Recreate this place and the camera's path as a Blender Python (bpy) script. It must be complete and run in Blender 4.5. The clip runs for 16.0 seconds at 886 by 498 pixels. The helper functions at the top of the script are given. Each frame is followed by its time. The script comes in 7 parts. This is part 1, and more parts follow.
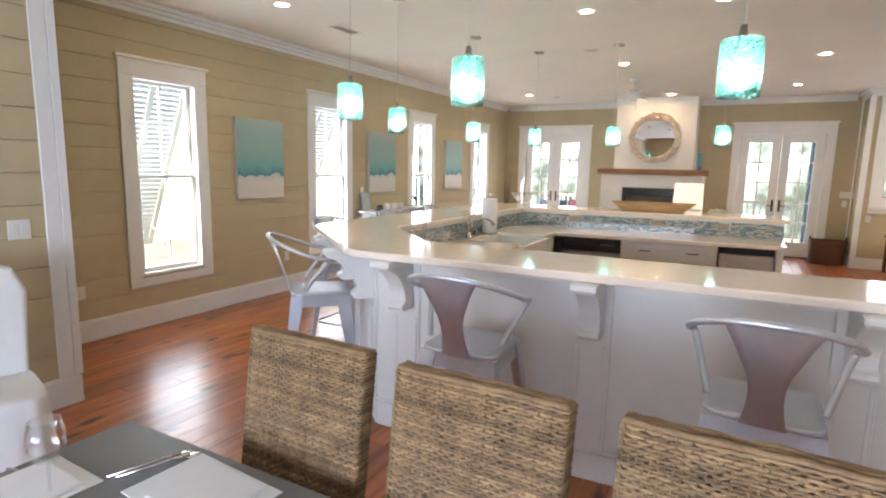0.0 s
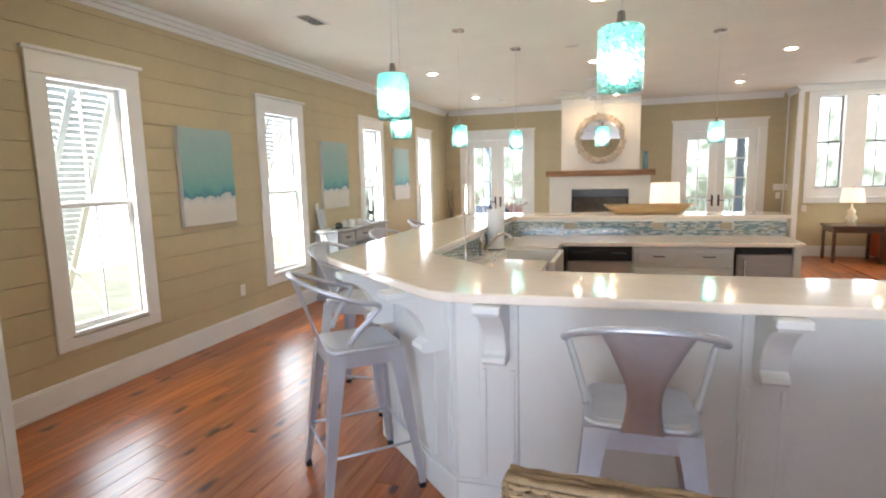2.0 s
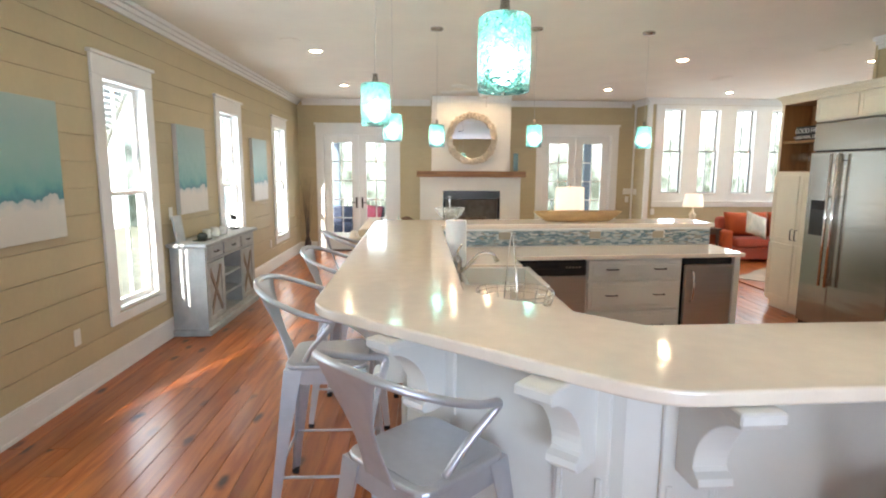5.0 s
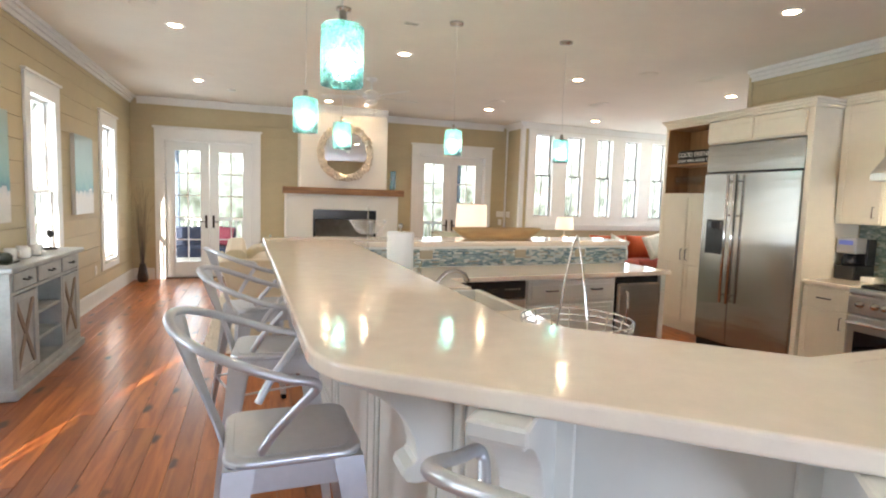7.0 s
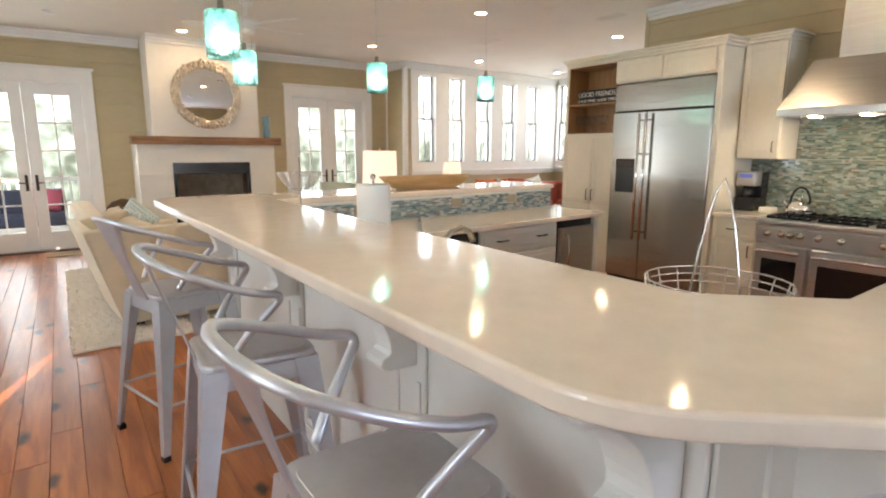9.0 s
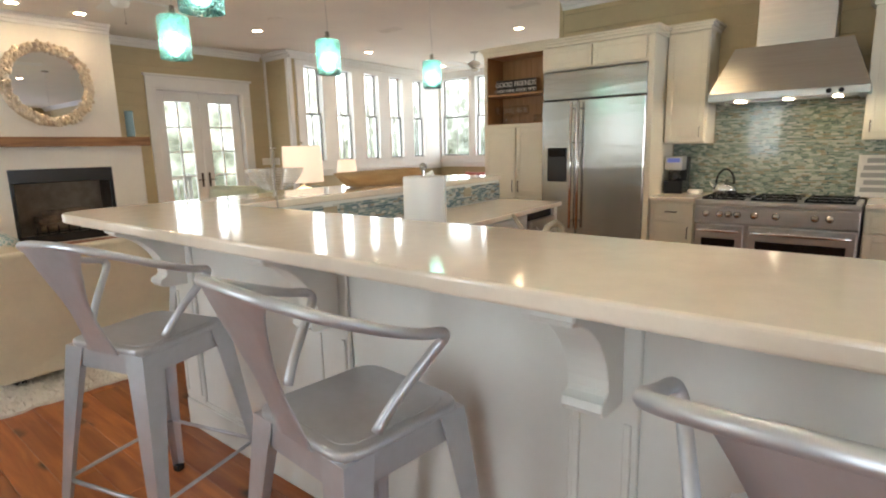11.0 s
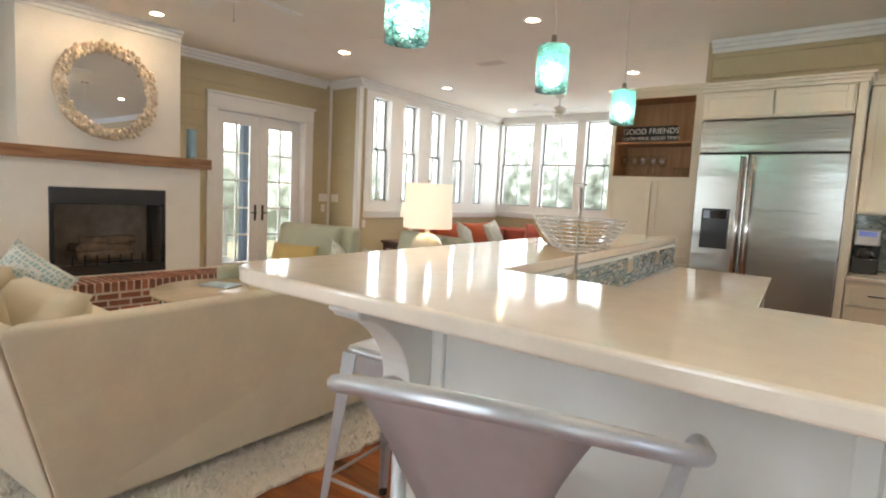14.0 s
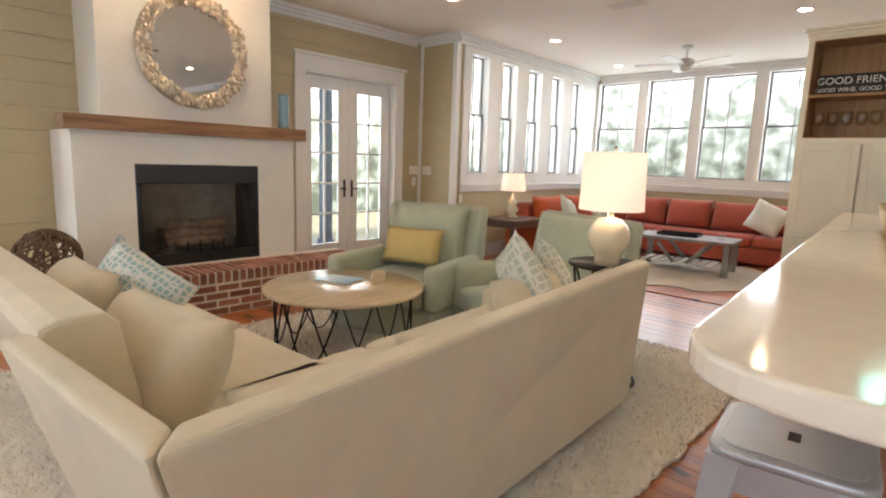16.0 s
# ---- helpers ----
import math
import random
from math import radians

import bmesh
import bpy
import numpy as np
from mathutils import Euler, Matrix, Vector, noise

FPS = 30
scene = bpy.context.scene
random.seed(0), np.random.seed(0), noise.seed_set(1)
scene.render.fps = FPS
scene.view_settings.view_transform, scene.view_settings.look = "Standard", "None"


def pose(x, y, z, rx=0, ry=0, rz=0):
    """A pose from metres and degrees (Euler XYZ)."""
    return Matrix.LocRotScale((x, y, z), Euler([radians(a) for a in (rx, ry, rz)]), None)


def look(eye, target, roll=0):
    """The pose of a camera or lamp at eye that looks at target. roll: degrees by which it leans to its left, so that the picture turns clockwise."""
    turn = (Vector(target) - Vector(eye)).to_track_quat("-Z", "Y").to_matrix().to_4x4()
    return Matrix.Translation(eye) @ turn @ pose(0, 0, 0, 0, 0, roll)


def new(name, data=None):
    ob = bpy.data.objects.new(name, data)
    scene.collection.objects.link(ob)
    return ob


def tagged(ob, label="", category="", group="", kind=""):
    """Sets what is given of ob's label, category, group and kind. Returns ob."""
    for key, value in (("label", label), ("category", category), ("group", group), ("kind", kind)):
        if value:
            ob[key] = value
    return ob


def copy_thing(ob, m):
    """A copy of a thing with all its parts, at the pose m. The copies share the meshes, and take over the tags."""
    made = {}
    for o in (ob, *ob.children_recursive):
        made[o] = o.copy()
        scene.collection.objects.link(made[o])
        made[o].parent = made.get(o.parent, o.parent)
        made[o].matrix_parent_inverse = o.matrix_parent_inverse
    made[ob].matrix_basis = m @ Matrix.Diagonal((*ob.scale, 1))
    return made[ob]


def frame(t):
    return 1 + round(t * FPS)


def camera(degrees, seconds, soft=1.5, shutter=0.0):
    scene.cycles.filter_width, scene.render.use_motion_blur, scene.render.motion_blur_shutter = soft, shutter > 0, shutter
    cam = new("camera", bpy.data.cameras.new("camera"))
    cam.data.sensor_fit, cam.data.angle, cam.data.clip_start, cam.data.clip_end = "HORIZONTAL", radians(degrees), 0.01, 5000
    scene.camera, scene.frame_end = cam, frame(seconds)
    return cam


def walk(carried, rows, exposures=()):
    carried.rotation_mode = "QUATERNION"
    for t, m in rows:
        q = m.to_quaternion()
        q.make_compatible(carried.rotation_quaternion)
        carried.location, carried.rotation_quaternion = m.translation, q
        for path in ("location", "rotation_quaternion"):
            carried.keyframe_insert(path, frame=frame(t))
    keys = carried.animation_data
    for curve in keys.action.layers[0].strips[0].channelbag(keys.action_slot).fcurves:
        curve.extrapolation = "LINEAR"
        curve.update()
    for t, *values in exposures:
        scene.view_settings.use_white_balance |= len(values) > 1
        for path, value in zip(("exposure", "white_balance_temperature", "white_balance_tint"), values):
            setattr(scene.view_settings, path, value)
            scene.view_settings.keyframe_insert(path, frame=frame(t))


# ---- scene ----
cam = camera(78.5, 16.0, soft=2.0)
PATH = [
    (0, (0.677, -0.008, 1.577), (-0.258, 1.735, 1.277), 1.2),
    (0.5, (0.389, 0.072, 1.565), (-0.442, 1.853, 1.194), 1.5),
    (1, (0.063, 0.118, 1.556), (-0.631, 1.955, 1.175), 3.1),
    (1.5, (-0.217, 0.179, 1.567), (-0.85, 2.047, 1.235), 1.9),
    (2, (-0.451, 0.293, 1.589), (-1.067, 2.177, 1.318), -1.3),
    (2.5, (-0.732, 0.407, 1.642), (-1.216, 2.332, 1.4), -0.6),
    (3, (-0.973, 0.518, 1.688), (-1.282, 2.478, 1.442), 1.3),
    (3.5, (-1.149, 0.635, 1.723), (-1.319, 2.61, 1.453), 2.1),
    (3.7, (-1.227, 0.679, 1.728), (-1.345, 2.655, 1.439), 2.1),
    (5.8, (-2.0, 1.505, 1.565), (-1.712, 3.464, 1.281), 0.6),
    (6, (-2.056, 1.596, 1.555), (-1.667, 3.542, 1.309), 1.5),
    (6.5, (-2.18, 1.819, 1.494), (-1.626, 3.734, 1.331), 2.7),
    (7, (-2.279, 2.039, 1.459), (-1.626, 3.922, 1.281), 1.8),
    (7.5, (-2.373, 2.235, 1.425), (-1.657, 4.083, 1.157), -0.4),
    (8, (-2.507, 2.447, 1.416), (-1.636, 4.209, 1.048), 0.4),
    (8.5, (-2.614, 2.623, 1.402), (-1.611, 4.307, 1.006), 0.5),
    (9, (-2.678, 2.772, 1.428), (-1.552, 4.386, 1.071), 0.2),
    (9.2, (-2.727, 2.848, 1.427), (-1.54, 4.425, 1.103), 0.3),
    (11.5, (-3.063, 3.948, 1.365), (-1.498, 5.131, 0.976), -0.8),
    (12, (-3.091, 4.206, 1.364), (-1.492, 5.345, 0.981), 0.1),
    (12.5, (-3.066, 4.457, 1.351), (-1.476, 5.626, 1.022), -0.3),
    (13, (-3.024, 4.73, 1.349), (-1.448, 5.933, 1.085), 0.4),
    (13.5, (-3.019, 4.99, 1.356), (-1.465, 6.232, 1.153), 1.4),
    (14, (-3.011, 5.279, 1.341), (-1.46, 6.526, 1.146), 2.9),
    (14.5, (-2.973, 5.579, 1.345), (-1.471, 6.87, 1.063), 1.8),
    (15, (-2.888, 5.874, 1.327), (-1.459, 7.228, 0.972), -0.4),
    (15.5, (-2.867, 6.2, 1.303), (-1.451, 7.564, 0.937), 0.1),
    (16, (-2.869, 6.474, 1.335), (-1.435, 7.832, 1.021), 1.9),
]
walk(cam, [(t, look(eye, target, roll)) for t, eye, target, roll in PATH], [(0.0, 1.60, 6280, 17), (2.0, 1.68, 6250, 14), (3.5, 1.66, 6250, 13), (6.5, 1.62, 6350, 14), (8.5, 1.54, 6550, 16), (11.5, 1.27, 6650, 13), (13.0, 1.31, 6600, 13), (16.0, 1.32, 6550, 17)])

# ---- world and large lights ----
world = bpy.data.worlds.new("world")
scene.world = world
world.use_nodes = True
wn = world.node_tree.nodes
sky = wn.new("ShaderNodeTexSky")
sky.sky_type, sky.sun_disc = "NISHITA", False
SUN_DIR = Vector((0.350, 1.0, -0.516)).normalized()
sky.sun_elevation = math.asin(-SUN_DIR.z)
sky.sun_rotation = math.atan2(-SUN_DIR.x, -SUN_DIR.y)
world.node_tree.links.new(sky.outputs[0], wn["Background"].inputs[0])
wn["Background"].inputs[1].default_value = 0.15
sun = new("sun", bpy.data.lights.new("sun", "SUN"))
sun.data.energy, sun.data.angle, sun.data.color = 5.0, radians(0.5), (1.0, 0.93, 0.82)
sun.matrix_world = Matrix.Translation((-8, -8, 12)) @ SUN_DIR.to_track_quat("-Z", "Y").to_matrix().to_4x4()


def window_light(name, x, y, z, w, h, rx, rz, power):
    """Daylight through one opening: an area lamp as large as the opening."""
    la = bpy.data.lights.new(name, "AREA")
    la.shape, la.size, la.size_y, la.energy, la.color = "RECTANGLE", w, h, power, (0.80, 0.90, 1.0)
    ob = new(name, la)
    ob.matrix_world = pose(x, y, z, rx, 0, rz)
    return ob


WIN_Y = (3.405, 5.81, 8.215, 10.62)
for wy in WIN_Y:
    window_light("window_daylight", -4.36, wy, 1.42, 0.66, 1.8, 90, -90, 10)
for dx in (-3.025, 1.345):
    window_light("door_daylight", dx, 12.42, 1.25, 1.2, 2.0, 90, 180, 8)
window_light("sunroom_daylight", 4.42, 11.80, 1.99, 3.3, 1.6, 90, 183, 26)
window_light("sunroom_daylight", 6.80, 9.35, 2.02, 4.3, 1.6, 90, 90, 34)
window_light("dining_daylight", -0.3, -2.75, 1.25, 3.2, 1.3, 90, 0, 66).data.color = (0.58, 0.74, 1.0)

# ---- materials ----
MATS = {}


def mat(name, color, rough=0.5, metal=0.0, noise=0.0, scale=8.0, bump=0.0, bscale=60.0, stretch=(1, 1, 1), vary=0.0, spec=0.5,
        color2=None, emit=0.0, alpha=1.0, trans=0.0, coat=0.0, sheen=0.0, island=0.0):
    """A procedural surface: base colour broken up at two scales, uneven gloss and fine relief."""
    if name in MATS:
        return MATS[name]
    m = bpy.data.materials.new(name)
    m.use_nodes = True
    nt = m.node_tree
    N, L = nt.nodes, nt.links
    p = N["Principled BSDF"]
    p.inputs["Base Color"].default_value = (*color, 1)
    p.inputs["Roughness"].default_value, p.inputs["Metallic"].default_value = rough, metal
    p.inputs["Specular IOR Level"].default_value = spec
    p.inputs["Transmission Weight"].default_value = trans
    p.inputs["Coat Weight"].default_value = coat
    p.inputs["Coat Roughness"].default_value = 0.12
    p.inputs["Sheen Weight"].default_value = sheen
    tc = N.new("ShaderNodeTexCoord")
    mp = N.new("ShaderNodeMapping")
    mp.inputs["Scale"].default_value = stretch
    L.new(tc.outputs["Object"], mp.inputs[0])
    if noise or color2:
        n1, n2 = N.new("ShaderNodeTexNoise"), N.new("ShaderNodeTexNoise")
        n1.inputs["Scale"].default_value, n2.inputs["Scale"].default_value = scale, scale * 7.3
        n1.inputs["Detail"].default_value, n2.inputs["Detail"].default_value = 4, 5
        add = N.new("ShaderNodeMath")
        add.operation = "MULTIPLY_ADD"
        add.inputs[1].default_value = 0.35
        L.new(mp.outputs[0], n1.inputs[0]), L.new(mp.outputs[0], n2.inputs[0])
        L.new(n2.outputs["Fac"], add.inputs[0]), L.new(n1.outputs["Fac"], add.inputs[2])
        ramp = N.new("ShaderNodeValToRGB")
        ramp.color_ramp.elements[0].position, ramp.color_ramp.elements[1].position = 0.42, 0.92
        lo = color2 or tuple(c * (1 - noise) for c in color)
        hi = color if color2 else tuple(min(1, c * (1 + noise * 0.6)) for c in color)
        ramp.color_ramp.elements[0].color, ramp.color_ramp.elements[1].color = (*lo, 1), (*hi, 1)
        L.new(add.outputs[0], ramp.inputs[0])
        out = ramp.outputs[0]
        if vary or island:
            hsv = N.new("ShaderNodeHueSaturation")
            mul = N.new("ShaderNodeMapRange")
            mul.inputs["To Min"].default_value, mul.inputs["To Max"].default_value = 1 - (vary or island), 1 + (vary or island)
            if island:
                geo = N.new("ShaderNodeNewGeometry")
                L.new(geo.outputs["Random Per Island"], mul.inputs[0])
            else:
                oi = N.new("ShaderNodeObjectInfo")
                L.new(oi.outputs["Random"], mul.inputs[0])
            L.new(mul.outputs[0], hsv.inputs["Value"]), L.new(out, hsv.inputs["Color"])
            out = hsv.outputs[0]
        L.new(out, p.inputs["Base Color"])
        rr = N.new("ShaderNodeMapRange")
        rr.inputs["To Min"].default_value, rr.inputs["To Max"].default_value = max(0.02, rough * 0.8), min(1, rough * 1.25)
        L.new(n1.outputs["Fac"], rr.inputs[0]), L.new(rr.outputs[0], p.inputs["Roughness"])
    if bump:
        nb, bp = N.new("ShaderNodeTexNoise"), N.new("ShaderNodeBump")
        nb.inputs["Scale"].default_value, nb.inputs["Detail"].default_value = bscale, 4
        bp.inputs["Strength"].default_value, bp.inputs["Distance"].default_value = bump, 0.01
        L.new(mp.outputs[0], nb.inputs[0]), L.new(nb.outputs["Fac"], bp.inputs["Height"]), L.new(bp.outputs[0], p.inputs["Normal"])
    if emit:
        p.inputs["Emission Color"].default_value = (*color, 1)
        p.inputs["Emission Strength"].default_value = emit
    if alpha < 1:
        p.inputs["Alpha"].default_value = alpha
    MATS[name] = m
    return m


def glass_mat(name, tint, rough=0.02, base=0.035, edge=0.45, power=4.0):
    """Thin glass: mostly clear, glossier at a slant."""
    m = bpy.data.materials.new(name)
    m.use_nodes = True
    nt = m.node_tree
    N, L = nt.nodes, nt.links
    N.remove(N["Principled BSDF"])
    t, g, mx, fr = N.new("ShaderNodeBsdfTransparent"), N.new("ShaderNodeBsdfGlossy"), N.new("ShaderNodeMixShader"), N.new("ShaderNodeLayerWeight")
    pw, ma = N.new("ShaderNodeMath"), N.new("ShaderNodeMath")
    pw.operation, pw.inputs[1].default_value = "POWER", power
    ma.operation, ma.inputs[1].default_value, ma.inputs[2].default_value = "MULTIPLY_ADD", edge, base
    t.inputs[0].default_value = (*tint, 1)
    g.inputs["Roughness"].default_value = rough
    fr.inputs[0].default_value = 0.5
    L.new(fr.outputs["Facing"], pw.inputs[0]), L.new(pw.outputs[0], ma.inputs[0]), L.new(ma.outputs[0], mx.inputs[0]), L.new(t.outputs[0], mx.inputs[1]), L.new(g.outputs[0], mx.inputs[2])
    L.new(mx.outputs[0], N["Material Output"].inputs[0])
    return m


def ramp_mat(name, coord, axis_scale, stops, rough, noise_scale=6.0, noise_amt=0.3, bump=0.0, spec=0.5, emit=0.0, wave=None):
    """A surface whose colour follows one axis of the object, disturbed by noise (paintings, weave, backdrops); emit
    makes it glow in that colour.
    """
    m = bpy.data.materials.new(name)
    m.use_nodes = True
    nt = m.node_tree
    N, L = nt.nodes, nt.links
    p = N["Principled BSDF"]
    p.inputs["Roughness"].default_value, p.inputs["Specular IOR Level"].default_value = rough, spec
    tc, sep, nz = N.new("ShaderNodeTexCoord"), N.new("ShaderNodeSeparateXYZ"), N.new("ShaderNodeTexNoise")
    L.new(tc.outputs["Object"], sep.inputs[0]), L.new(tc.outputs["Object"], nz.inputs[0])
    nz.inputs["Scale"].default_value, nz.inputs["Detail"].default_value = noise_scale, 8
    a, b = N.new("ShaderNodeMath"), N.new("ShaderNodeMath")
    a.operation, b.operation = "MULTIPLY_ADD", "MULTIPLY_ADD"
    a.inputs[1].default_value, a.inputs[2].default_value = axis_scale[0], axis_scale[1] - noise_amt * 0.5
    L.new(sep.outputs[coord], a.inputs[0])
    b.inputs[1].default_value = noise_amt
    L.new(nz.outputs["Fac"], b.inputs[0]), L.new(a.outputs[0], b.inputs[2])
    r = N.new("ShaderNodeValToRGB")
    while len(r.color_ramp.elements) < len(stops):
        r.color_ramp.elements.new(0.5)
    for e, (pos, c) in zip(r.color_ramp.elements, stops):
        e.position, e.color = pos, (*c, 1)
    L.new(b.outputs[0], r.inputs[0]), L.new(r.outputs[0], p.inputs["Base Color"])
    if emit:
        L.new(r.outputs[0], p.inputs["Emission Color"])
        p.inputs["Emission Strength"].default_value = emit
    if bump:
        bp = N.new("ShaderNodeBump")
        bp.inputs["Strength"].default_value, bp.inputs["Distance"].default_value = bump, 0.01
        L.new(nz.outputs["Fac"], bp.inputs["Height"]), L.new(bp.outputs[0], p.inputs["Normal"])
    return m


def wood_mat(name, c1, c2, rough, grain=(14, 1.2, 14), vary=0.25, coat=0.0, knots=False, dark=0.35):
    """Boards with long grain, a random tone for each board and dark knots."""
    m = bpy.data.materials.new(name)
    m.use_nodes = True
    nt = m.node_tree
    N, L = nt.nodes, nt.links
    p = N["Principled BSDF"]
    p.inputs["Roughness"].default_value, p.inputs["Coat Weight"].default_value, p.inputs["Coat Roughness"].default_value = rough, coat, 0.15
    tc, mp, oi = N.new("ShaderNodeTexCoord"), N.new("ShaderNodeMapping"), N.new("ShaderNodeObjectInfo")
    mp.inputs["Scale"].default_value = grain
    off = N.new("ShaderNodeVectorMath")
    off.operation = "MULTIPLY"
    off.inputs[1].default_value = (37, 61, 13)
    L.new(oi.outputs["Random"], off.inputs[0])
    ad = N.new("ShaderNodeVectorMath")
    L.new(tc.outputs["Object"], ad.inputs[0]), L.new(off.outputs[0], ad.inputs[1]), L.new(ad.outputs[0], mp.inputs[0])
    n1, n2 = N.new("ShaderNodeTexNoise"), N.new("ShaderNodeTexNoise")
    n1.inputs["Scale"].default_value, n1.inputs["Detail"].default_value, n1.inputs["Distortion"].default_value = 1.6, 8, 0.6
    n2.inputs["Scale"].default_value, n2.inputs["Detail"].default_value = 0.5, 3
    L.new(mp.outputs[0], n1.inputs[0]), L.new(mp.outputs[0], n2.inputs[0])
    r = N.new("ShaderNodeValToRGB")
    r.color_ramp.elements[0].position, r.color_ramp.elements[1].position = 0.33, 0.68
    r.color_ramp.elements[0].color, r.color_ramp.elements[1].color = (*c2, 1), (*c1, 1)
    L.new(n1.outputs["Fac"], r.inputs[0])
    hsv, mr = N.new("ShaderNodeHueSaturation"), N.new("ShaderNodeMapRange")
    mr.inputs["To Min"].default_value, mr.inputs["To Max"].default_value = 1 - vary, 1 + vary
    L.new(oi.outputs["Random"], mr.inputs[0]), L.new(mr.outputs[0], hsv.inputs["Value"]), L.new(r.outputs[0], hsv.inputs["Color"])
    out = hsv.outputs[0]
    if knots:
        vo, kr, mx = N.new("ShaderNodeTexVoronoi"), N.new("ShaderNodeValToRGB"), N.new("ShaderNodeMix")
        m2 = N.new("ShaderNodeMapping")
        m2.inputs["Scale"].default_value = (4.0, 1.7, 1.0)
        vo.voronoi_dimensions = "2D"
        L.new(ad.outputs[0], m2.inputs[0]), L.new(m2.outputs[0], vo.inputs[0])
        vo.inputs["Scale"].default_value = 1.0
        kr.color_ramp.elements[0].position, kr.color_ramp.elements[1].position = 0.05, 0.15
        kr.color_ramp.elements[0].color, kr.color_ramp.elements[1].color = (1, 1, 1, 1), (0, 0, 0, 1)
        L.new(vo.outputs["Distance"], kr.inputs[0])
        mx.data_type = "RGBA"
        mx.inputs[7].default_value = (c2[0] * dark, c2[1] * dark, c2[2] * dark, 1)
        # only some of the cells bear a knot, of uneven size
        sp, gt, mu, wv, wa = N.new("ShaderNodeSeparateColor"), N.new("ShaderNodeMapRange"), N.new("ShaderNodeMath"), N.new("ShaderNodeTexNoise"), N.new("ShaderNodeVectorMath")
        gt.inputs["From Min"].default_value, gt.inputs["From Max"].default_value = 0.40, 0.62
        mu.operation, wa.operation = "MULTIPLY", "MULTIPLY_ADD"
        wv.inputs["Scale"].default_value = 9
        wa.inputs[1].default_value = (0.22, 0.22, 0)
        L.new(ad.outputs[0], wv.inputs[0]), L.new(wv.outputs["Color"], wa.inputs[0]), L.new(m2.outputs[0], wa.inputs[2]), L.new(wa.outputs[0], vo.inputs[0])
        L.new(vo.outputs["Color"], sp.inputs[0]), L.new(sp.outputs[0], gt.inputs[0]), L.new(gt.outputs[0], mu.inputs[0]), L.new(kr.outputs[0], mu.inputs[1])
        L.new(mu.outputs[0], mx.inputs[0]), L.new(out, mx.inputs[6])
        out = mx.outputs[2]
    L.new(out, p.inputs["Base Color"])
    bp = N.new("ShaderNodeBump")
    bp.inputs["Strength"].default_value, bp.inputs["Distance"].default_value = 0.12, 0.003
    L.new(n1.outputs["Fac"], bp.inputs["Height"]), L.new(bp.outputs[0], p.inputs["Normal"])
    rr = N.new("ShaderNodeMapRange")
    rr.inputs["To Min"].default_value, rr.inputs["To Max"].default_value = rough * 0.75, rough * 1.3
    L.new(n2.outputs["Fac"], rr.inputs[0]), L.new(rr.outputs[0], p.inputs["Roughness"])
    return m


FLOOR = wood_mat("heart_pine_boards", (0.47, 0.155, 0.038), (0.27, 0.064, 0.013), 0.31, vary=0.24, coat=0.15, knots=True, dark=0.14)
WALLP = mat("sand_beige_wall_paint", (0.52, 0.432, 0.258), 0.55, noise=0.08, scale=3, bump=0.08, bscale=90, vary=0.025)
TRIM = mat("white_trim_paint", (0.80, 0.79, 0.75), 0.38, noise=0.04, scale=5, bump=0.04, bscale=120)
CEIL = mat("ceiling_paint", (0.80, 0.75, 0.655), 0.8, noise=0.04, scale=2, bump=0.05, bscale=150)
ISLAND = mat("island_white_paint", (0.76, 0.765, 0.73), 0.36, noise=0.04, scale=4, bump=0.03, bscale=100)
CAB = mat("cream_cabinet_paint", (0.80, 0.745, 0.60), 0.36, noise=0.05, scale=4, bump=0.03, bscale=100)
QUARTZ = mat("pale_quartz", (0.88, 0.785, 0.665), 0.09, noise=0.05, scale=14, coat=0.3)
STEEL = mat("brushed_stainless_steel", (0.58, 0.57, 0.545), 0.31, metal=1.0, noise=0.10, scale=3, stretch=(1, 1, 40), bump=0.03, bscale=30)
GALV = mat("brushed_galvanised_steel", (0.58, 0.60, 0.64), 0.38, metal=0.70, noise=0.12, scale=5, bump=0.03, bscale=60)
CHROME = mat("polished_chrome", (0.75, 0.75, 0.75), 0.08, metal=1.0)
NICKEL = mat("brushed_nickel", (0.52, 0.49, 0.44), 0.22, metal=1.0)
BRONZE = mat("oil_rubbed_bronze", (0.05, 0.04, 0.032), 0.4, metal=0.8)
BLACK = mat("black_enamel", (0.016, 0.016, 0.017), 0.25)
DARKGLASS = mat("dark_oven_glass", (0.012, 0.012, 0.014), 0.04)
PORCELAIN = mat("white_fireclay", (0.85, 0.84, 0.8), 0.1)
PLASTIC = mat("white_plastic", (0.78, 0.76, 0.70), 0.35)
PLASTER = mat("smooth_white_plaster", (0.80, 0.765, 0.69), 0.75, noise=0.05, scale=3, bump=0.1, bscale=40)
PANE = glass_mat("window_glass", (0.97, 0.99, 0.98))
SHUTTER = mat("grey_green_shutter_paint", (0.34, 0.36, 0.35), 0.5, noise=0.1, scale=6)
SASH = mat("dark_bronze_sash", (0.30, 0.30, 0.285), 0.4)
BLUEWOOD = mat("blue_grey_porch_paint", (0.13, 0.18, 0.26), 0.5, noise=0.1, scale=6)
MIRROR = mat("mirror_silver", (0.9, 0.9, 0.9), 0.01, metal=1.0)
LINEN = mat("cream_linen", (0.74, 0.645, 0.475), 0.9, noise=0.08, scale=5, bump=0.25, bscale=350, sheen=0.2)
LINENW = mat("white_slipcover_linen", (0.78, 0.77, 0.73), 0.9, noise=0.05, scale=5, bump=0.25, bscale=300, sheen=0.2)
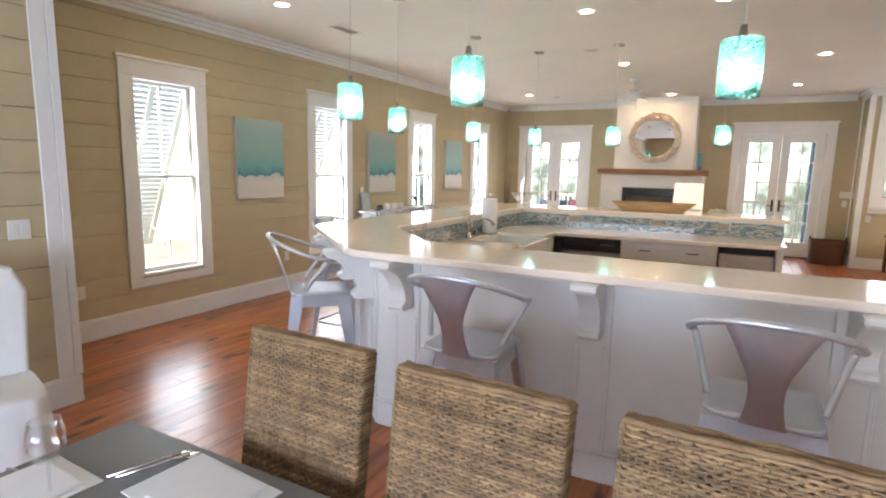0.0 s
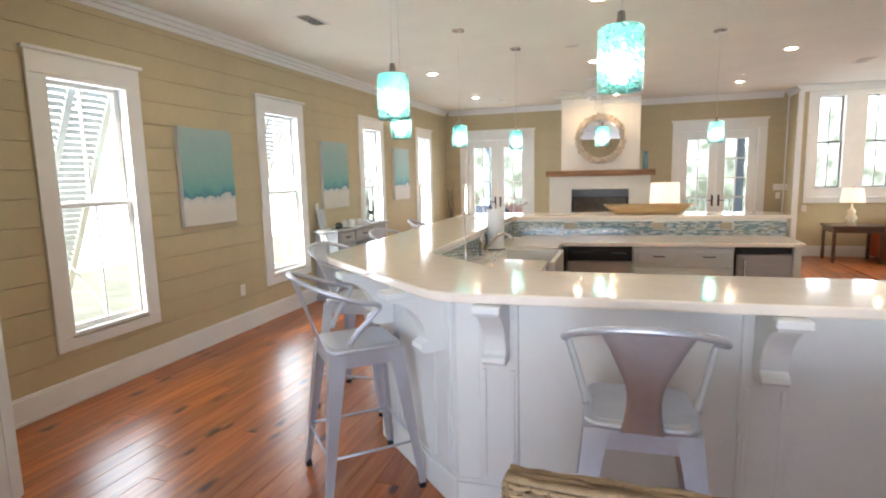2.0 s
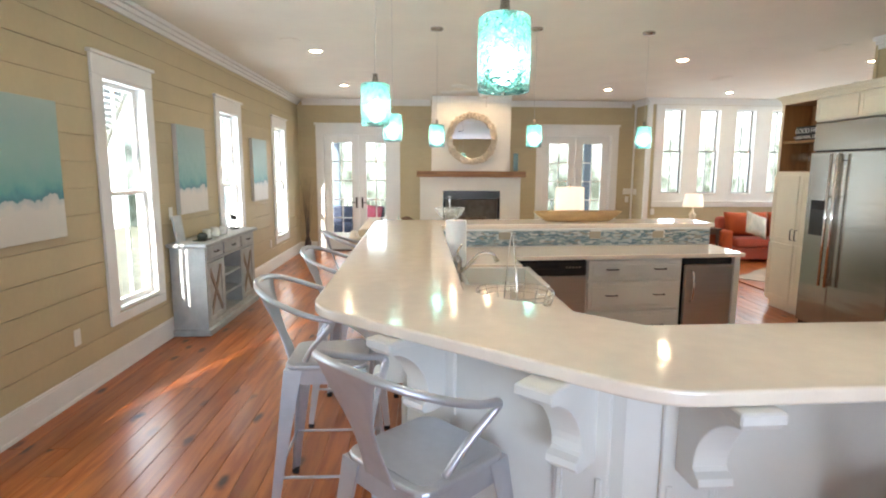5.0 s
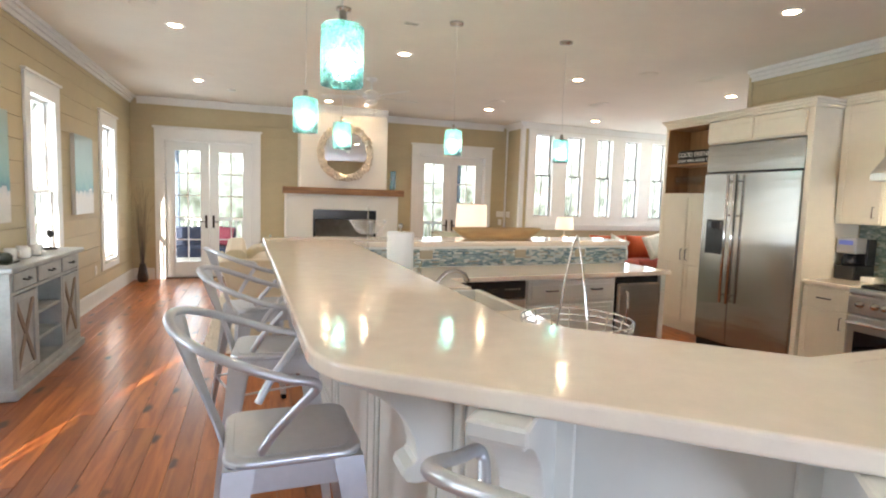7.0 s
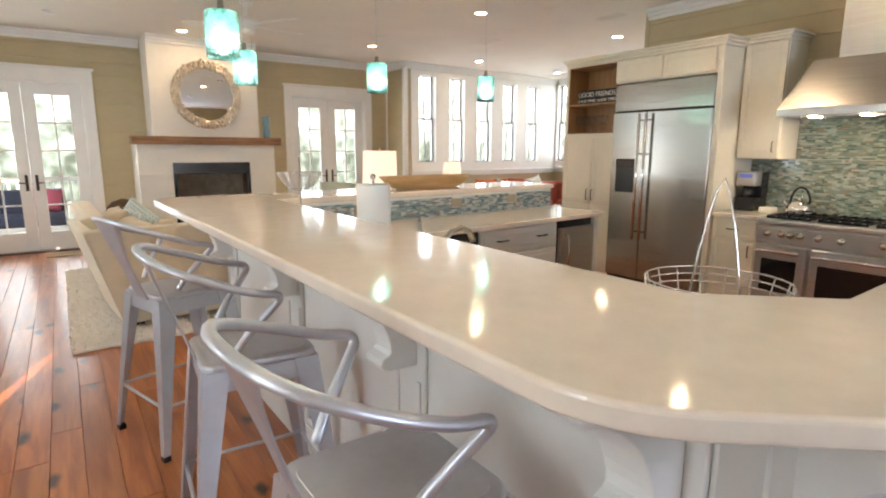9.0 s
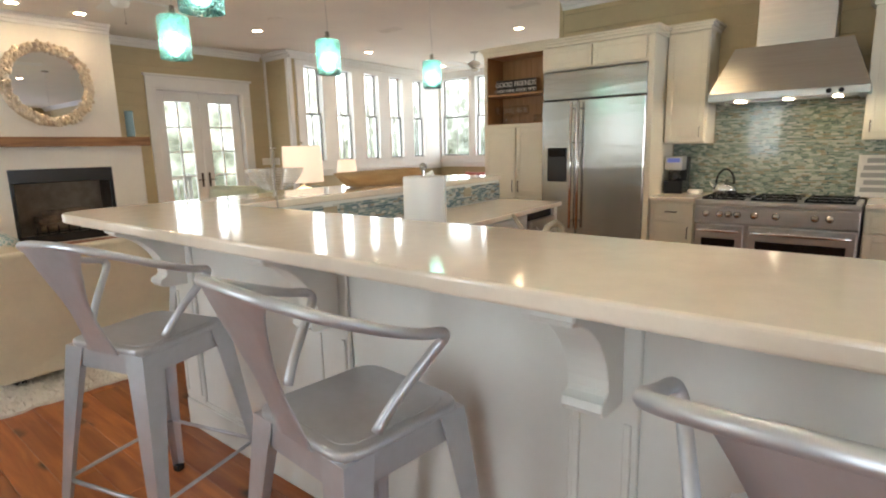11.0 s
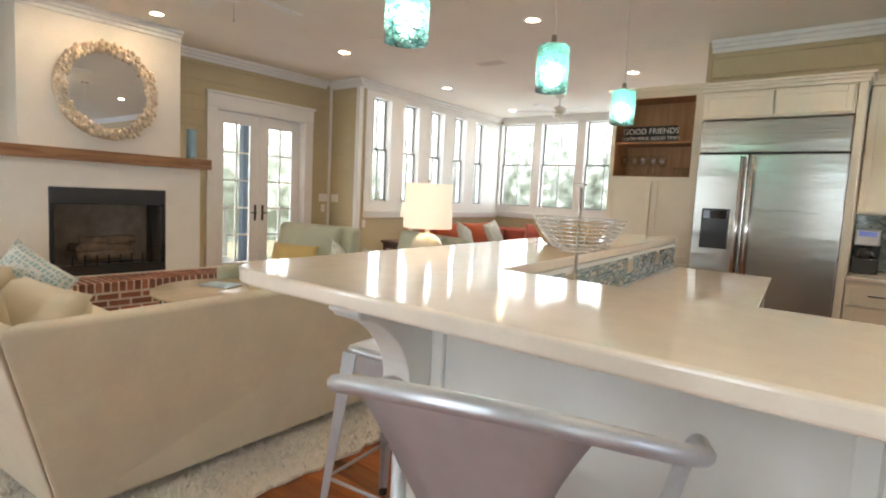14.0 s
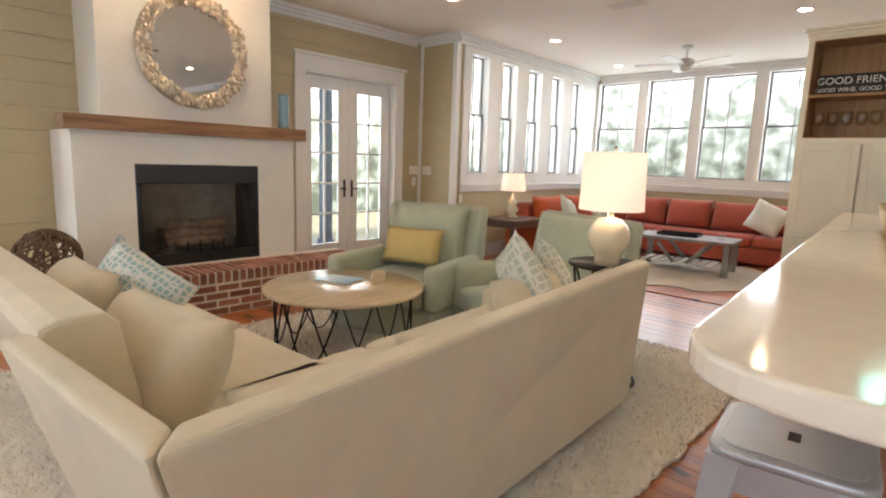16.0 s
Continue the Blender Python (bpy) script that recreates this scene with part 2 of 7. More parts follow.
MINT = mat("mint_green_linen", (0.49, 0.53, 0.41), 0.9, noise=0.08, scale=5, bump=0.25, bscale=350, sheen=0.2)
YELLOW = mat("mustard_cotton", (0.66, 0.50, 0.20), 0.9, noise=0.08, scale=6, bump=0.25, bscale=350)
RED = mat("brick_red_chenille", (0.42, 0.085, 0.05), 0.9, noise=0.12, scale=6, bump=0.3, bscale=300, sheen=0.15)
ORANGE = mat("orange_red_chenille", (0.52, 0.10, 0.03), 0.9, noise=0.12, scale=6, bump=0.3, bscale=300)
MANTEL = wood_mat("old_pine_beam", (0.36, 0.19, 0.085), (0.19, 0.085, 0.035), 0.55, grain=(1.4, 14, 14), vary=0.05)
BOWLW = wood_mat("pale_carved_wood", (0.55, 0.37, 0.17), (0.40, 0.24, 0.10), 0.5, grain=(2, 14, 14), vary=0.05)
TABLEW = wood_mat("pale_table_wood", (0.72, 0.58, 0.40), (0.63, 0.49, 0.32), 0.18, grain=(2, 12, 12), vary=0.05)
CABIN = wood_mat("natural_cabinet_wood", (0.44, 0.24, 0.10), (0.34, 0.17, 0.065), 0.4, grain=(12, 12, 1.2), vary=0.05)
DARKW = wood_mat("dark_walnut", (0.12, 0.06, 0.035), (0.07, 0.033, 0.02), 0.35, grain=(2, 12, 12), vary=0.05)
GREYW = wood_mat("grey_washed_wood", (0.30, 0.30, 0.285), (0.20, 0.20, 0.195), 0.5, grain=(10, 1.5, 10), vary=0.05)
WICKER = mat("grey_brown_rattan", (0.34, 0.225, 0.11), 0.65, color2=(0.135, 0.080, 0.036), scale=18, island=0.35, bump=0.2, bscale=200)
GREYTOP = mat("grey_painted_tabletop", (0.175, 0.175, 0.16), 0.4, noise=0.12, scale=7)
RUG = mat("ivory_shag_wool", (0.88, 0.81, 0.70), 1.0, noise=0.08, scale=20, bump=0.3, bscale=240)
HIDE = mat("cream_flat_rug", (0.62, 0.56, 0.46), 1.0, color2=(0.40, 0.33, 0.25), scale=2.2, bump=0.3, bscale=250)
BRICK = mat("worn_red_brick", (0.40, 0.17, 0.105), 0.85, color2=(0.24, 0.085, 0.05), scale=16, vary=0.35, bump=0.4, bscale=70)
MORTAR = mat("pale_lime_mortar", (0.72, 0.64, 0.53), 0.95, noise=0.15, scale=20, bump=0.5, bscale=120)
SHADE = mat("lamp_shade_fabric", (1.0, 0.85, 0.66), 0.9, emit=0.23)
BULB = mat("warm_bulb", (1.0, 0.88, 0.68), 0.5, emit=27.0)
CAN = mat("recessed_lamp_lens", (1.0, 0.73, 0.44), 0.5, emit=58.0)
HOODLAMP = mat("hood_halogen_lens", (1.0, 0.80, 0.54), 0.5, emit=85.0)
LOG = mat("charred_ceramic_log", (0.22, 0.16, 0.115), 0.9, noise=0.5, scale=14, bump=0.5, bscale=40)
FIREBRICK = mat("sooty_firebrick", (0.34, 0.29, 0.24), 0.9, noise=0.3, scale=9, bump=0.3, bscale=50)
DIRT = mat("sandy_lawn", (0.34, 0.32, 0.22), 0.95, noise=0.3, scale=1.5)

# ---- geometry helpers ----


class G:
    """A bmesh with simple solids; all in the thing's own metres."""

    def __init__(self):
        self.bm = bmesh.new()

    def _merge(self, b, m=None, smooth=False):
        if m is not None:
            b.transform(m)
        for f in b.faces:
            f.smooth = smooth
        me = bpy.data.meshes.new("tmp")
        b.to_mesh(me)
        b.free()
        self.bm.from_mesh(me)
        bpy.data.meshes.remove(me)
        return self

    def box(self, x0, y0, z0, x1, y1, z1, r=0.0, m=None, seg=1):
        b = bmesh.new()
        bmesh.ops.create_cube(b, size=1)
        b.transform(Matrix.Translation(((x0 + x1) / 2, (y0 + y1) / 2, (z0 + z1) / 2)) @ Matrix.Diagonal((abs(x1 - x0), abs(y1 - y0), abs(z1 - z0), 1)))
        if r:
            bmesh.ops.bevel(b, geom=b.edges[:], offset=r, segments=seg, affect="EDGES", profile=0.5)
        return self._merge(b, m, smooth=seg > 2)

    def prism(self, pts, z0, z1, r=0.0, m=None, seg=2):
        b = bmesh.new()
        lo = [b.verts.new((x, y, z0)) for x, y in pts]
        hi = [b.verts.new((x, y, z1)) for x, y in pts]
        n = len(pts)
        b.faces.new(lo[::-1]), b.faces.new(hi)
        for i in range(n):
            b.faces.new((lo[i], lo[(i + 1) % n], hi[(i + 1) % n], hi[i]))
        bmesh.ops.recalc_face_normals(b, faces=b.faces[:])
        if r:
            ed = [e for e in b.edges if abs(e.verts[0].co.z - e.verts[1].co.z) < 1e-6]
            bmesh.ops.bevel(b, geom=ed, offset=r, segments=seg, affect="EDGES", profile=0.5)
        return self._merge(b, m)

    def lathe(self, prof, seg=24, m=None, smooth=True):
        b = bmesh.new()
        rings = []
        for r, z in prof:
            if r < 1e-5:
                rings.append([b.verts.new((0, 0, z))])
            else:
                rings.append([b.verts.new((r * math.cos(2 * math.pi * i / seg), r * math.sin(2 * math.pi * i / seg), z)) for i in range(seg)])
        for a, c in zip(rings, rings[1:]):
            for i in range(seg):
                j = (i + 1) % seg
                vs = [a[i % len(a)], a[j % len(a)], c[j % len(c)], c[i % len(c)]]
                vs = list(dict.fromkeys(vs))
                if len(vs) > 2:
                    b.faces.new(vs)
        bmesh.ops.recalc_face_normals(b, faces=b.faces[:])
        return self._merge(b, m, smooth)

    def cyl(self, p0, p1, r0, r1=None, seg=12):
        p0, p1 = Vector(p0), Vector(p1)
        r1 = r0 if r1 is None else r1
        d = p1 - p0
        m = Matrix.Translation(p0) @ d.to_track_quat("Z", "Y").to_matrix().to_4x4()
        return self.lathe([(0, 0), (r0, 0), (r1, d.length), (0, d.length)], seg, m, smooth=False) if seg < 9 else self.lathe([(0, 0), (r0, 0), (r0, 0), (r1, d.length), (r1, d.length), (0, d.length)], seg, m)

    def tube(self, pts, r, seg=8, closed=False, caps=True):
        pts = [Vector(p) for p in pts]
        b = bmesh.new()
        n = len(pts)
        rings, up = [], None
        for i, p in enumerate(pts):
            a = pts[(i - 1) % n] if (closed or i) else p
            c = pts[(i + 1) % n] if (closed or i < n - 1) else p
            t = (c - a).normalized()
            if up is None:
                up = t.orthogonal().normalized()
            up = (up - t * up.dot(t)).normalized()
            w = t.cross(up)
            rr = r[i] if isinstance(r, (list, tuple)) else r
            rings.append([b.verts.new(p + (up * math.cos(2 * math.pi * k / seg) + w * math.sin(2 * math.pi * k / seg)) * rr) for k in range(seg)])
        pairs = list(zip(rings, rings[1:])) + ([(rings[-1], rings[0])] if closed else [])
        for a, c in pairs:
            for k in range(seg):
                b.faces.new((a[k], a[(k + 1) % seg], c[(k + 1) % seg], c[k]))
        if caps and not closed:
            b.faces.new(rings[0][::-1]), b.faces.new(rings[-1])
        return self._merge(b, None, True)

    def ball(self, c, rx, ry=None, rz=None, u=16, v=10, m=None, power=1.0):
        """A sphere, or with power below 1 a soft boxy cushion."""
        ry, rz = ry or rx, rz or rx
        b = bmesh.new()
        bmesh.ops.create_uvsphere(b, u_segments=u, v_segments=v, radius=1)
        sg = lambda q: math.copysign(abs(q) ** power, q)
        for q in b.verts:
            q.co = Vector((sg(q.co.x) * rx, sg(q.co.y) * ry, sg(q.co.z) * rz))
        mm = Matrix.Translation(c) @ (m or Matrix())
        return self._merge(b, mm, True)

    def pillow(self, w, h, t, m=None, n=10, pinch=0.06):
        """A stuffed square cushion, standing in the xz plane, with drawn-in sides and pointed corners."""
        b = bmesh.new()
        for s in (1, -1):
            g = [[None] * (n + 1) for _ in range(n + 1)]
            for i in range(n + 1):
                for j in range(n + 1):
                    u, v = 2 * i / n - 1, 2 * j / n - 1
                    e = (1 - u * u) * (1 - v * v)
                    x = u * w / 2 * (1 - pinch * (1 - v * v))
                    z = v * h / 2 * (1 - pinch * (1 - u * u))
                    g[i][j] = b.verts.new((x, s * t / 2 * e ** 0.42 + 0.004 * math.sin(9 * u + 5 * v), z))
            for i in range(n):
                for j in range(n):
                    f = (g[i][j], g[i + 1][j], g[i + 1][j + 1], g[i][j + 1])
                    b.faces.new(f if s < 0 else f[::-1])
        bmesh.ops.remove_doubles(b, verts=b.verts[:], dist=0.002)
        return self._merge(b, m, True)

    def text(self, s, size, m, depth=0.002):
        cu = bpy.data.curves.new("txt", "FONT")
        cu.body, cu.size, cu.extrude, cu.align_x, cu.align_y = s, size, depth, "CENTER", "CENTER"
        ob = bpy.data.objects.new("txt", cu)
        scene.collection.objects.link(ob)
        me = ob.to_mesh()
        b = bmesh.new()
        b.from_mesh(me)
        ob.to_mesh_clear()
        bpy.data.objects.remove(ob)
        bpy.data.curves.remove(cu)
        return self._merge(b, m)


def link_mesh(name, g, material, smooth_angle=None):
    me = bpy.data.meshes.new(name)
    bm = g.bm if isinstance(g, G) else g
    bm.to_mesh(me)
    bm.free()
    me.materials.append(material)
    return new(name, me)


def part(name, g, material, parent, label="", at=None):
    """Links a solid as one mesh under a thing or a part."""
    ob = link_mesh(name, g, material)
    ob.parent = parent
    if at is not None:
        ob.matrix_basis = at
    if label:
        tagged(ob, label)
    return ob


def thing(name, x, y, z, rz, label, category, group="", kind=""):
    """The Empty at the base of a thing."""
    ob = new(name)
    ob.empty_display_size = 0.1
    ob.matrix_world = pose(x, y, z, 0, 0, rz)
    return tagged(ob, label, category, group, kind)


def solid(name, g, material, label, category="", kind="", group="", at=None):
    """A thing of the setting or of one piece: one mesh at top level."""
    ob = link_mesh(name, g, material)
    if at is not None:
        ob.matrix_world = at
    return tagged(ob, label, category, group, kind)


def piece(name, me, parent, m):
    ob = new(name, me)
    ob.parent = parent
    ob.matrix_basis = m
    return ob

# ---- the shell: ground, floor, walls, ceiling ----
CZ = 2.985
XW, YN, XK, XE, YS, YSUN, XJ = -4.195, 12.08, 2.92, 6.6, -2.6, 11.42, 2.50
SUNROOM = Matrix.Translation((XJ, YSUN, 0)) @ pose(0, 0, 0, 0, 0, 3.0) @ Matrix.Translation((-XJ, -YSUN, 0))  # its north wall stands a little askew


def open_boxes(u0, u1, z0, z1, holes):
    """Rectangles (u0, z0, u1, z1) that fill a wall but leave its holes open."""
    us = sorted({u0, u1, *[h[0] for h in holes if u0 < h[0] < u1], *[h[1] for h in holes if u0 < h[1] < u1]})
    out = []
    for a, b in zip(us, us[1:]):
        mid = (a + b) / 2
        hs = sorted((max(h[2], z0), min(h[3], z1)) for h in holes if h[0] < mid < h[1] and h[3] > z0 and h[2] < z1)
        z = z0
        for c, d in hs:
            if c > z + 1e-4:
                out.append((a, z, b, c))
            z = max(z, d)
        if z < z1 - 1e-4:
            out.append((a, z, b, z1))
    return out


def merge_rows(rects):
    rects = sorted(rects, key=lambda r: (r[1], r[3], r[0]))
    out = []
    for r in rects:
        if out and abs(out[-1][1] - r[1]) < 1e-4 and abs(out[-1][3] - r[3]) < 1e-4 and abs(out[-1][2] - r[0]) < 1e-4:
            out[-1] = (out[-1][0], r[1], r[2], r[3])
        else:
            out.append(r)
    return out


def wall(name, axis, plane, side, u0, u1, holes, label, thick=0.16, planks=True, zt=None):
    """A wall whose room face lies at plane and faces side along its axis, clad in horizontal boards."""
    zt = zt or CZ + 0.02
    t0, t1 = plane - side * 0.012, plane - side * thick
    g = G()
    for a, z0, b, z1 in merge_rows(open_boxes(u0, u1, -0.02, zt, holes)):
        lo, hi = min(t0, t1), max(t0, t1)
        g.box(lo, a, z0, hi, b, z1) if axis == "x" else g.box(a, lo, z0, b, hi, z1)
    w = solid(name, g, WALLP, label, "wall", "structure")
    if planks:
        z = 0.16
        while z < CZ - 0.02:
            for a, c, b, d in merge_rows(open_boxes(u0, u1, z + 0.002, min(z + 0.1884, CZ - 0.01), holes)):
                k = G()
                lo, hi = min(t0, plane), max(t0, plane)
                if axis == "x":
                    k.box(-(hi - lo) / 2, a, 0, (hi - lo) / 2, b, d - c, 0.0025)
                    m = Matrix.Translation(((lo + hi) / 2, 0, c))
                else:
                    k.box(a, -(hi - lo) / 2, 0, b, (hi - lo) / 2, d - c, 0.0025)
                    m = Matrix.Translation((0, (lo + hi) / 2, c))
                part("plank", k, WALLP, w, at=m)
            z += 0.19
    return w


OPEN_Z = (0.495, 2.33)
west_holes = [(c - 0.335, c + 0.335, *OPEN_Z) for c in WIN_Y]
DOORS = (-3.025, 1.345)
north_holes = [(c - 0.70, c + 0.70, 0.0, 2.335) for c in DOORS]
SUN_N = [3.0 + 0.71 * i for i in range(5)]
sunn_holes = [(c - 0.215, c + 0.215, 1.19, 2.80) for c in SUN_N]
SUN_E = [11.20 - 0.925 * i for i in range(5)]
sune_holes = [(c - 0.395, c + 0.395, 1.19, 2.87) for c in SUN_E]
wall("wall_west", "x", XW, 1, 1.85, YN + 0.16, west_holes, "sand-beige painted horizontal board wall with tall windows", thick=0.12)
wall("wall_north", "y", YN, -1, XW, XJ + 0.012, north_holes, "sand-beige painted board wall with two glazed double doors")
wall("wall_jog", "x", XJ, -1, YSUN, YN, [], "short beige painted board return wall beside the sunroom", thick=0.14)
wall("wall_sunroom_north", "y", YSUN, -1, XJ, XE + 0.2, sunn_holes, "white-trimmed sunroom wall with a row of narrow windows", planks=False).matrix_world = SUNROOM
wall("wall_sunroom_east", "x", XE, -1, 6.75, YSUN + 0.40, sune_holes, "white-trimmed sunroom wall with a row of wide windows", planks=False)
wall("wall_sunroom_south", "y", 6.75, 1, XK + 0.165, XE, [], "plain beige sunroom end wall", planks=False)
wall("wall_kitchen", "x", XK, -1, YS, 6.75, [], "sand-beige painted board kitchen wall behind the cabinets")
wall("wall_dining_west", "x", -3.02, 1, YS, 1.85, [], "sand-beige painted board wall ending in white corner trim")
wall("wall_dining_return", "y", 1.85, 1, XW - 0.16, -3.032, [], "short beige board return wall", thick=0.14)
wall("wall_south", "y", YS, 1, -3.2, XK + 0.16, [(-1.9, 1.3, 0.6, 1.9)], "plain beige end wall with a wide window opening", planks=False)

fl = G()
fl.box(XW - 0.16, YS - 0.16, -0.12, XE + 0.16, YN + 0.16, -0.021)
floor = solid("floor", fl, FLOOR, "knotty reddish heart-pine board floor with satin varnish", "floor", "structure")
cg = G()
cg.box(XW - 0.16, YS - 0.16, CZ, XE + 0.16, YN + 0.16, CZ + 0.12)
solid("ceiling", cg, CEIL, "smooth warm off-white painted ceiling", "ceiling", "structure")

gr = G()
gr.box(-400, -400, -0.95, 400, 400, -0.75)
solid("ground", gr, DIRT, "shaded grass ground round the house", "ground", "structure")


def trim_run(name, pts, prof_w, z0, z1, material=TRIM, label="white painted trim", top=None):
    """A straight skirting or cornice along wall faces: (x0, y0, x1, y1, nx, ny) each, with a stepped section."""
    g = G()
    for x0, y0, x1, y1, nx, ny in pts:
        for d, a, b in prof_w:
            xa, xb = sorted((x0, x1))
            ya, yb = sorted((y0, y1))
            if nx:
                xa, xb = sorted((x0, x0 + nx * d))
            else:
                ya, yb = sorted((y0, y0 + ny * d))
            g.box(xa, ya, a, xb, yb, b, 0.003)
    return solid(name, g, material, label, "trim", "structure")


CL, CR = -1.80, 0.10  # chimney breast, outer sides
base_runs = [(XW, 1.85, XW, YN, 1, 0), (XW + 0.022, YN, -3.87, YN, 0, -1), (-2.19, YN, CL, YN, 0, -1), (CR, YN, 0.54, YN, 0, -1),
             (2.18, YN, XJ - 0.022, YN, 0, -1), (XJ, YSUN - 0.022, XJ, YN, -1, 0), (XE, 6.75, XE, YSUN + 0.19, -1, 0),
             (-3.02, YS, -3.02, 1.872, 1, 0), (XW + 0.022, 1.85, -3.02, 1.85, 0, 1), (XK, YS, XK, 3.15, -1, 0)]
trim_run("baseboard", base_runs, [(0.018, 0.001, 0.175), (0.024, 0.001, 0.03), (0.012, 0.175, 0.192)], 0, 0, label="tall white painted baseboard with a stepped top")
crown_runs = [(XW, 1.85, XW, YN, 1, 0), (XW + 0.1, YN, -1.59, YN, 0, -1), (-0.09, YN, XJ - 0.1, YN, 0, -1), (XJ, YSUN - 0.1, XJ, YN, -1, 0),
              (XE, 6.75, XE, YSUN + 0.12, -1, 0), (-3.02, YS, -3.02, 1.95, 1, 0), (XK, YS, XK, 6.75, -1, 0),
              (-1.575, 11.47, -0.10, 11.47, 0, -1)]
trim_run("crown_moulding", crown_runs, [(0.022, CZ - 0.115, CZ - 0.05), (0.05, CZ - 0.075, CZ - 0.03), (0.085, CZ - 0.04, CZ - 0.001)], 0, 0, label="white painted crown moulding along the ceiling")
trim_run("baseboard", [(XJ, YSUN, XE, YSUN, 0, -1)], [(0.018, 0.001, 0.175), (0.012, 0.175, 0.192)], 0, 0, label="tall white painted baseboard in the sunroom").matrix_world = SUNROOM
trim_run("crown_moulding", [(XJ, YSUN, XE, YSUN, 0, -1)], [(0.022, CZ - 0.115, CZ - 0.05), (0.05, CZ - 0.075, CZ - 0.03), (0.085, CZ - 0.04, CZ - 0.001)], 0, 0, label="white painted crown moulding in the sunroom").matrix_world = SUNROOM
ct = G()
ct.box(2.905, 6.741, 0.0, 3.10, 6.785, CZ - 0.002, 0.003)
solid("corner_trim_kitchen", ct, WALLP, "beige painted board closing the kitchen wall's end", "trim", "structure")
ct = G()
ct.box(-3.05, 1.83, 0.19, -3.0, 1.88, CZ - 0.1, 0.003)
ct.box(-3.02, 1.74, 0.19, -3.003, 1.828, CZ - 0.1, 0.003)
solid("corner_trim", ct, TRIM, "white painted corner board at the wall end", "trim", "structure")
ct = G()
ct.box(XJ - 0.022, YSUN - 0.022, 0.19, XJ + 0.06, YSUN + 0.05, CZ - 0.1, 0.003)
ct.box(XJ - 0.024, YN - 0.05, 0.19, XJ - 0.001, YN - 0.001, CZ - 0.1, 0.003)
solid("corner_trim", ct, TRIM, "white painted corner boards at the sunroom opening", "trim", "structure")


# ---- windows and doors ----
def sash_window(name, m, w, z0, z1, label, casing=True, sash=TRIM, deep=0.16, s=0.042):
    """A double-hung window; local x runs along the wall, y points into the room, 0 at the wall face."""
    e = thing(name, 0, 0, 0, 0, label, "window", kind="structure")
    e.matrix_world = m
    h = w / 2
    if casing:
        g = G()
        g.box(-h - 0.115, 0, z0 - 0.02, -h, 0.022, z1 + 0.0, 0.003)
        g.box(h, 0, z0 - 0.02, h + 0.115, 0.022, z1 + 0.0, 0.003)
        g.box(-h - 0.115, 0, z1 + 0.001, h + 0.115, 0.024, z1 + 0.145, 0.003)
        g.box(-h - 0.14, 0, z1 + 0.146, h + 0.14, 0.045, z1 + 0.172, 0.004)
        g.box(-h - 0.115, 0, z0 - 0.10, h + 0.115, 0.022, z0 - 0.021, 0.003)
        part("casing", g, TRIM, e)
    g = G()
    g.box(-h, -deep, z0, -h + 0.02, 0.02, z1)
    g.box(h - 0.02, -deep, z0, h, 0.02, z1)
    g.box(-h + 0.02, -deep, z1 - 0.02, h - 0.02, 0.02, z1)
    part("window_frame", g, TRIM, e)
    g = G()
    g.box(-h + 0.02, -deep - 0.03, z0 - 0.004, h - 0.02, 0.028, z0 + 0.024, 0.004)
    part("window_sill", g, TRIM, e)
    mid = (z0 + z1) / 2 + 0.01
    for nm, a, b, y in (("lower_sash", z0 + 0.024, mid + 0.02, 0.037 - deep * 0.7), ("upper_sash", mid - 0.015, z1 - 0.02, -deep * 0.7)):
        g, i = G(), h - 0.021
        g.box(-i, y - 0.016, a, -i + s, y + 0.016, b, 0.004)
        g.box(i - s, y - 0.016, a, i, y + 0.016, b, 0.004)
        g.box(-i + s, y - 0.016, a, i - s, y + 0.016, a + s, 0.004)
        g.box(-i + s, y - 0.016, b - s * 0.8, i - s, y + 0.016, b, 0.004)
        so = part(nm, g, sash, e)
        g = G()
        g.box(-0.008, y - 0.012, a + s, 0.008, y + 0.012, b - s * 0.8)
        part("muntin", g, sash, so)
        g = G()
        g.box(-i + s - 0.004, y - 0.003, a + s - 0.004, i - s + 0.004, y + 0.003, b - s * 0.8 + 0.004)
        po = part("pane", g, PANE, so)
        po.visible_shadow = False
    return e


for i, c in enumerate(WIN_Y):
    sash_window("window_%d" % (i + 1), Matrix.Translation((XW, c, 0)) @ pose(0, 0, 0, 0, 0, -90), 0.67, *OPEN_Z, "tall white double-hung window with wide white casing, bright daylight outside", deep=0.12)
for i, c in enumerate(SUN_N):
    sash_window("window_%d" % (i + 5), SUNROOM @ Matrix.Translation((c, YSUN, 0)) @ pose(0, 0, 0, 0, 0, 180), 0.43, 1.19, 2.80, "narrow sunroom double-hung window with dark sash and trees outside", casing=False, sash=SASH, s=0.026)
for i, c in enumerate(SUN_E):
    sash_window("window_%d" % (i + 10), Matrix.Translation((XE, c, 0)) @ pose(0, 0, 0, 0, 0, 90), 0.79, 1.19, 2.87, "wide sunroom double-hung window with dark sash and trees outside", casing=False, sash=SASH, s=0.028)
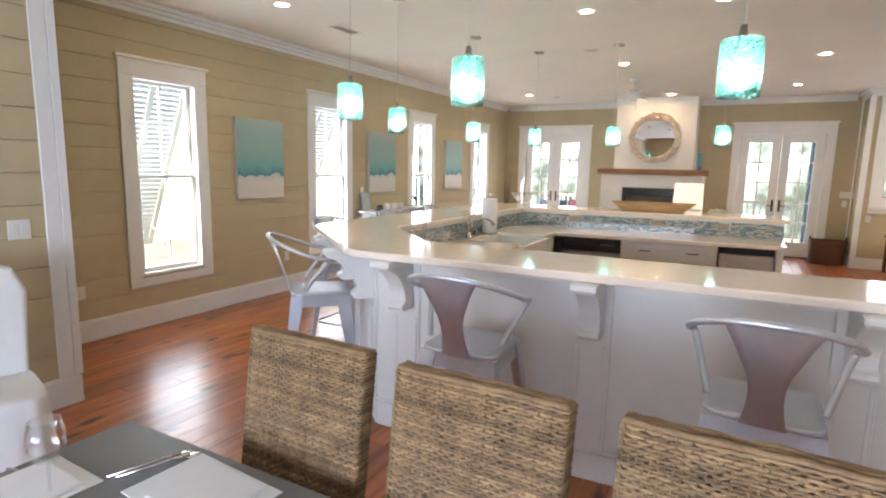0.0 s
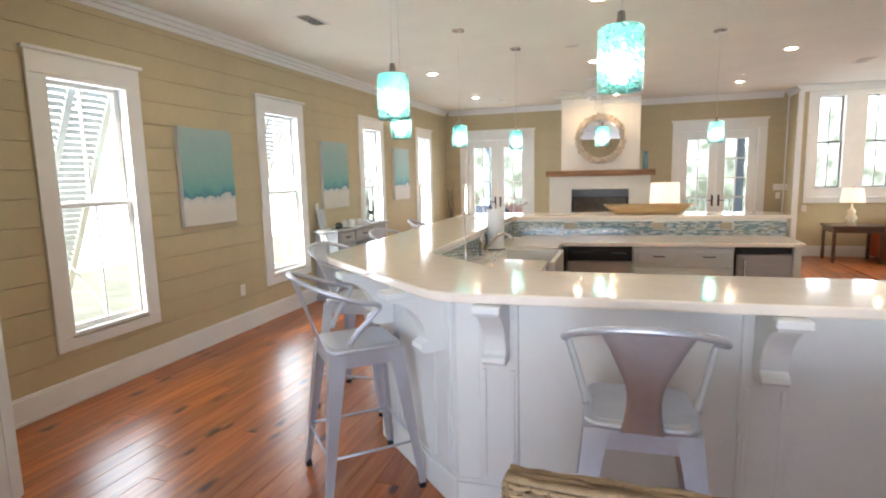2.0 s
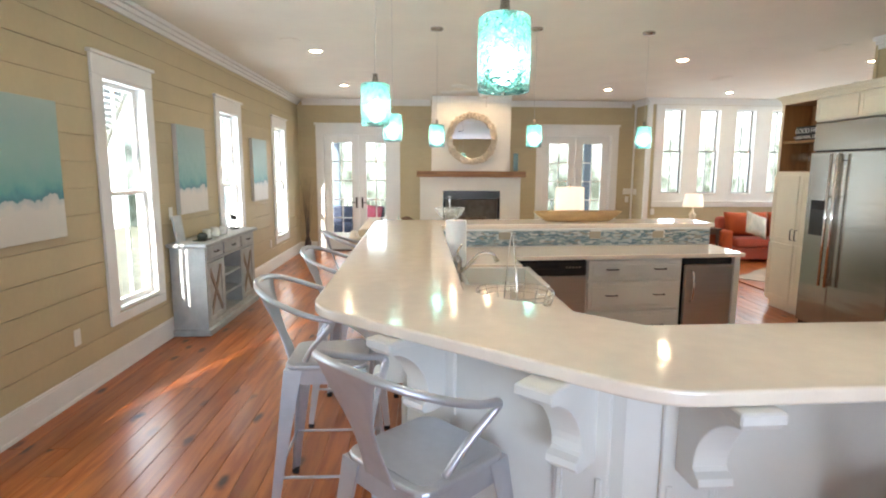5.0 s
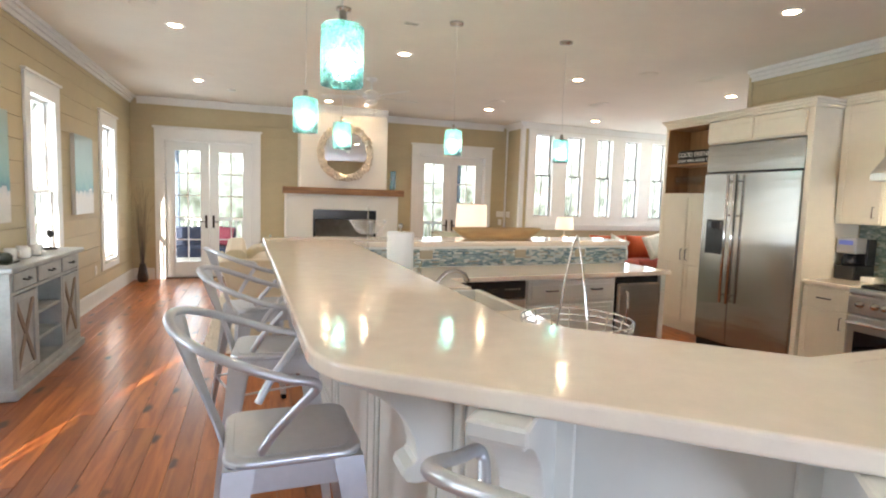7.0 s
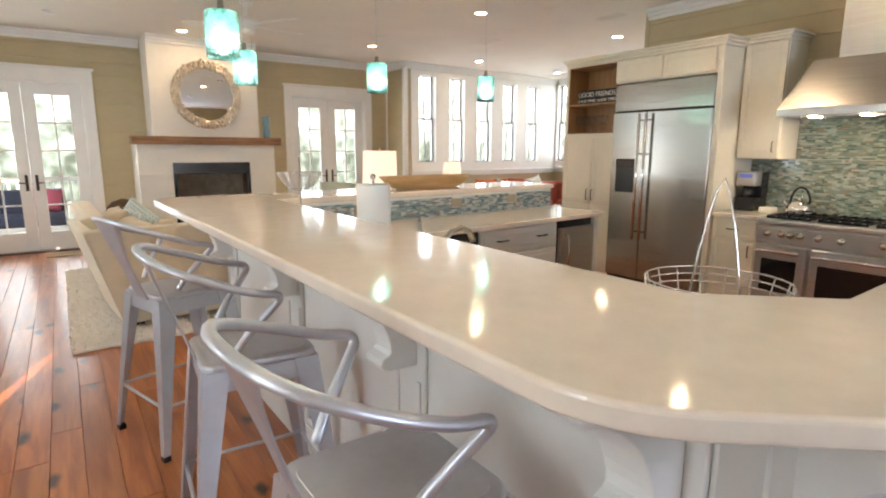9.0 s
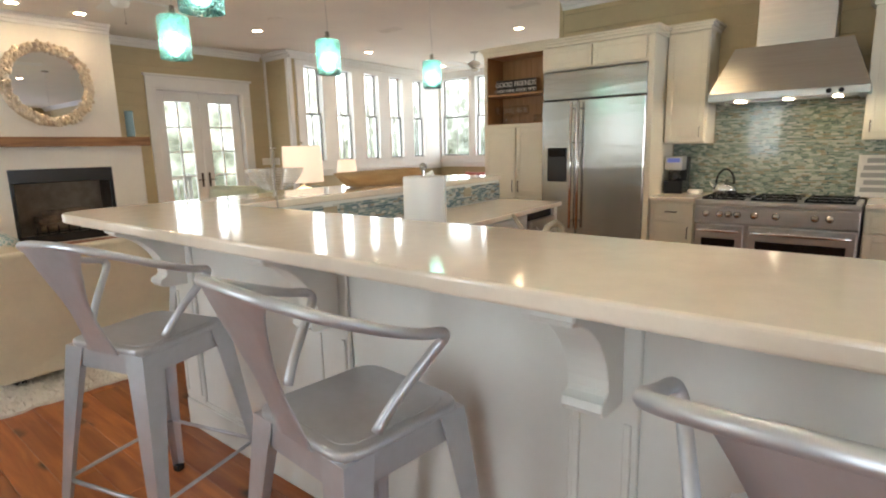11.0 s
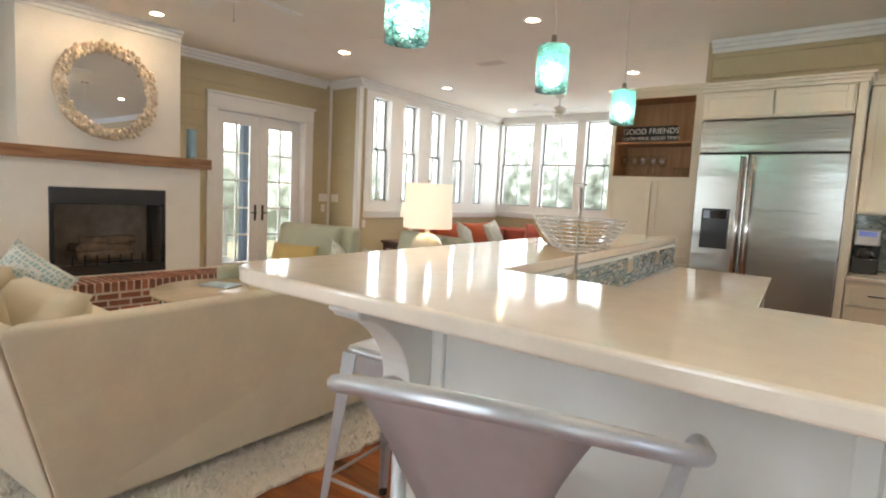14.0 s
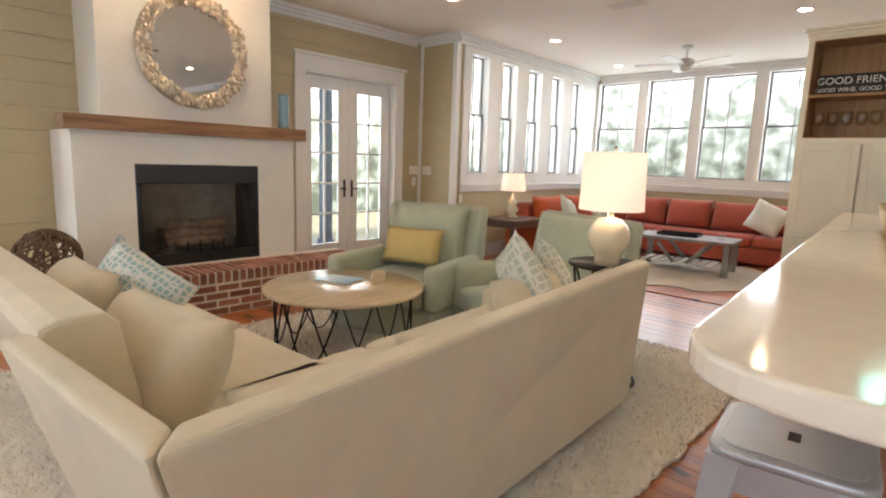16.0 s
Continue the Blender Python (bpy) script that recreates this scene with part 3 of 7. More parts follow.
# white boards between the sunroom windows
g = G()
for a, z0, b, z1 in merge_rows(open_boxes(XJ + 0.13, XE - 0.001, 0.99, CZ - 0.12, sunn_holes)):
    g.box(a, YSUN - 0.014, z0, b, YSUN - 0.001, z1)
g.box(XJ + 0.13, YSUN - 0.05, 1.02, XE - 0.016, YSUN - 0.015, 1.06, 0.005)
g.box(XJ + 0.13, YSUN - 0.026, 0.95, XE - 0.016, YSUN - 0.0145, 1.018, 0.003)
g.box(XJ + 0.13, YSUN - 0.03, 1.062, XJ + 0.19, YSUN - 0.0145, 2.86, 0.003)
solid("trim_sunroom_north", g, TRIM, "white painted boards framing the sunroom windows", "trim", "structure").matrix_world = SUNROOM
g = G()
for a, z0, b, z1 in merge_rows(open_boxes(6.75, YSUN + 0.20, 1.02, CZ - 0.12, sune_holes)):
    g.box(XE - 0.014, a, z0, XE - 0.001, b, z1)
g.box(XE - 0.05, 6.76, 1.05, XE - 0.015, YSUN + 0.18, 1.09, 0.005)
g.box(XE - 0.026, 6.76, 0.97, XE - 0.0145, YSUN + 0.18, 1.048, 0.003)
solid("trim_sunroom_east", g, TRIM, "white painted boards framing the wide sunroom windows", "trim", "structure")


def louvre_shutter(c):
    """A louvred shutter hinged at the window's head and propped out at the foot."""
    e = thing("window_shutter", XW - 0.146, c, 2.36, 0, "grey-green louvred shutter propped open outside the window", "shutter", "shutters outside the windows")
    e.matrix_world = pose(XW - 0.146, c, 2.36, 0, 24, 0)
    g = G()
    for y in (-0.38, -0.02, 0.32):
        g.box(-0.02, y, -1.86, 0.02, y + 0.06, 0, 0.004)
    g.box(-0.02, -0.319, -0.07, 0.02, -0.021, 0)
    g.box(-0.02, 0.041, -0.07, 0.02, 0.319, 0)
    g.box(-0.02, -0.319, -1.86, 0.02, -0.021, -1.79)
    g.box(-0.02, 0.041, -1.86, 0.02, 0.319, -1.79)
    part("shutter_frame", g, SHUTTER, e)
    s = G()
    s.box(-0.022, -0.149, -0.004, 0.022, 0.149, 0.004, m=pose(0, 0, 0, 0, 38, 0))
    me = link_mesh("slat", s, SHUTTER)
    me.parent = e
    data = me.data
    first = True
    for k in range(33):
        for y in (-0.17, 0.18):
            m = Matrix.Translation((0, y, -0.10 - k * 0.052))
            if first:
                me.matrix_basis, first = m, False
            else:
                piece("slat", data, e, m)
    g = G()
    g.cyl((0.02, -0.3, -1.6), (0.70, -0.3, -1.85), 0.008, seg=6)
    part("prop_arm", g, SHUTTER, e)
    g = G()
    g.cyl((0.02, 0.3, -1.6), (0.70, 0.3, -1.85), 0.008, seg=6)
    part("prop_arm", g, SHUTTER, e)


for c in WIN_Y:
    louvre_shutter(c)


def french_doors(n, c, label):
    e = thing("door_%d" % n, c, YN, 0, 0, label, "door", kind="structure")
    g = G()
    o, t = 0.70, 2.335
    for s in (-1, 1):
        g.box(s * o, -0.024, 0.001, s * (o + 0.125), 0, t, 0.003)
    g.box(-o - 0.125, -0.026, t + 0.001, o + 0.125, 0, t + 0.165, 0.003)
    g.box(-o - 0.15, -0.05, t + 0.166, o + 0.15, 0, t + 0.20, 0.004)
    part("casing", g, TRIM, e)
    g = G()
    for s in (-1, 1):
        g.box(s * (o - 0.02), -0.02, 0.001, s * o, 0.165, t)
    g.box(-o + 0.02, -0.02, t - 0.02, o - 0.02, 0.165, t)
    part("door_frame", g, TRIM, e)
    g = G()
    g.box(-o + 0.02, 0.02, -0.018, o - 0.02, 0.17, 0.016, 0.004)
    part("threshold", g, DARKW, e)
    for s in (-1, 1):
        x0, x1 = sorted((s * 0.003, s * (o - 0.023)))
        lf = G()
        sw, top, bot = 0.142, 0.15, 0.265
        y0, y1 = 0.10, 0.142
        lf.box(x0, y0, 0.02, x0 + sw, y1, t - 0.024, 0.003)
        lf.box(x1 - sw, y0, 0.02, x1, y1, t - 0.024, 0.003)
        lf.box(x0 + sw, y0, 0.02, x1 - sw, y1, 0.02 + bot, 0.003)
        lf.box(x0 + sw, y0, t - 0.024 - top, x1 - sw, y1, t - 0.024, 0.003)
        leaf = part("door_leaf", lf, TRIM, e)
        gx0, gx1, gz0, gz1 = x0 + sw, x1 - sw, 0.02 + bot, t - 0.024 - top
        mu = G()
        mu.box((gx0 + gx1) / 2 - 0.011, y0 + 0.006, gz0, (gx0 + gx1) / 2 + 0.011, y1 - 0.006, gz1)
        for k in range(1, 5):
            z = gz0 + (gz1 - gz0) * k / 5
            mu.box(gx0, y0 + 0.008, z - 0.011, gx1, y1 - 0.008, z + 0.011)
        part("muntin", mu, TRIM, leaf)
        for k in range(5):
            for q in range(2):
                pg = G()
                xa, xb = gx0 + (gx1 - gx0) * q / 2, gx0 + (gx1 - gx0) * (q + 1) / 2
                pg.box(xa, 0.118, gz0 + (gz1 - gz0) * k / 5, xb, 0.123, gz0 + (gz1 - gz0) * (k + 1) / 5)
                po = part("pane", pg, PANE, leaf)
                po.visible_shadow = False
        hg = G()
        hx = s * 0.058
        hg.box(hx - 0.018, y0 - 0.008, 0.86, hx + 0.018, y0 - 0.0005, 1.08, 0.004)
        hg.tube([(hx, y0 - 0.008, 0.97), (hx, y0 - 0.05, 0.97), (hx + s * 0.02, y0 - 0.055, 0.97), (hx + s * 0.10, y0 - 0.055, 0.972)], 0.009, 8)
        part("door_handle", hg, BRONZE, leaf, "dark bronze lever handle")


french_doors(1, DOORS[0], "closed white glazed double doors, small panes and dark levers")
french_doors(2, DOORS[1], "closed white glazed double doors leading to a porch")

# ---- outside: porch, glowing backdrops of distant trees ----
g = G()
g.box(XW - 0.1, YN + 0.28, -0.10, XJ - 0.1, YN + 3.2, -0.03)
solid("porch_deck", g, GREYW, "grey board porch deck outside the double doors", "deck", "structure")
g = G()
g.box(XW - 0.1, YN + 0.28, 2.75, XJ - 0.1, YN + 3.3, 2.83)
solid("porch_roof", g, BLUEWOOD, "blue-grey painted porch ceiling", "roof", "structure")
# unseen overhang, added only to keep the sun out of the end window
g = G()
g.box(-3.3, -6.7, 2.55, 3.1, -2.78, 2.66)
solid("porch_roof_south", g, BLUEWOOD, "added unseen blue-grey overhang keeping sun out of the end window", "roof", "structure")
rl = thing("porch_railing", -0.8, YN + 3.05, -0.03, 0, "white painted porch railing with slim balusters", "railing")
g = G()
g.box(-3.3, -0.04, 0.88, 3.3, 0.04, 0.93, 0.006)
g.box(-3.3, -0.03, 0.10, 3.3, 0.03, 0.15, 0.006)
part("rail", g, TRIM, rl)
for px in (-3.32, 3.28):
    g = G()
    g.box(px - 0.04, -0.04, 0.0, px + 0.04, 0.04, 1.0, 0.006)
    part("end_post", g, TRIM, rl)
bg = G()
bg.box(-0.017, -0.017, 0.15, 0.017, 0.017, 0.88)
bo = part("baluster", bg, TRIM, rl, at=Matrix.Translation((-3.2, 0, 0)))
for k in range(1, 50):
    piece("baluster", bo.data, rl, Matrix.Translation((-3.2 + k * 0.13, 0, 0)))
for px in (-3.9, -1.9, 0.75, 2.03):
    g = G()
    g.box(-0.075, -0.075, 0, 0.075, 0.075, 2.78, 0.008)
    g.box(-0.095, -0.095, 0, 0.095, 0.095, 0.12, 0.006)
    g.box(-0.095, -0.095, 2.62, 0.095, 0.095, 2.7799, 0.006)
    solid("porch_post", g, BLUEWOOD, "square blue-grey painted porch post", "post", "", "porch posts", at=pose(px, YN + (1.6 if px > 0 else 2.85), -0.03))

NAVY = mat("navy_outdoor_canvas", (0.03, 0.04, 0.075), 0.85, noise=0.15, scale=9)
ps = thing("porch_sofa", -3.35, YN + 1.75, -0.03, 0, "navy cushioned porch sofa with a white frame outside", "sofa")
g = G()
g.box(-0.70, -0.38, 0.14, 0.70, 0.38, 0.24, 0.01)
part("seat_frame", g, TRIM, ps)
g = G()
g.box(-0.68, -0.37, 0.241, 0.68, 0.22, 0.43, 0.04, seg=3)
part("seat_cushion", g, NAVY, ps)
g = G()
g.box(-0.68, 0.22, 0.241, 0.68, 0.38, 0.80, 0.04, seg=3)
part("backrest", g, NAVY, ps)
for sx in (-1, 1):
    g = G()
    g.box(sx * 0.70, -0.38, 0.241, sx * 0.77, 0.38, 0.58, 0.01)
    part("armrest", g, TRIM, ps)
    for sy in (-0.34, 0.34):
        g = G()
        g.box(sx * 0.66 - 0.03, sy - 0.03, 0.001, sx * 0.66 + 0.03, sy + 0.03, 0.139, 0.004)
        part("leg", g, TRIM, ps)
g = G()
g.pillow(0.42, 0.40, 0.16, pose(0, 0, 0, -14))
solid("porch_cushion", g, mat("hot_pink_cotton", (0.46, 0.09, 0.14), 0.9, noise=0.1, scale=8), "hot pink cushion on the porch sofa", "cushion", at=pose(-2.92, YN + 1.86, 0.60, 0, 8, 0))

# the sheets glow themselves: daylight and glare are put into the height ramp
leafy = ramp_mat("glowing_woodland", 2, (0.10, 0.14), [(0.10, (0.05, 0.06, 0.045)), (0.40, (0.20, 0.235, 0.21)), (0.58, (0.58, 0.63, 0.63)), (0.78, (1.0, 1.0, 1.0))], 1.0, noise_scale=1.9, noise_amt=1.3, emit=0.50)
glare = ramp_mat("glowing_white_garden", 2, (0.10, 0.30), [(0.05, (0.40, 0.45, 0.36)), (0.35, (0.80, 0.84, 0.78)), (0.5, (1.0, 1.0, 1.0))], 1.0, noise_scale=0.8, noise_amt=0.9, emit=1.6)
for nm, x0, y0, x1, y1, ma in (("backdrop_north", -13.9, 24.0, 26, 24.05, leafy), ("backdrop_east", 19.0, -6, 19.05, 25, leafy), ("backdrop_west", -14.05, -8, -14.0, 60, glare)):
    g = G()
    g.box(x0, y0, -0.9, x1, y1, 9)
    solid(nm, g, ma, "self-glowing woodland backdrop sheet with daylight put into its colour", "woodland", "structure")

# ---- the bar island ----
def rounded(corners):
    """An outline whose corners (x, y, radius) are rounded off."""
    out = []
    for i, (x, y, r) in enumerate(corners):
        p = Vector((x, y))
        if not r:
            out.append((x, y))
            continue
        a, c = Vector(corners[i - 1][:2]) - p, Vector(corners[(i + 1) % len(corners)][:2]) - p
        ang = a.angle(c)
        t = r / math.tan(ang / 2)
        p0, p2 = p + a.normalized() * t, p + c.normalized() * t
        for k in range(11):
            f = k / 10
            q = p0 * (1 - f) ** 2 + p * (2 * f * (1 - f)) + p2 * f ** 2
            out.append((q.x, q.y))
    return out


OUT = rounded([(1.85, 2.46, 0), (-1.165, 2.322, 0.30), (-2.168, 3.165, 0.30), (-2.232, 6.715, 0.19), (1.16, 6.985, 0)])
INN = [(1.18, 6.45), (-1.565, 6.20), (-1.56, 3.42), (-0.985, 2.885), (1.85, 2.985)]
BAR_Z, LOW_Z = 1.12, 0.913
g = G()
g.prism(OUT + INN, BAR_Z - 0.042, BAR_Z, 0.009, seg=3)
solid("bar_worktop", g, QUARTZ, "glossy pale cream quartz raised bar top on the island", "worktop")
g = G()
LOWP = [(1.13, 6.425), (-1.575, 6.182), (-1.575, 3.432), (-0.99, 2.90), (1.84, 3.0), (1.84, 3.56), (-0.95, 3.46), (-0.975, 4.50), (-1.47, 4.50), (-1.47, 5.22), (-0.975, 5.22), (-0.975, 5.60), (1.13, 5.81)]
g.prism(LOWP, LOW_Z - 0.035, LOW_Z, 0.005)
solid("lower_worktop", g, QUARTZ, "glossy pale cream quartz kitchen worktop below the bar", "worktop")

isl = thing("bar_island", -1.0, 4.4, 0, 0, "white panelled bar island base with curved brackets", "kitchen island")
IX, IY = -1.0, 4.4
FACE = [(1.82, 2.70), (-1.15, 2.60), (-1.80, 3.20), (-1.84, 6.37), (1.13, 6.61)]
BACK = [(1.13, 6.44), (-1.58, 6.20), (-1.58, 3.43), (-0.995, 2.895), (1.82, 2.995)]
g = G()
g.prism([(x - IX, y - IY) for x, y in FACE + BACK], 0.001, BAR_Z - 0.043)
part("body", g, ISLAND, isl)


def on_face(a, b, s, out=0.0):
    """The point s metres along a face of the island from a, pushed out, and the face's angle."""
    a, b = Vector(a), Vector(b)
    d = (b - a).normalized()
    n = Vector((-d.y, d.x))
    p = a + d * s + n * out
    return p, math.degrees(math.atan2(d.y, d.x)), (b - a).length


def face_m(a, b, s):
    p, ang, ln = on_face(a, b, s)
    return Matrix.Translation((p.x - IX, p.y - IY, 0)) @ pose(0, 0, 0, 0, 0, ang)


cb = G()
prof = [(0.0, 0.0), (0.285, 0.0), (0.285, -0.036)]
prof += [(0.092 + 0.185 * (1 - math.sin(q * math.pi / 20)), -0.046 - 0.20 * (1 - math.cos(q * math.pi / 20)) ** 0.8) for q in range(11)]
prof += [(0.100, -0.256), (0.122, -0.266), (0.128, -0.284), (0.116, -0.300), (0.09, -0.306), (0.0, -0.306)]
cb.prism(prof, -0.05, 0.05, 0.004, m=Matrix(((0, 0, 1, 0), (1, 0, 0, 0), (0, 1, 0, 0), (0, 0, 0, 1))))
cap = G()
cap.box(-0.058, 0, -0.034, 0.058, 0.292, -0.001, 0.005)
cb_first = part("bracket", cb, ISLAND, isl, "curved white bracket under the bar")
cap_first = part("bracket_cap", cap, ISLAND, isl)
pil = G()
pil.box(-0.09, 0, 0.16, 0.09, 0.016, BAR_Z - 0.045, 0.004)
bead = G()
bead.box(-0.010, 0.016, 0.20, 0.010, 0.024, 0.72, 0.003)
bead_first = part("pilaster_bead", bead, ISLAND, isl)
pil_first = part("pilaster", pil, ISLAND, isl)
spots = [(FACE[0], FACE[1], s) for s in (0.65, 1.71, 2.775)] + [(FACE[1], FACE[2], 0.13), (FACE[1], FACE[2], 0.72)] + [(FACE[2], FACE[3], s) for s in (0.10, 0.98, 1.99, 3.08)] + [(FACE[3], FACE[4], s) for s in (1.15, 2.20)]
for k, (a, b, s) in enumerate(spots):
    m = face_m(a, b, s)
    mz = m @ Matrix.Translation((0, 0.016, BAR_Z - 0.0435))
    if k == 0:
        cb_first.matrix_basis, cap_first.matrix_basis, pil_first.matrix_basis = mz, mz, m
        bead_first.matrix_basis = m @ Matrix.Translation((-0.065, 0, 0))
        piece("pilaster_bead", bead_first.data, isl, m @ Matrix.Translation((0.065, 0, 0)))
    else:
        piece("bracket", cb_first.data, isl, mz)
        piece("bracket_cap", cap_first.data, isl, mz)
        piece("pilaster", pil_first.data, isl, m)
        for bx in (-0.065, 0.065):
            piece("pilaster_bead", bead_first.data, isl, m @ Matrix.Translation((bx, 0, 0)))
for a, b in zip(FACE, FACE[1:]):
    ln = (Vector(b) - Vector(a)).length
    m = face_m(a, b, 0)
    g = G()
    g.box(0, 0, 0.002, ln, 0.02, 0.15, 0.004, m=m)
    g.box(0, 0, 0.151, ln, 0.012, 0.172, 0.003, m=m)
    part("plinth", g, ISLAND, isl)
    g = G()
    g.box(0, 0, BAR_Z - 0.10, ln, 0.015, BAR_Z - 0.044, 0.003, m=m)
    part("frieze", g, ISLAND, isl)

# mosaic on the risers behind the lower worktop and behind the range
def mosaic_mat(name, cols):
    m = bpy.data.materials.new(name)
    m.use_nodes = True
    N, L = m.node_tree.nodes, m.node_tree.links
    p = N["Principled BSDF"]
    p.inputs["Roughness"].default_value, p.inputs["Coat Weight"].default_value = 0.12, 0.4
    ge, r = N.new("ShaderNodeNewGeometry"), N.new("ShaderNodeValToRGB")
    r.color_ramp.interpolation = "CONSTANT"
    while len(r.color_ramp.elements) < len(cols):
        r.color_ramp.elements.new(0.5)
    for i, (e, c) in enumerate(zip(r.color_ramp.elements, cols)):
        e.position, e.color = i / len(cols), (*c, 1)
    L.new(ge.outputs["Random Per Island"], r.inputs[0]), L.new(r.outputs[0], p.inputs["Base Color"])
    return m


TILE = mosaic_mat("glass_mosaic", [(0.20, 0.30, 0.34), (0.46, 0.51, 0.50), (0.11, 0.19, 0.24), (0.32, 0.39, 0.38), (0.62, 0.63, 0.60), (0.25, 0.35, 0.37), (0.34, 0.32, 0.26), (0.14, 0.23, 0.25), (0.52, 0.58, 0.59)])
TILEG = mosaic_mat("green_glass_mosaic", [(0.20, 0.26, 0.205), (0.33, 0.37, 0.30), (0.11, 0.165, 0.14), (0.27, 0.32, 0.25), (0.47, 0.48, 0.41), (0.22, 0.29, 0.25), (0.28, 0.25, 0.17), (0.15, 0.21, 0.17), (0.39, 0.43, 0.37)])
GROUT = mat("pale_grout", (0.46, 0.46, 0.42), 0.9)


def mosaic(g, m, w, h, th=0.0145, seed=3, skip=()):
    """Staggered thin glass strips over w by h; local x along the wall, y out of it."""
    rnd = random.Random(seed)
    vs, fs = [], []
    z = 0.001
    while z + th <= h + 0.002:
        x = -rnd.random() * 0.06
        while x < w:
            ln = rnd.choice((0.026, 0.038, 0.05, 0.064))
            a, b = max(x, 0), min(x + ln - 0.002, w)
            if b - a > 0.006 and not any(s0 < (a + b) / 2 < s1 and z0 < z + th / 2 < z1 for s0, s1, z0, z1 in skip):
                t = 0.004 + rnd.random() * 0.003
                q = [(a, 0, z), (b, 0, z), (b, 0, z + th - 0.002), (a, 0, z + th - 0.002)]
                i = len(vs)
                vs += [m @ Vector(v) for v in q] + [m @ Vector((v[0], t, v[2])) for v in q]
                fs += [(i + 4, i + 5, i + 6, i + 7)[::-1]] + [(i + k, i + (k + 1) % 4, i + 4 + (k + 1) % 4, i + 4 + k) for k in range(4)]
            x += ln
        z += th
    me = bpy.data.meshes.new("tiles")
    me.from_pydata([tuple(v) for v in vs], [], fs)
    g.bm.from_mesh(me)
    bpy.data.meshes.remove(me)


g = G()
runs = list(zip(BACK, BACK[1:]))
for i, (a, b) in enumerate(runs):
    p, ang, ln = on_face(a, b, 0)
    d = (Vector(b) - Vector(a)).normalized()
    m = Matrix.Translation((a[0] - IX, a[1] - IY, LOW_Z + 0.002)) @ pose(0, 0, 0, 0, 0, ang)
    skip = [(0.50, 0.60, 0.06, 0.14), (1.15, 1.25, 0.06, 0.14), (2.05, 2.15, 0.06, 0.14)] if i == 0 else []
    mosaic(g, m, ln, BAR_Z - 0.045 - LOW_Z - 0.004, seed=i + 2, skip=skip)
tagged(part("mosaic", g, TILE, isl, "blue-green glass strip mosaic"), kind="stuff")
for s in (0.55, 1.20, 2.10):
    p, ang, ln = on_face(*runs[0], s)
    g = G()
    g.box(-0.058, 0, -0.036, 0.058, 0.009, 0.036, 0.004)
    part("socket", g, mat("sand_socket_plate", (0.42, 0.36, 0.26), 0.4), isl, "sand-coloured socket plate", at=Matrix.Translation((p.x - IX, p.y - IY, LOW_Z + 0.10)) @ pose(0, 0, 0, 0, 0, ang))

# units under the far worktop, facing the cook
UX, UY, UR = -0.93, 5.675, 5.5


def unit(name, x0, x1, label, cat):
    e = thing(name, UX, UY, 0, UR, label, cat)
    return e


def bar_handle(g, x0, x1, y, z, r=0.005, out=0.028):
    g.tube([(x0, y, z), (x0, y - out, z), (x1, y - out, z), (x1, y, z)], r, 6)


e = unit("dishwasher", 0, 0.6, "stainless steel dishwasher with black control strip", "dishwasher")
g = G()
g.box(0.004, 0.0, 0.10, 0.604, 0.58, LOW_Z - 0.04)
part("body", g, BLACK, e)
g = G()
g.box(0.006, -0.03, 0.11, 0.602, -0.001, 0.73, 0.006)
part("door", g, STEEL, e)
g = G()
g.box(0.006, -0.034, 0.735, 0.602, -0.001, LOW_Z - 0.042, 0.008)
cp = part("control_panel", g, BLACK, e, "black control strip")
g = G()
g.box(0.05, -0.055, 0.795, 0.35, -0.033, 0.825, 0.008)
part("door_handle", g, BLACK, cp)
g = G()
for k in range(5):
    g.cyl((0.42 + k * 0.03, -0.0345, 0.81), (0.42 + k * 0.03, -0.038, 0.81), 0.007, seg=8)
part("button", g, NICKEL, cp)

e = unit("drawer_cabinet", 0.6, 1.5, "white drawer cabinet with three drawers and dark pulls", "cabinet")
g = G()
g.box(0.608, 0.0, 0.10, 1.50, 0.58, LOW_Z - 0.037)
part("body", g, ISLAND, e)
for z0, z1 in ((0.685, 0.86), (0.42, 0.665), (0.135, 0.40)):
    g = G()
    g.box(0.625, -0.02, z0, 1.485, -0.001, z1, 0.004)
    g.box(0.66, -0.026, z0 + 0.035, 1.45, -0.0195, z1 - 0.035, 0.004)
    d = part("drawer", g, ISLAND, e)
    for c in (0.84, 1.28):
        h = G()
        bar_handle(h, c - 0.05, c + 0.05, -0.026, (z0 + z1) / 2 + 0.01)
        part("handle", h, BRONZE, d, "dark bronze pull")
e = unit("under_counter_fridge", 1.5, 1.98, "small stainless steel under-counter fridge with curved handle", "fridge")
g = G()
g.box(1.51, 0.0, 0.06, 1.98, 0.58, LOW_Z - 0.04)
part("body", g, BLACK, e)
g = G()
g.box(1.515, -0.04, 0.09, 1.975, -0.001, 0.81, 0.01)
d = part("door", g, STEEL, e)
g = G()
g.tube([(1.575, -0.04, 0.48), (1.575, -0.075, 0.50), (1.577, -0.085, 0.62), (1.575, -0.075, 0.74), (1.575, -0.04, 0.76)], 0.011, 8)
part("door_handle", g, CHROME, d, "curved chrome handle")
e = unit("end_cabinet", 1.98, 2.03, "white panelled end of the island", "cabinet")
g = G()
g.box(1.985, -0.03, 0.002, 2.045, 0.62, LOW_Z - 0.037, 0.004)
part("panel", g, ISLAND, e)

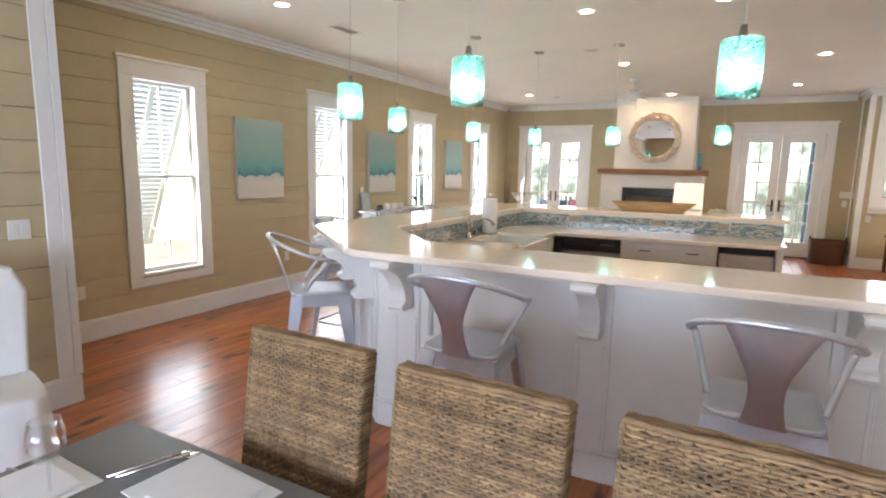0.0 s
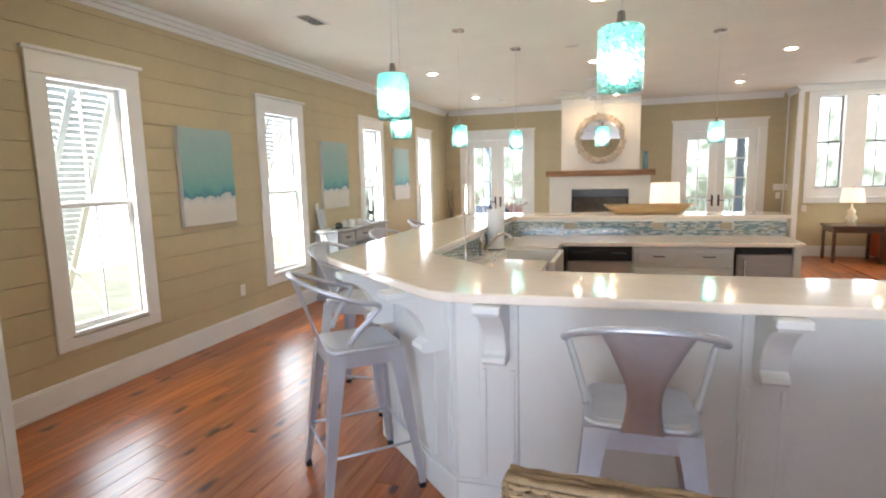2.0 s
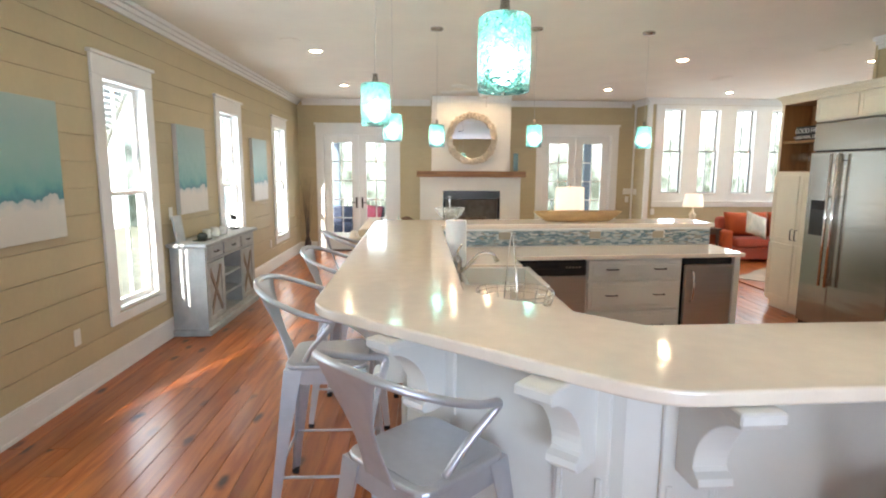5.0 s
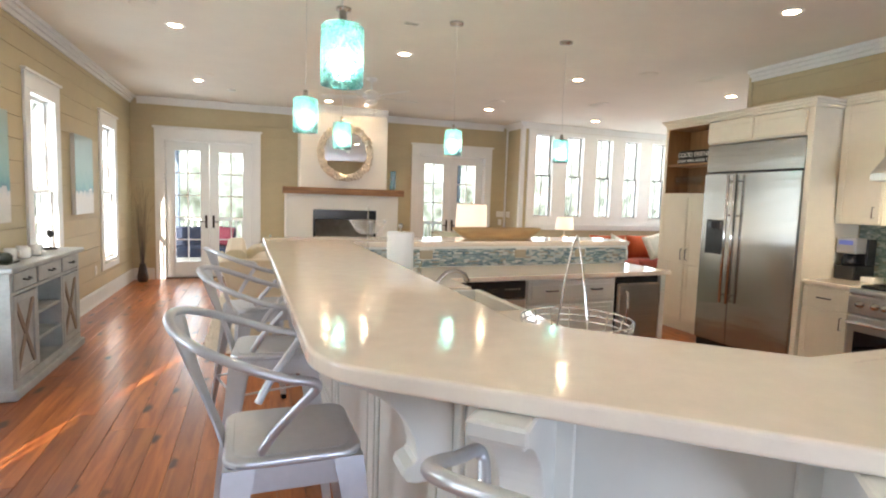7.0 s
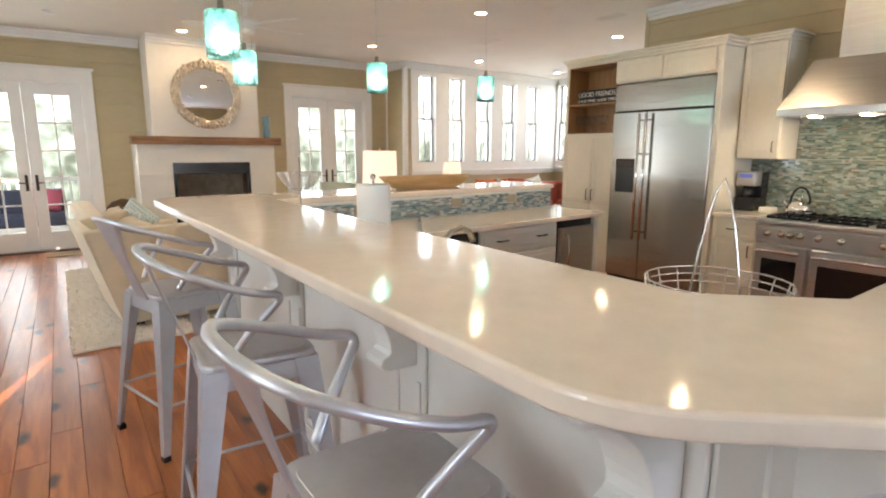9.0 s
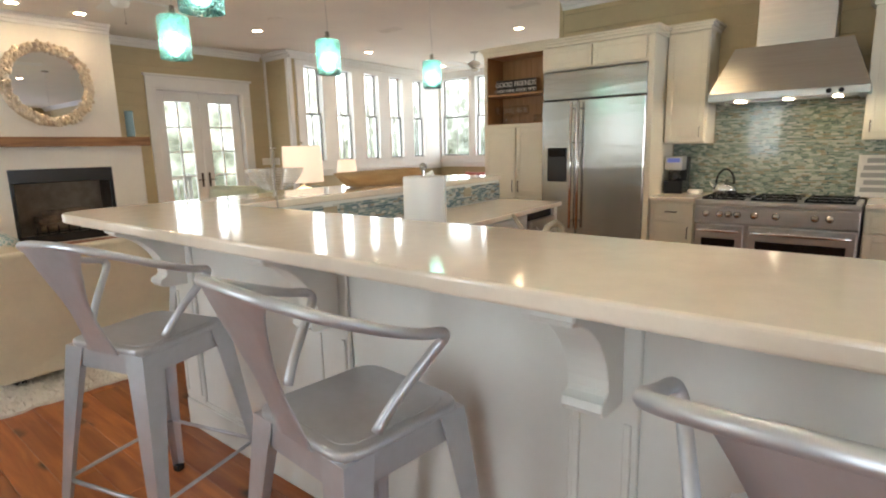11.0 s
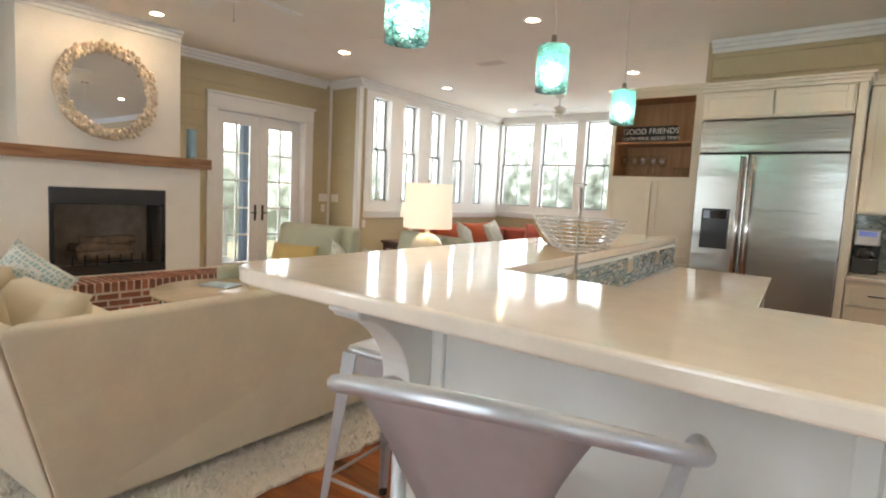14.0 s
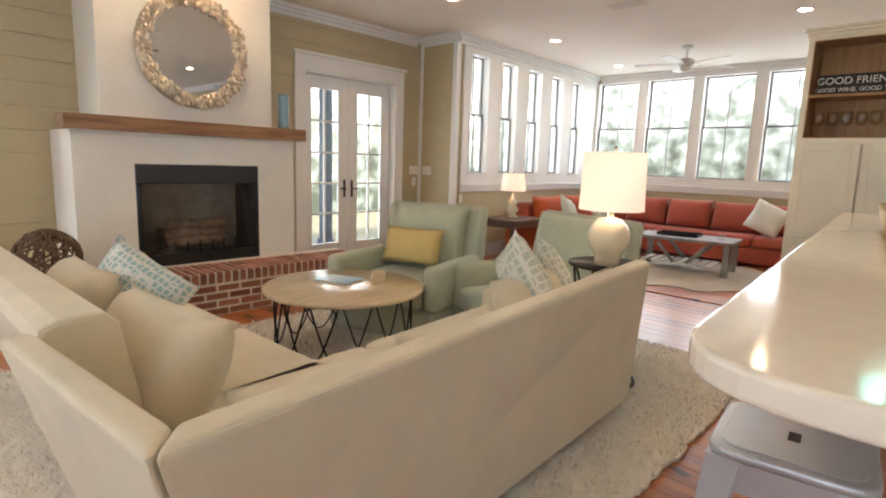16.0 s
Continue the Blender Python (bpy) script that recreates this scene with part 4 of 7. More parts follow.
e = thing("sink_cabinet", -1.30, 4.28, 0, 0, "white base cabinets under the sink worktop", "cabinet")
g = G()
g.box(-0.27, -0.75, 0.10, 0.30, 0.20, LOW_Z - 0.037)
g.box(-0.27, 0.96, 0.10, 0.30, 1.30, LOW_Z - 0.037)
g.box(-0.27, 0.21, 0.10, 0.28, 0.95, 0.62)
part("body", g, ISLAND, e)
for y0, y1 in ((-0.7, -0.27), (-0.25, 0.18), (0.98, 1.27)):
    g = G()
    g.box(0.30, y0, 0.13, 0.32, y1, 0.86, 0.004)
    d = part("door", g, ISLAND, e)
    h = G()
    h.tube([(0.32, y1 - 0.05, 0.62), (0.348, y1 - 0.05, 0.62), (0.348, y1 - 0.05, 0.74), (0.32, y1 - 0.05, 0.74)], 0.005, 6)
    part("handle", h, BRONZE, d)

e = thing("farmhouse_sink", -1.22, 4.86, 0.63, 0, "white fireclay apron-front sink set in the worktop", "sink")
g = G()
g.box(-0.245, -0.355, 0, 0.30, 0.355, 0.03, 0.006)
g.box(-0.245, -0.355, 0.03, -0.215, 0.355, 0.27, 0.006)
g.box(0.26, -0.355, 0.03, 0.30, 0.355, 0.27, 0.006)
g.box(-0.215, -0.355, 0.03, 0.26, -0.325, 0.27, 0.006)
g.box(-0.215, 0.325, 0.03, 0.26, 0.355, 0.27, 0.006)
part("basin", g, PORCELAIN, e)
g = G()
g.cyl((0.02, 0, 0.031), (0.02, 0, 0.036), 0.045, seg=16)
part("drain", g, CHROME, e)

e = thing("kitchen_faucet", -1.515, 4.58, LOW_Z + 0.001, 0, "brushed nickel faucet with a high curved spout and side lever", "faucet")
g = G()
g.lathe([(0, 0), (0.036, 0), (0.036, 0.012), (0.026, 0.02), (0.024, 0.09), (0.028, 0.10), (0.028, 0.15), (0.018, 0.17), (0, 0.175)], 16)
part("body", g, NICKEL, e)
g = G()
g.tube([(0.01, 0, 0.07), (0.05, 0, 0.09), (0.09, 0, 0.135), (0.14, 0, 0.185), (0.19, 0, 0.195), (0.235, 0, 0.175), (0.255, 0, 0.135)], [0.014, 0.014, 0.013, 0.013, 0.013, 0.013, 0.016], 10)
part("spout", g, NICKEL, e)
g = G()
g.tube([(0, 0, 0.17), (0.0, 0.02, 0.20), (0.03, 0.07, 0.235)], [0.012, 0.009, 0.006], 8)
part("lever", g, NICKEL, e)
e = thing("soap_dispenser", -1.535, 4.80, LOW_Z + 0.001, 0, "small brushed nickel soap pump beside the faucet", "soap dispenser")
g = G()
g.lathe([(0, 0), (0.022, 0), (0.02, 0.02), (0.012, 0.03), (0.012, 0.07), (0, 0.072)], 12)
part("base", g, NICKEL, e)
g = G()
g.tube([(0, 0, 0.07), (0, 0, 0.095), (0.05, 0, 0.10)], 0.006, 8)
part("nozzle", g, NICKEL, e)

e = thing("paper_towel_holder", -1.50, 5.03, LOW_Z + 0.001, 0, "white paper towel roll on an upright metal holder", "paper towels")
g = G()
g.lathe([(0, 0), (0.085, 0), (0.085, 0.008), (0.02, 0.012), (0, 0.012)], 24)
part("base", g, NICKEL, e)
g = G()
g.cyl((0, 0, 0.012), (0, 0, 0.385), 0.006, seg=8)
g.ball((0, 0, 0.395), 0.014)
part("rod", g, NICKEL, e)
g = G()
g.lathe([(0.02, 0.014), (0.074, 0.014), (0.076, 0.02), (0.076, 0.355), (0.074, 0.36), (0.02, 0.36), (0.02, 0.014)], 28)
g.box(0.055, -0.06, 0.016, 0.058, 0.062, 0.358)
part("paper_roll", g, mat("white_paper", (0.86, 0.85, 0.82), 0.9, bump=0.2, bscale=150), e, "white quilted paper roll")


def ring(g, r, z, t=0.0025, n=28):
    g.tube([(r * math.cos(2 * math.pi * i / n), r * math.sin(2 * math.pi * i / n), z) for i in range(n)], t, 5, closed=True)


e = thing("wire_basket", -1.33, 3.48, LOW_Z + 0.001, 110, "chrome wire basket with one tall arched handle", "basket")
g = G()
for r, z in ((0.09, 0.004), (0.12, 0.03), (0.14, 0.07), (0.155, 0.11), (0.165, 0.15), (0.17, 0.17), (0.172, 0.19)):
    g = G()
    ring(g, r, z)
    part("wire_ring", g, CHROME, e)
for i in range(16):
    a = 2 * math.pi * i / 16
    g = G()
    g.tube([(r * math.cos(a), r * math.sin(a), z) for r, z in ((0.09, 0.004), (0.125, 0.04), (0.15, 0.10), (0.172, 0.19))], 0.002, 5)
    part("upright_wire", g, CHROME, e)
g = G()
g.tube([(0.075 * math.cos(t), 0.02, 0.02 + 0.43 * (1 - abs(math.cos(t)) ** 1.5)) for t in [math.pi * (k + 0.001) / 16.002 for k in range(17)]], 0.0032, 6)
part("handle", g, CHROME, e)

e = thing("wire_fruit_stand", -1.50, 5.98, LOW_Z + 0.001, 0, "chrome wire fruit bowl raised on a slim centre stem", "fruit bowl")
g = G()
g.lathe([(0, 0), (0.075, 0), (0.075, 0.008), (0, 0.01)], 20)
part("base", g, CHROME, e)
g = G()
g.cyl((0, 0, 0.01), (0, 0, 0.47), 0.005, seg=8)
ring(g, 0.015, 0.48, 0.003, 12)
part("stem", g, CHROME, e)
g = G()
for k in range(9):
    f = k / 8
    ring(g, 0.05 + 0.085 * f ** 0.6, 0.285 + 0.095 * f, 0.0028)
for i in range(10):
    a = 2 * math.pi * i / 10
    g.tube([((0.05 + 0.085 * (k / 6) ** 0.6) * math.cos(a), (0.05 + 0.085 * (k / 6) ** 0.6) * math.sin(a), 0.285 + 0.095 * k / 6) for k in range(7)], 0.002, 5)
part("bowl", g, CHROME, e)

g = G()
b = bmesh.new()
rings = []
for hl, hw, z in ((0.31, 0.045, 0.0), (0.335, 0.06, 0.004), (0.40, 0.072, 0.05), (0.465, 0.083, 0.102), (0.455, 0.074, 0.104), (0.40, 0.062, 0.06), (0.33, 0.048, 0.026), (0.27, 0.03, 0.022)):
    r = []
    for q in range(40):
        t = 2 * math.pi * q / 40
        ca, sa = math.cos(t), math.sin(t)
        wob = 1 + 0.02 * noise.noise(Vector((ca * 3, sa * 3, z * 20)))
        r.append(b.verts.new((math.copysign(abs(ca) ** 0.42, ca) * hl * wob, math.copysign(abs(sa) ** 0.42, sa) * hw * wob, z)))
    rings.append(r)
for r0, r1 in zip(rings, rings[1:]):
    for q in range(40):
        b.faces.new((r0[q], r0[(q + 1) % 40], r1[(q + 1) % 40], r1[q])).smooth = True
b.faces.new(rings[0][::-1]), b.faces.new(rings[-1])
bmesh.ops.recalc_face_normals(b, faces=b.faces[:])
g._merge(b, None, True)
solid("dough_bowl", g, BOWLW, "long carved pale wooden dough bowl on the bar", "bowl", at=pose(-0.16, 6.62, BAR_Z + 0.001, 0, 0, 5))

# ---- kitchen wall ----
KZ = 0.875  # worktop height along the wall


def door_panel(g, y0, y1, z0, z1, x, out=-1, rail=0.055):
    """A framed cabinet front facing -x at plane x."""
    g.box(x - 0.02, y0, z0, x, y1, z1, 0.003)
    g.box(x - 0.026, y0, z0, x - 0.0195, y0 + rail, z1, 0.002)
    g.box(x - 0.026, y1 - rail, z0, x - 0.0195, y1, z1, 0.002)
    g.box(x - 0.026, y0 + rail, z0, x - 0.0195, y1 - rail, z0 + rail, 0.002)
    g.box(x - 0.026, y0 + rail, z1 - rail, x - 0.0195, y1 - rail, z1, 0.002)


def pull(g, x, y, z, ln=0.10, vertical=True):
    a, b = ((0, 0, -ln / 2), (0, 0, ln / 2)) if vertical else ((0, -ln / 2, 0), (0, ln / 2, 0))
    p = Vector((x, y, z))
    g.tube([p + Vector(a), p + Vector(a) + Vector((-0.028, 0, 0)), p + Vector(b) + Vector((-0.028, 0, 0)), p + Vector(b)], 0.0048, 6)


def crown(g, x0, y0, x1, y1, z):
    """A small stepped cornice round the front and both ends of a cabinet."""
    for d, a, b in ((0.012, 0, 0.03), (0.03, 0.03, 0.055), (0.048, 0.055, 0.075)):
        g.box(x0 - d, y0 - d, z + a, x1, y1 + d, z + b, 0.003)


def place(name, x, y, z, label, cat, group=""):
    return thing(name, x, y, z, 0, label, cat, group)


def wpart(name, g, material, parent, label=""):
    """A part whose solid is given in world metres."""
    m = parent.matrix_world.copy() if parent.parent is None else parent.parent.matrix_world.copy()
    bmesh.ops.transform(g.bm, matrix=m.inverted(), verts=g.bm.verts[:])
    return part(name, g, material, parent, label)


# fridge with its surround
FX = 2.235
FRIDGE = mat("rippled_stainless_steel", (0.43, 0.42, 0.39), 0.22, metal=1.0, noise=0.06, scale=3, stretch=(0.7, 0.7, 5), bump=0.5, bscale=1.4)
e = place("refrigerator", 2.55, 6.07, 0, "built-in stainless steel double-door refrigerator with a top grille", "refrigerator")
g = G()
g.box(FX + 0.03, 5.52, 0.002, XK - 0.02, 6.615, 2.12)
wpart("body", g, BLACK, e)
g = G()
g.box(FX - 0.005, 5.523, 1.835, FX + 0.029, 6.612, 2.115, 0.008)
gp = wpart("grille_panel", g, FRIDGE, e)
g = G()
g.box(FX - 0.008, 5.60, 1.885, FX - 0.0045, 5.70, 1.905, 0.001)
wpart("badge", g, NICKEL, gp)
g = G()
g.box(FX - 0.02, 6.213, 0.09, FX + 0.029, 6.612, 1.825, 0.008)
fd = wpart("freezer_door", g, FRIDGE, e)
g = G()
g.box(FX - 0.02, 5.523, 0.09, FX + 0.029, 6.207, 1.825, 0.008)
rd = wpart("fridge_door", g, FRIDGE, e)
g = G()
g.box(FX + 0.01, 5.53, 0.004, FX + 0.0295, 6.60, 0.086)
wpart("kick_plate", g, BLACK, e)
for d, y in ((fd, 6.25), (rd, 6.17)):
    g = G()
    g.tube([(FX - 0.02, y, 0.60), (FX - 0.075, y, 0.60)], 0.008, 8)
    g.tube([(FX - 0.02, y, 1.74), (FX - 0.075, y, 1.74)], 0.008, 8)
    g.tube([(FX - 0.02, y, 1.40), (FX - 0.075, y, 1.40)], 0.008, 8)
    g.tube([(FX - 0.078, y, 0.52), (FX - 0.078, y, 1.80)], 0.0135, 12)
    wpart("door_handle", g, CHROME, d, "long tubular steel handle")
g = G()
g.box(FX - 0.024, 6.315, 1.0, FX - 0.019, 6.54, 1.35, 0.003)
ds = wpart("water_dispenser", g, BLACK, fd, "black water and ice dispenser")
g = G()
g.box(FX - 0.027, 6.33, 1.26, FX - 0.0235, 6.525, 1.335, 0.002)
wpart("display", g, DARKGLASS, e)

e = place("fridge_surround", 2.55, 6.07, 2.14, "cream painted cabinet with two doors over the refrigerator", "cabinet")
g = G()
g.box(FX + 0.01, 5.525, 2.128, XK - 0.02, 6.62, 2.36)
wpart("body", g, CAB, e)
g = G()
g.box(FX - 0.005, 5.465, 0.002, XK - 0.02, 5.518, 2.36, 0.003)
wpart("side_panel", g, CAB, e)
g = G()
crown(g, FX - 0.005, 5.465, XK - 0.02, 6.62, 2.361)
wpart("cornice", g, CAB, e)
for y0, y1 in ((5.54, 6.06), (6.075, 6.61)):
    g = G()
    door_panel(g, y0, y1, 2.145, 2.345, FX + 0.01, rail=0.045)
    wpart("door", g, CAB, e)

# tall cabinet with the open shelf
TX = 2.48
e = place("tall_cabinet", 2.7, 7.1, 0, "cream tall pantry cabinet with open natural-wood shelves on top", "cabinet")
g = G()
g.box(TX, 6.625, 0.10, XK + 0.25, 7.535, 1.60)
g.box(TX, 6.625, 1.601, XK + 0.25, 6.745, 2.42)
g.box(TX, 7.495, 1.601, XK + 0.25, 7.535, 2.42)
g.box(TX, 6.746, 2.40, XK + 0.25, 7.494, 2.42)
g.box(TX, 6.746, 1.601, XK + 0.25, 7.494, 1.632)
wpart("body", g, CAB, e)
g = G()
g.box(TX + 0.05, 6.63, 0.002, XK + 0.25, 7.53, 0.099)
wpart("plinth", g, CAB, e)
for nm, q in (("back_board", (0.33, 6.746, 1.633, 0.345, 7.494, 2.399)), ("side_board", (0.004, 6.746, 1.633, 0.329, 6.752, 2.399)), ("side_board", (0.004, 7.488, 1.633, 0.329, 7.494, 2.399)),
              ("bottom_board", (0.004, 6.753, 1.633, 0.329, 7.487, 1.640)), ("top_board", (0.004, 6.753, 2.393, 0.329, 7.487, 2.399))):
    g = G()
    g.box(TX + q[0], q[1], q[2], TX + q[3], q[4], q[5])
    wpart(nm, g, CABIN, e, "natural wood lining")
g = G()
g.box(TX + 0.012, 6.753, 1.955, TX + 0.328, 7.487, 1.978, 0.003)
wpart("shelf", g, CABIN, e, "natural wood shelf")
g = G()
crown(g, TX, 6.672, XK + 0.25, 7.535, 2.421)
wpart("cornice", g, CAB, e)
for z0, z1 in ((0.12, 0.80), (0.82, 1.585)):
    for y0, y1, hy in ((6.65, 7.075, 7.045), (7.09, 7.52, 7.12)):
        g = G()
        door_panel(g, y0, y1, z0, z1, TX)
        d = wpart("door", g, CAB, e)
        if z0 > 0.5:
            g = G()
            pull(g, TX - 0.026, hy, 0.92, 0.12)
            wpart("handle", g, BRONZE, d, "dark bronze pull")

# the sign on the shelf and the glasses under it
e = place("shelf_sign", TX + 0.16, 7.19, 1.9785, "black wooden block sign with white block lettering on the shelf", "sign")
g = G()
g.box(TX + 0.135, 6.925, 1.979, TX + 0.165, 7.455, 2.145, 0.002)
wpart("board", g, mat("black_sign_paint", (0.02, 0.02, 0.02), 0.6, noise=0.3, scale=20), e)
to = Matrix.Translation((TX + 0.133, 7.19, 2.092)) @ Matrix(((0, 0, -1, 0), (-1, 0, 0, 0), (0, 1, 0, 0), (0, 0, 0, 1)))
g = G()
g.text("GOOD FRIENDS", 0.077, to)
wpart("lettering", g, TRIM, e)
to = Matrix.Translation((TX + 0.133, 7.19, 2.022)) @ Matrix(((0, 0, -1, 0), (-1, 0, 0, 0), (0, 1, 0, 0), (0, 0, 0, 1)))
g = G()
g.text("GOOD WINE, GOOD TIMES", 0.046, to)
wpart("lettering", g, TRIM, e)
GLASS = glass_mat("clear_drinking_glass", (0.98, 0.985, 0.98), base=0.08, edge=0.45, power=2.5)


def wine_glass(x, y, z, label, s=1.0, group=""):
    e = thing("wine_glass", x, y, z, 0, label, "wine glass", group)
    g = G()
    g.lathe([(0, 0), (0.036 * s, 0), (0.034 * s, 0.003 * s), (0.005 * s, 0.008 * s)], 20)
    part("foot", g, GLASS, e)
    g = G()
    g.lathe([(0.005 * s, 0.008 * s), (0.0038 * s, 0.04 * s), (0.005 * s, 0.09 * s)], 10)
    part("stem", g, GLASS, e)
    g = G()
    g.lathe([(0.005 * s, 0.09 * s), (0.03 * s, 0.105 * s), (0.042 * s, 0.135 * s), (0.043 * s, 0.16 * s), (0.035 * s, 0.205 * s), (0.0335 * s, 0.205 * s), (0.041 * s, 0.16 * s), (0.04 * s, 0.137 * s), (0.028 * s, 0.108 * s), (0, 0.098 * s)], 22)
    part("glass_bowl", g, GLASS, e)
    return e


first = wine_glass(TX + 0.12, 7.42, 1.641, "clear stemmed wine glass on the cabinet shelf", group="shelf glasses")
for k in range(1, 5):
    copy_thing(first, pose(TX + 0.12 + 0.02 * (k % 2), 7.42 - k * 0.095, 1.641))
for k in range(2):
    g = G()
    g.lathe([(0, 0), (0.03, 0), (0.034, 0.09), (0.032, 0.09), (0.028, 0.006), (0, 0.006)], 18)
    solid("tumbler", g, GLASS, "small clear glass tumbler on the cabinet shelf", "glass", "", "shelf glasses", at=pose(TX + 0.12, 6.90 - k * 0.085, 1.641))

# wall cabinets, base cabinets, worktop
for y0, y1, hy, lab in ((5.085, 5.455, 5.13, "cream wall cabinet with one framed door"), (3.25, 3.905, 3.86, "cream wall cabinet beyond the cooker hood")):
    e = place("wall_cabinet", 2.75, (y0 + y1) / 2, 1.365, lab, "cabinet", "wall cabinets")
    g = G()
    g.box(2.58, y0, 1.365, XK - 0.001, y1, 2.385)
    wpart("body", g, CAB, e)
    g = G()
    crown(g, 2.56, y0, XK - 0.001, y1 - (0.03 if y0 > 5 else 0), 2.386)
    wpart("cornice", g, CAB, e)
    g = G()
    door_panel(g, y0 + 0.008, y1 - 0.008, 1.38, 2.37, 2.58)
    d = wpart("door", g, CAB, e)
    g = G()
    pull(g, 2.554, hy, 1.47, 0.09)
    wpart("handle", g, NICKEL, d, "brushed nickel pull")
for y0, y1, n in ((5.055, 5.46, 1), (2.95, 3.82, 2)):
    e = place("base_cabinet", 2.6, (y0 + y1) / 2, 0, "cream base cabinet with a drawer over a door", "cabinet", "base cabinets")
    g = G()
    g.box(2.28, y0, 0.10, XK - 0.001, y1, KZ - 0.036)
    g.box(2.34, y0, 0.002, XK - 0.001, y1, 0.099)
    wpart("body", g, CAB, e)
    for k in range(n):
        a, b = y0 + (y1 - y0) * k / n + 0.008, y0 + (y1 - y0) * (k + 1) / n - 0.008
        g = G()
        door_panel(g, a, b, 0.655, 0.82, 2.28, rail=0.035)
        d = wpart("drawer", g, CAB, e)
        g = G()
        pull(g, 2.254, (a + b) / 2, 0.74, 0.10, False)
        wpart("handle", g, BRONZE, d)
        g = G()
        door_panel(g, a, b, 0.12, 0.64, 2.28)
        d = wpart("door", g, CAB, e)
        g = G()
        pull(g, 2.254, a + 0.04, 0.55, 0.10)
        wpart("handle", g, BRONZE, d)
    g = G()
    g.box(2.245, y0, KZ - 0.034, XK - 0.001, y1 + (0.003 if n == 1 else 0), KZ, 0.005)
    solid("worktop", g, QUARTZ, "pale cream quartz worktop beside the range", "worktop", "", "worktops beside the range")

# mosaic splashback
g = G()
g.box(XK - 0.006, 2.95, KZ + 0.002, XK - 0.0005, 5.46, 1.362)
g.box(XK - 0.006, 3.91, 1.363, XK - 0.0005, 5.08, 1.88)
sb = solid("mosaic_splashback", g, GROUT, "green-grey glass strip mosaic splashback behind the range", "splashback", "structure")
g = G()
mm = Matrix.Translation((XK - 0.0065, 5.46, KZ + 0.003)) @ pose(0, 0, 0, 0, 0, -90) @ Matrix.Diagonal((1, -1, 1, 1))
mosaic(g, mm, 2.51, 0.485, th=0.0155, seed=11)
mm = Matrix.Translation((XK - 0.0065, 5.08, 1.364)) @ pose(0, 0, 0, 0, 0, -90) @ Matrix.Diagonal((1, -1, 1, 1))
mosaic(g, mm, 1.17, 0.51, th=0.0155, seed=12)
bmesh.ops.recalc_face_normals(g.bm, faces=g.bm.faces[:])
tagged(part("mosaic", g, TILEG, sb), kind="stuff")

# range
RX = 2.23
e = place("range_cooker", 2.56, 4.44, 0, "wide stainless steel range cooker with two ovens and knobs", "range cooker")
g = G()
g.box(RX + 0.02, 3.84, 0.10, XK - 0.02, 5.04, 0.82)
wpart("body", g, STEEL, e)
g = G()
g.box(RX - 0.012, 3.838, 0.82, XK - 0.02, 5.042, 0.865, 0.012, seg=2)
wpart("cooktop", g, STEEL, e)
g = G()
g.box(RX - 0.02, 3.84, 0.665, RX + 0.019, 5.04, 0.815, 0.01)
cp = wpart("control_panel", g, STEEL, e)
for y in (4.94, 4.83, 4.76, 4.69, 4.56, 4.40, 4.13, 4.03):
    g = G()
    g.lathe([(0, 0), (0.031, 0), (0.031, 0.008), (0.022, 0.012), (0.02, 0.038), (0, 0.04)], 16, Matrix.Translation((RX - 0.021, y, 0.748)) @ pose(0, 0, 0, 0, -90, 0))
    wpart("knob", g, NICKEL, cp, "round steel knob")
for y0, y1 in ((4.635, 5.03), (3.85, 4.60)):
    g = G()
    g.box(RX - 0.022, y0, 0.17, RX + 0.019, y1, 0.65, 0.008)
    d = wpart("oven_door", g, STEEL, e)
    g = G()
    g.box(RX - 0.025, y0 + 0.06, 0.25, RX - 0.0215, y1 - 0.06, 0.53, 0.002)
    wpart("oven_window", g, DARKGLASS, d, "dark oven window")
    g = G()
    g.tube([(RX - 0.075, y0 + 0.03, 0.605), (RX - 0.075, y1 - 0.03, 0.605)], 0.014, 10)
    g.tube([(RX - 0.022, y0 + 0.05, 0.605), (RX - 0.075, y0 + 0.05, 0.605)], 0.009, 8)
    g.tube([(RX - 0.022, y1 - 0.05, 0.605), (RX - 0.075, y1 - 0.05, 0.605)], 0.009, 8)
    wpart("door_handle", g, CHROME, d, "tubular steel handle")
g = G()
g.box(RX + 0.03, 3.86, 0.002, XK - 0.05, 5.02, 0.099)
wpart("plinth", g, BLACK, e)
for k in range(3):
    y = 4.05 + k * 0.39
    g = G()
    for q in range(5):
        g.box(RX + 0.06, y - 0.16 + q * 0.08 - 0.006, 0.872, RX + 0.60, y - 0.16 + q * 0.08 + 0.006, 0.893, 0.002)
    g.box(RX + 0.06, y - 0.17, 0.8655, RX + 0.075, y + 0.17, 0.885)
    g.box(RX + 0.585, y - 0.17, 0.8655, RX + 0.60, y + 0.17, 0.885)
    g.box(RX + 0.32, y - 0.17, 0.8655, RX + 0.335, y + 0.17, 0.885)
    wpart("burner_grate", g, BLACK, e, "black cast-iron grate")

# hood
e = place("cooker_hood", 2.6, 4.42, 1.71, "large stainless steel cooker hood with a tall square flue", "cooker hood")


def frustum(g, lo, hi, z0, z1):
    b = bmesh.new()
    v0 = [b.verts.new((x, y, z0)) for x, y in lo]
    v1 = [b.verts.new((x, y, z1)) for x, y in hi]
    b.faces.new(v0[::-1]), b.faces.new(v1)
    for i in range(4):
        b.faces.new((v0[i], v0[(i + 1) % 4], v1[(i + 1) % 4], v1[i]))
    g._merge(b)


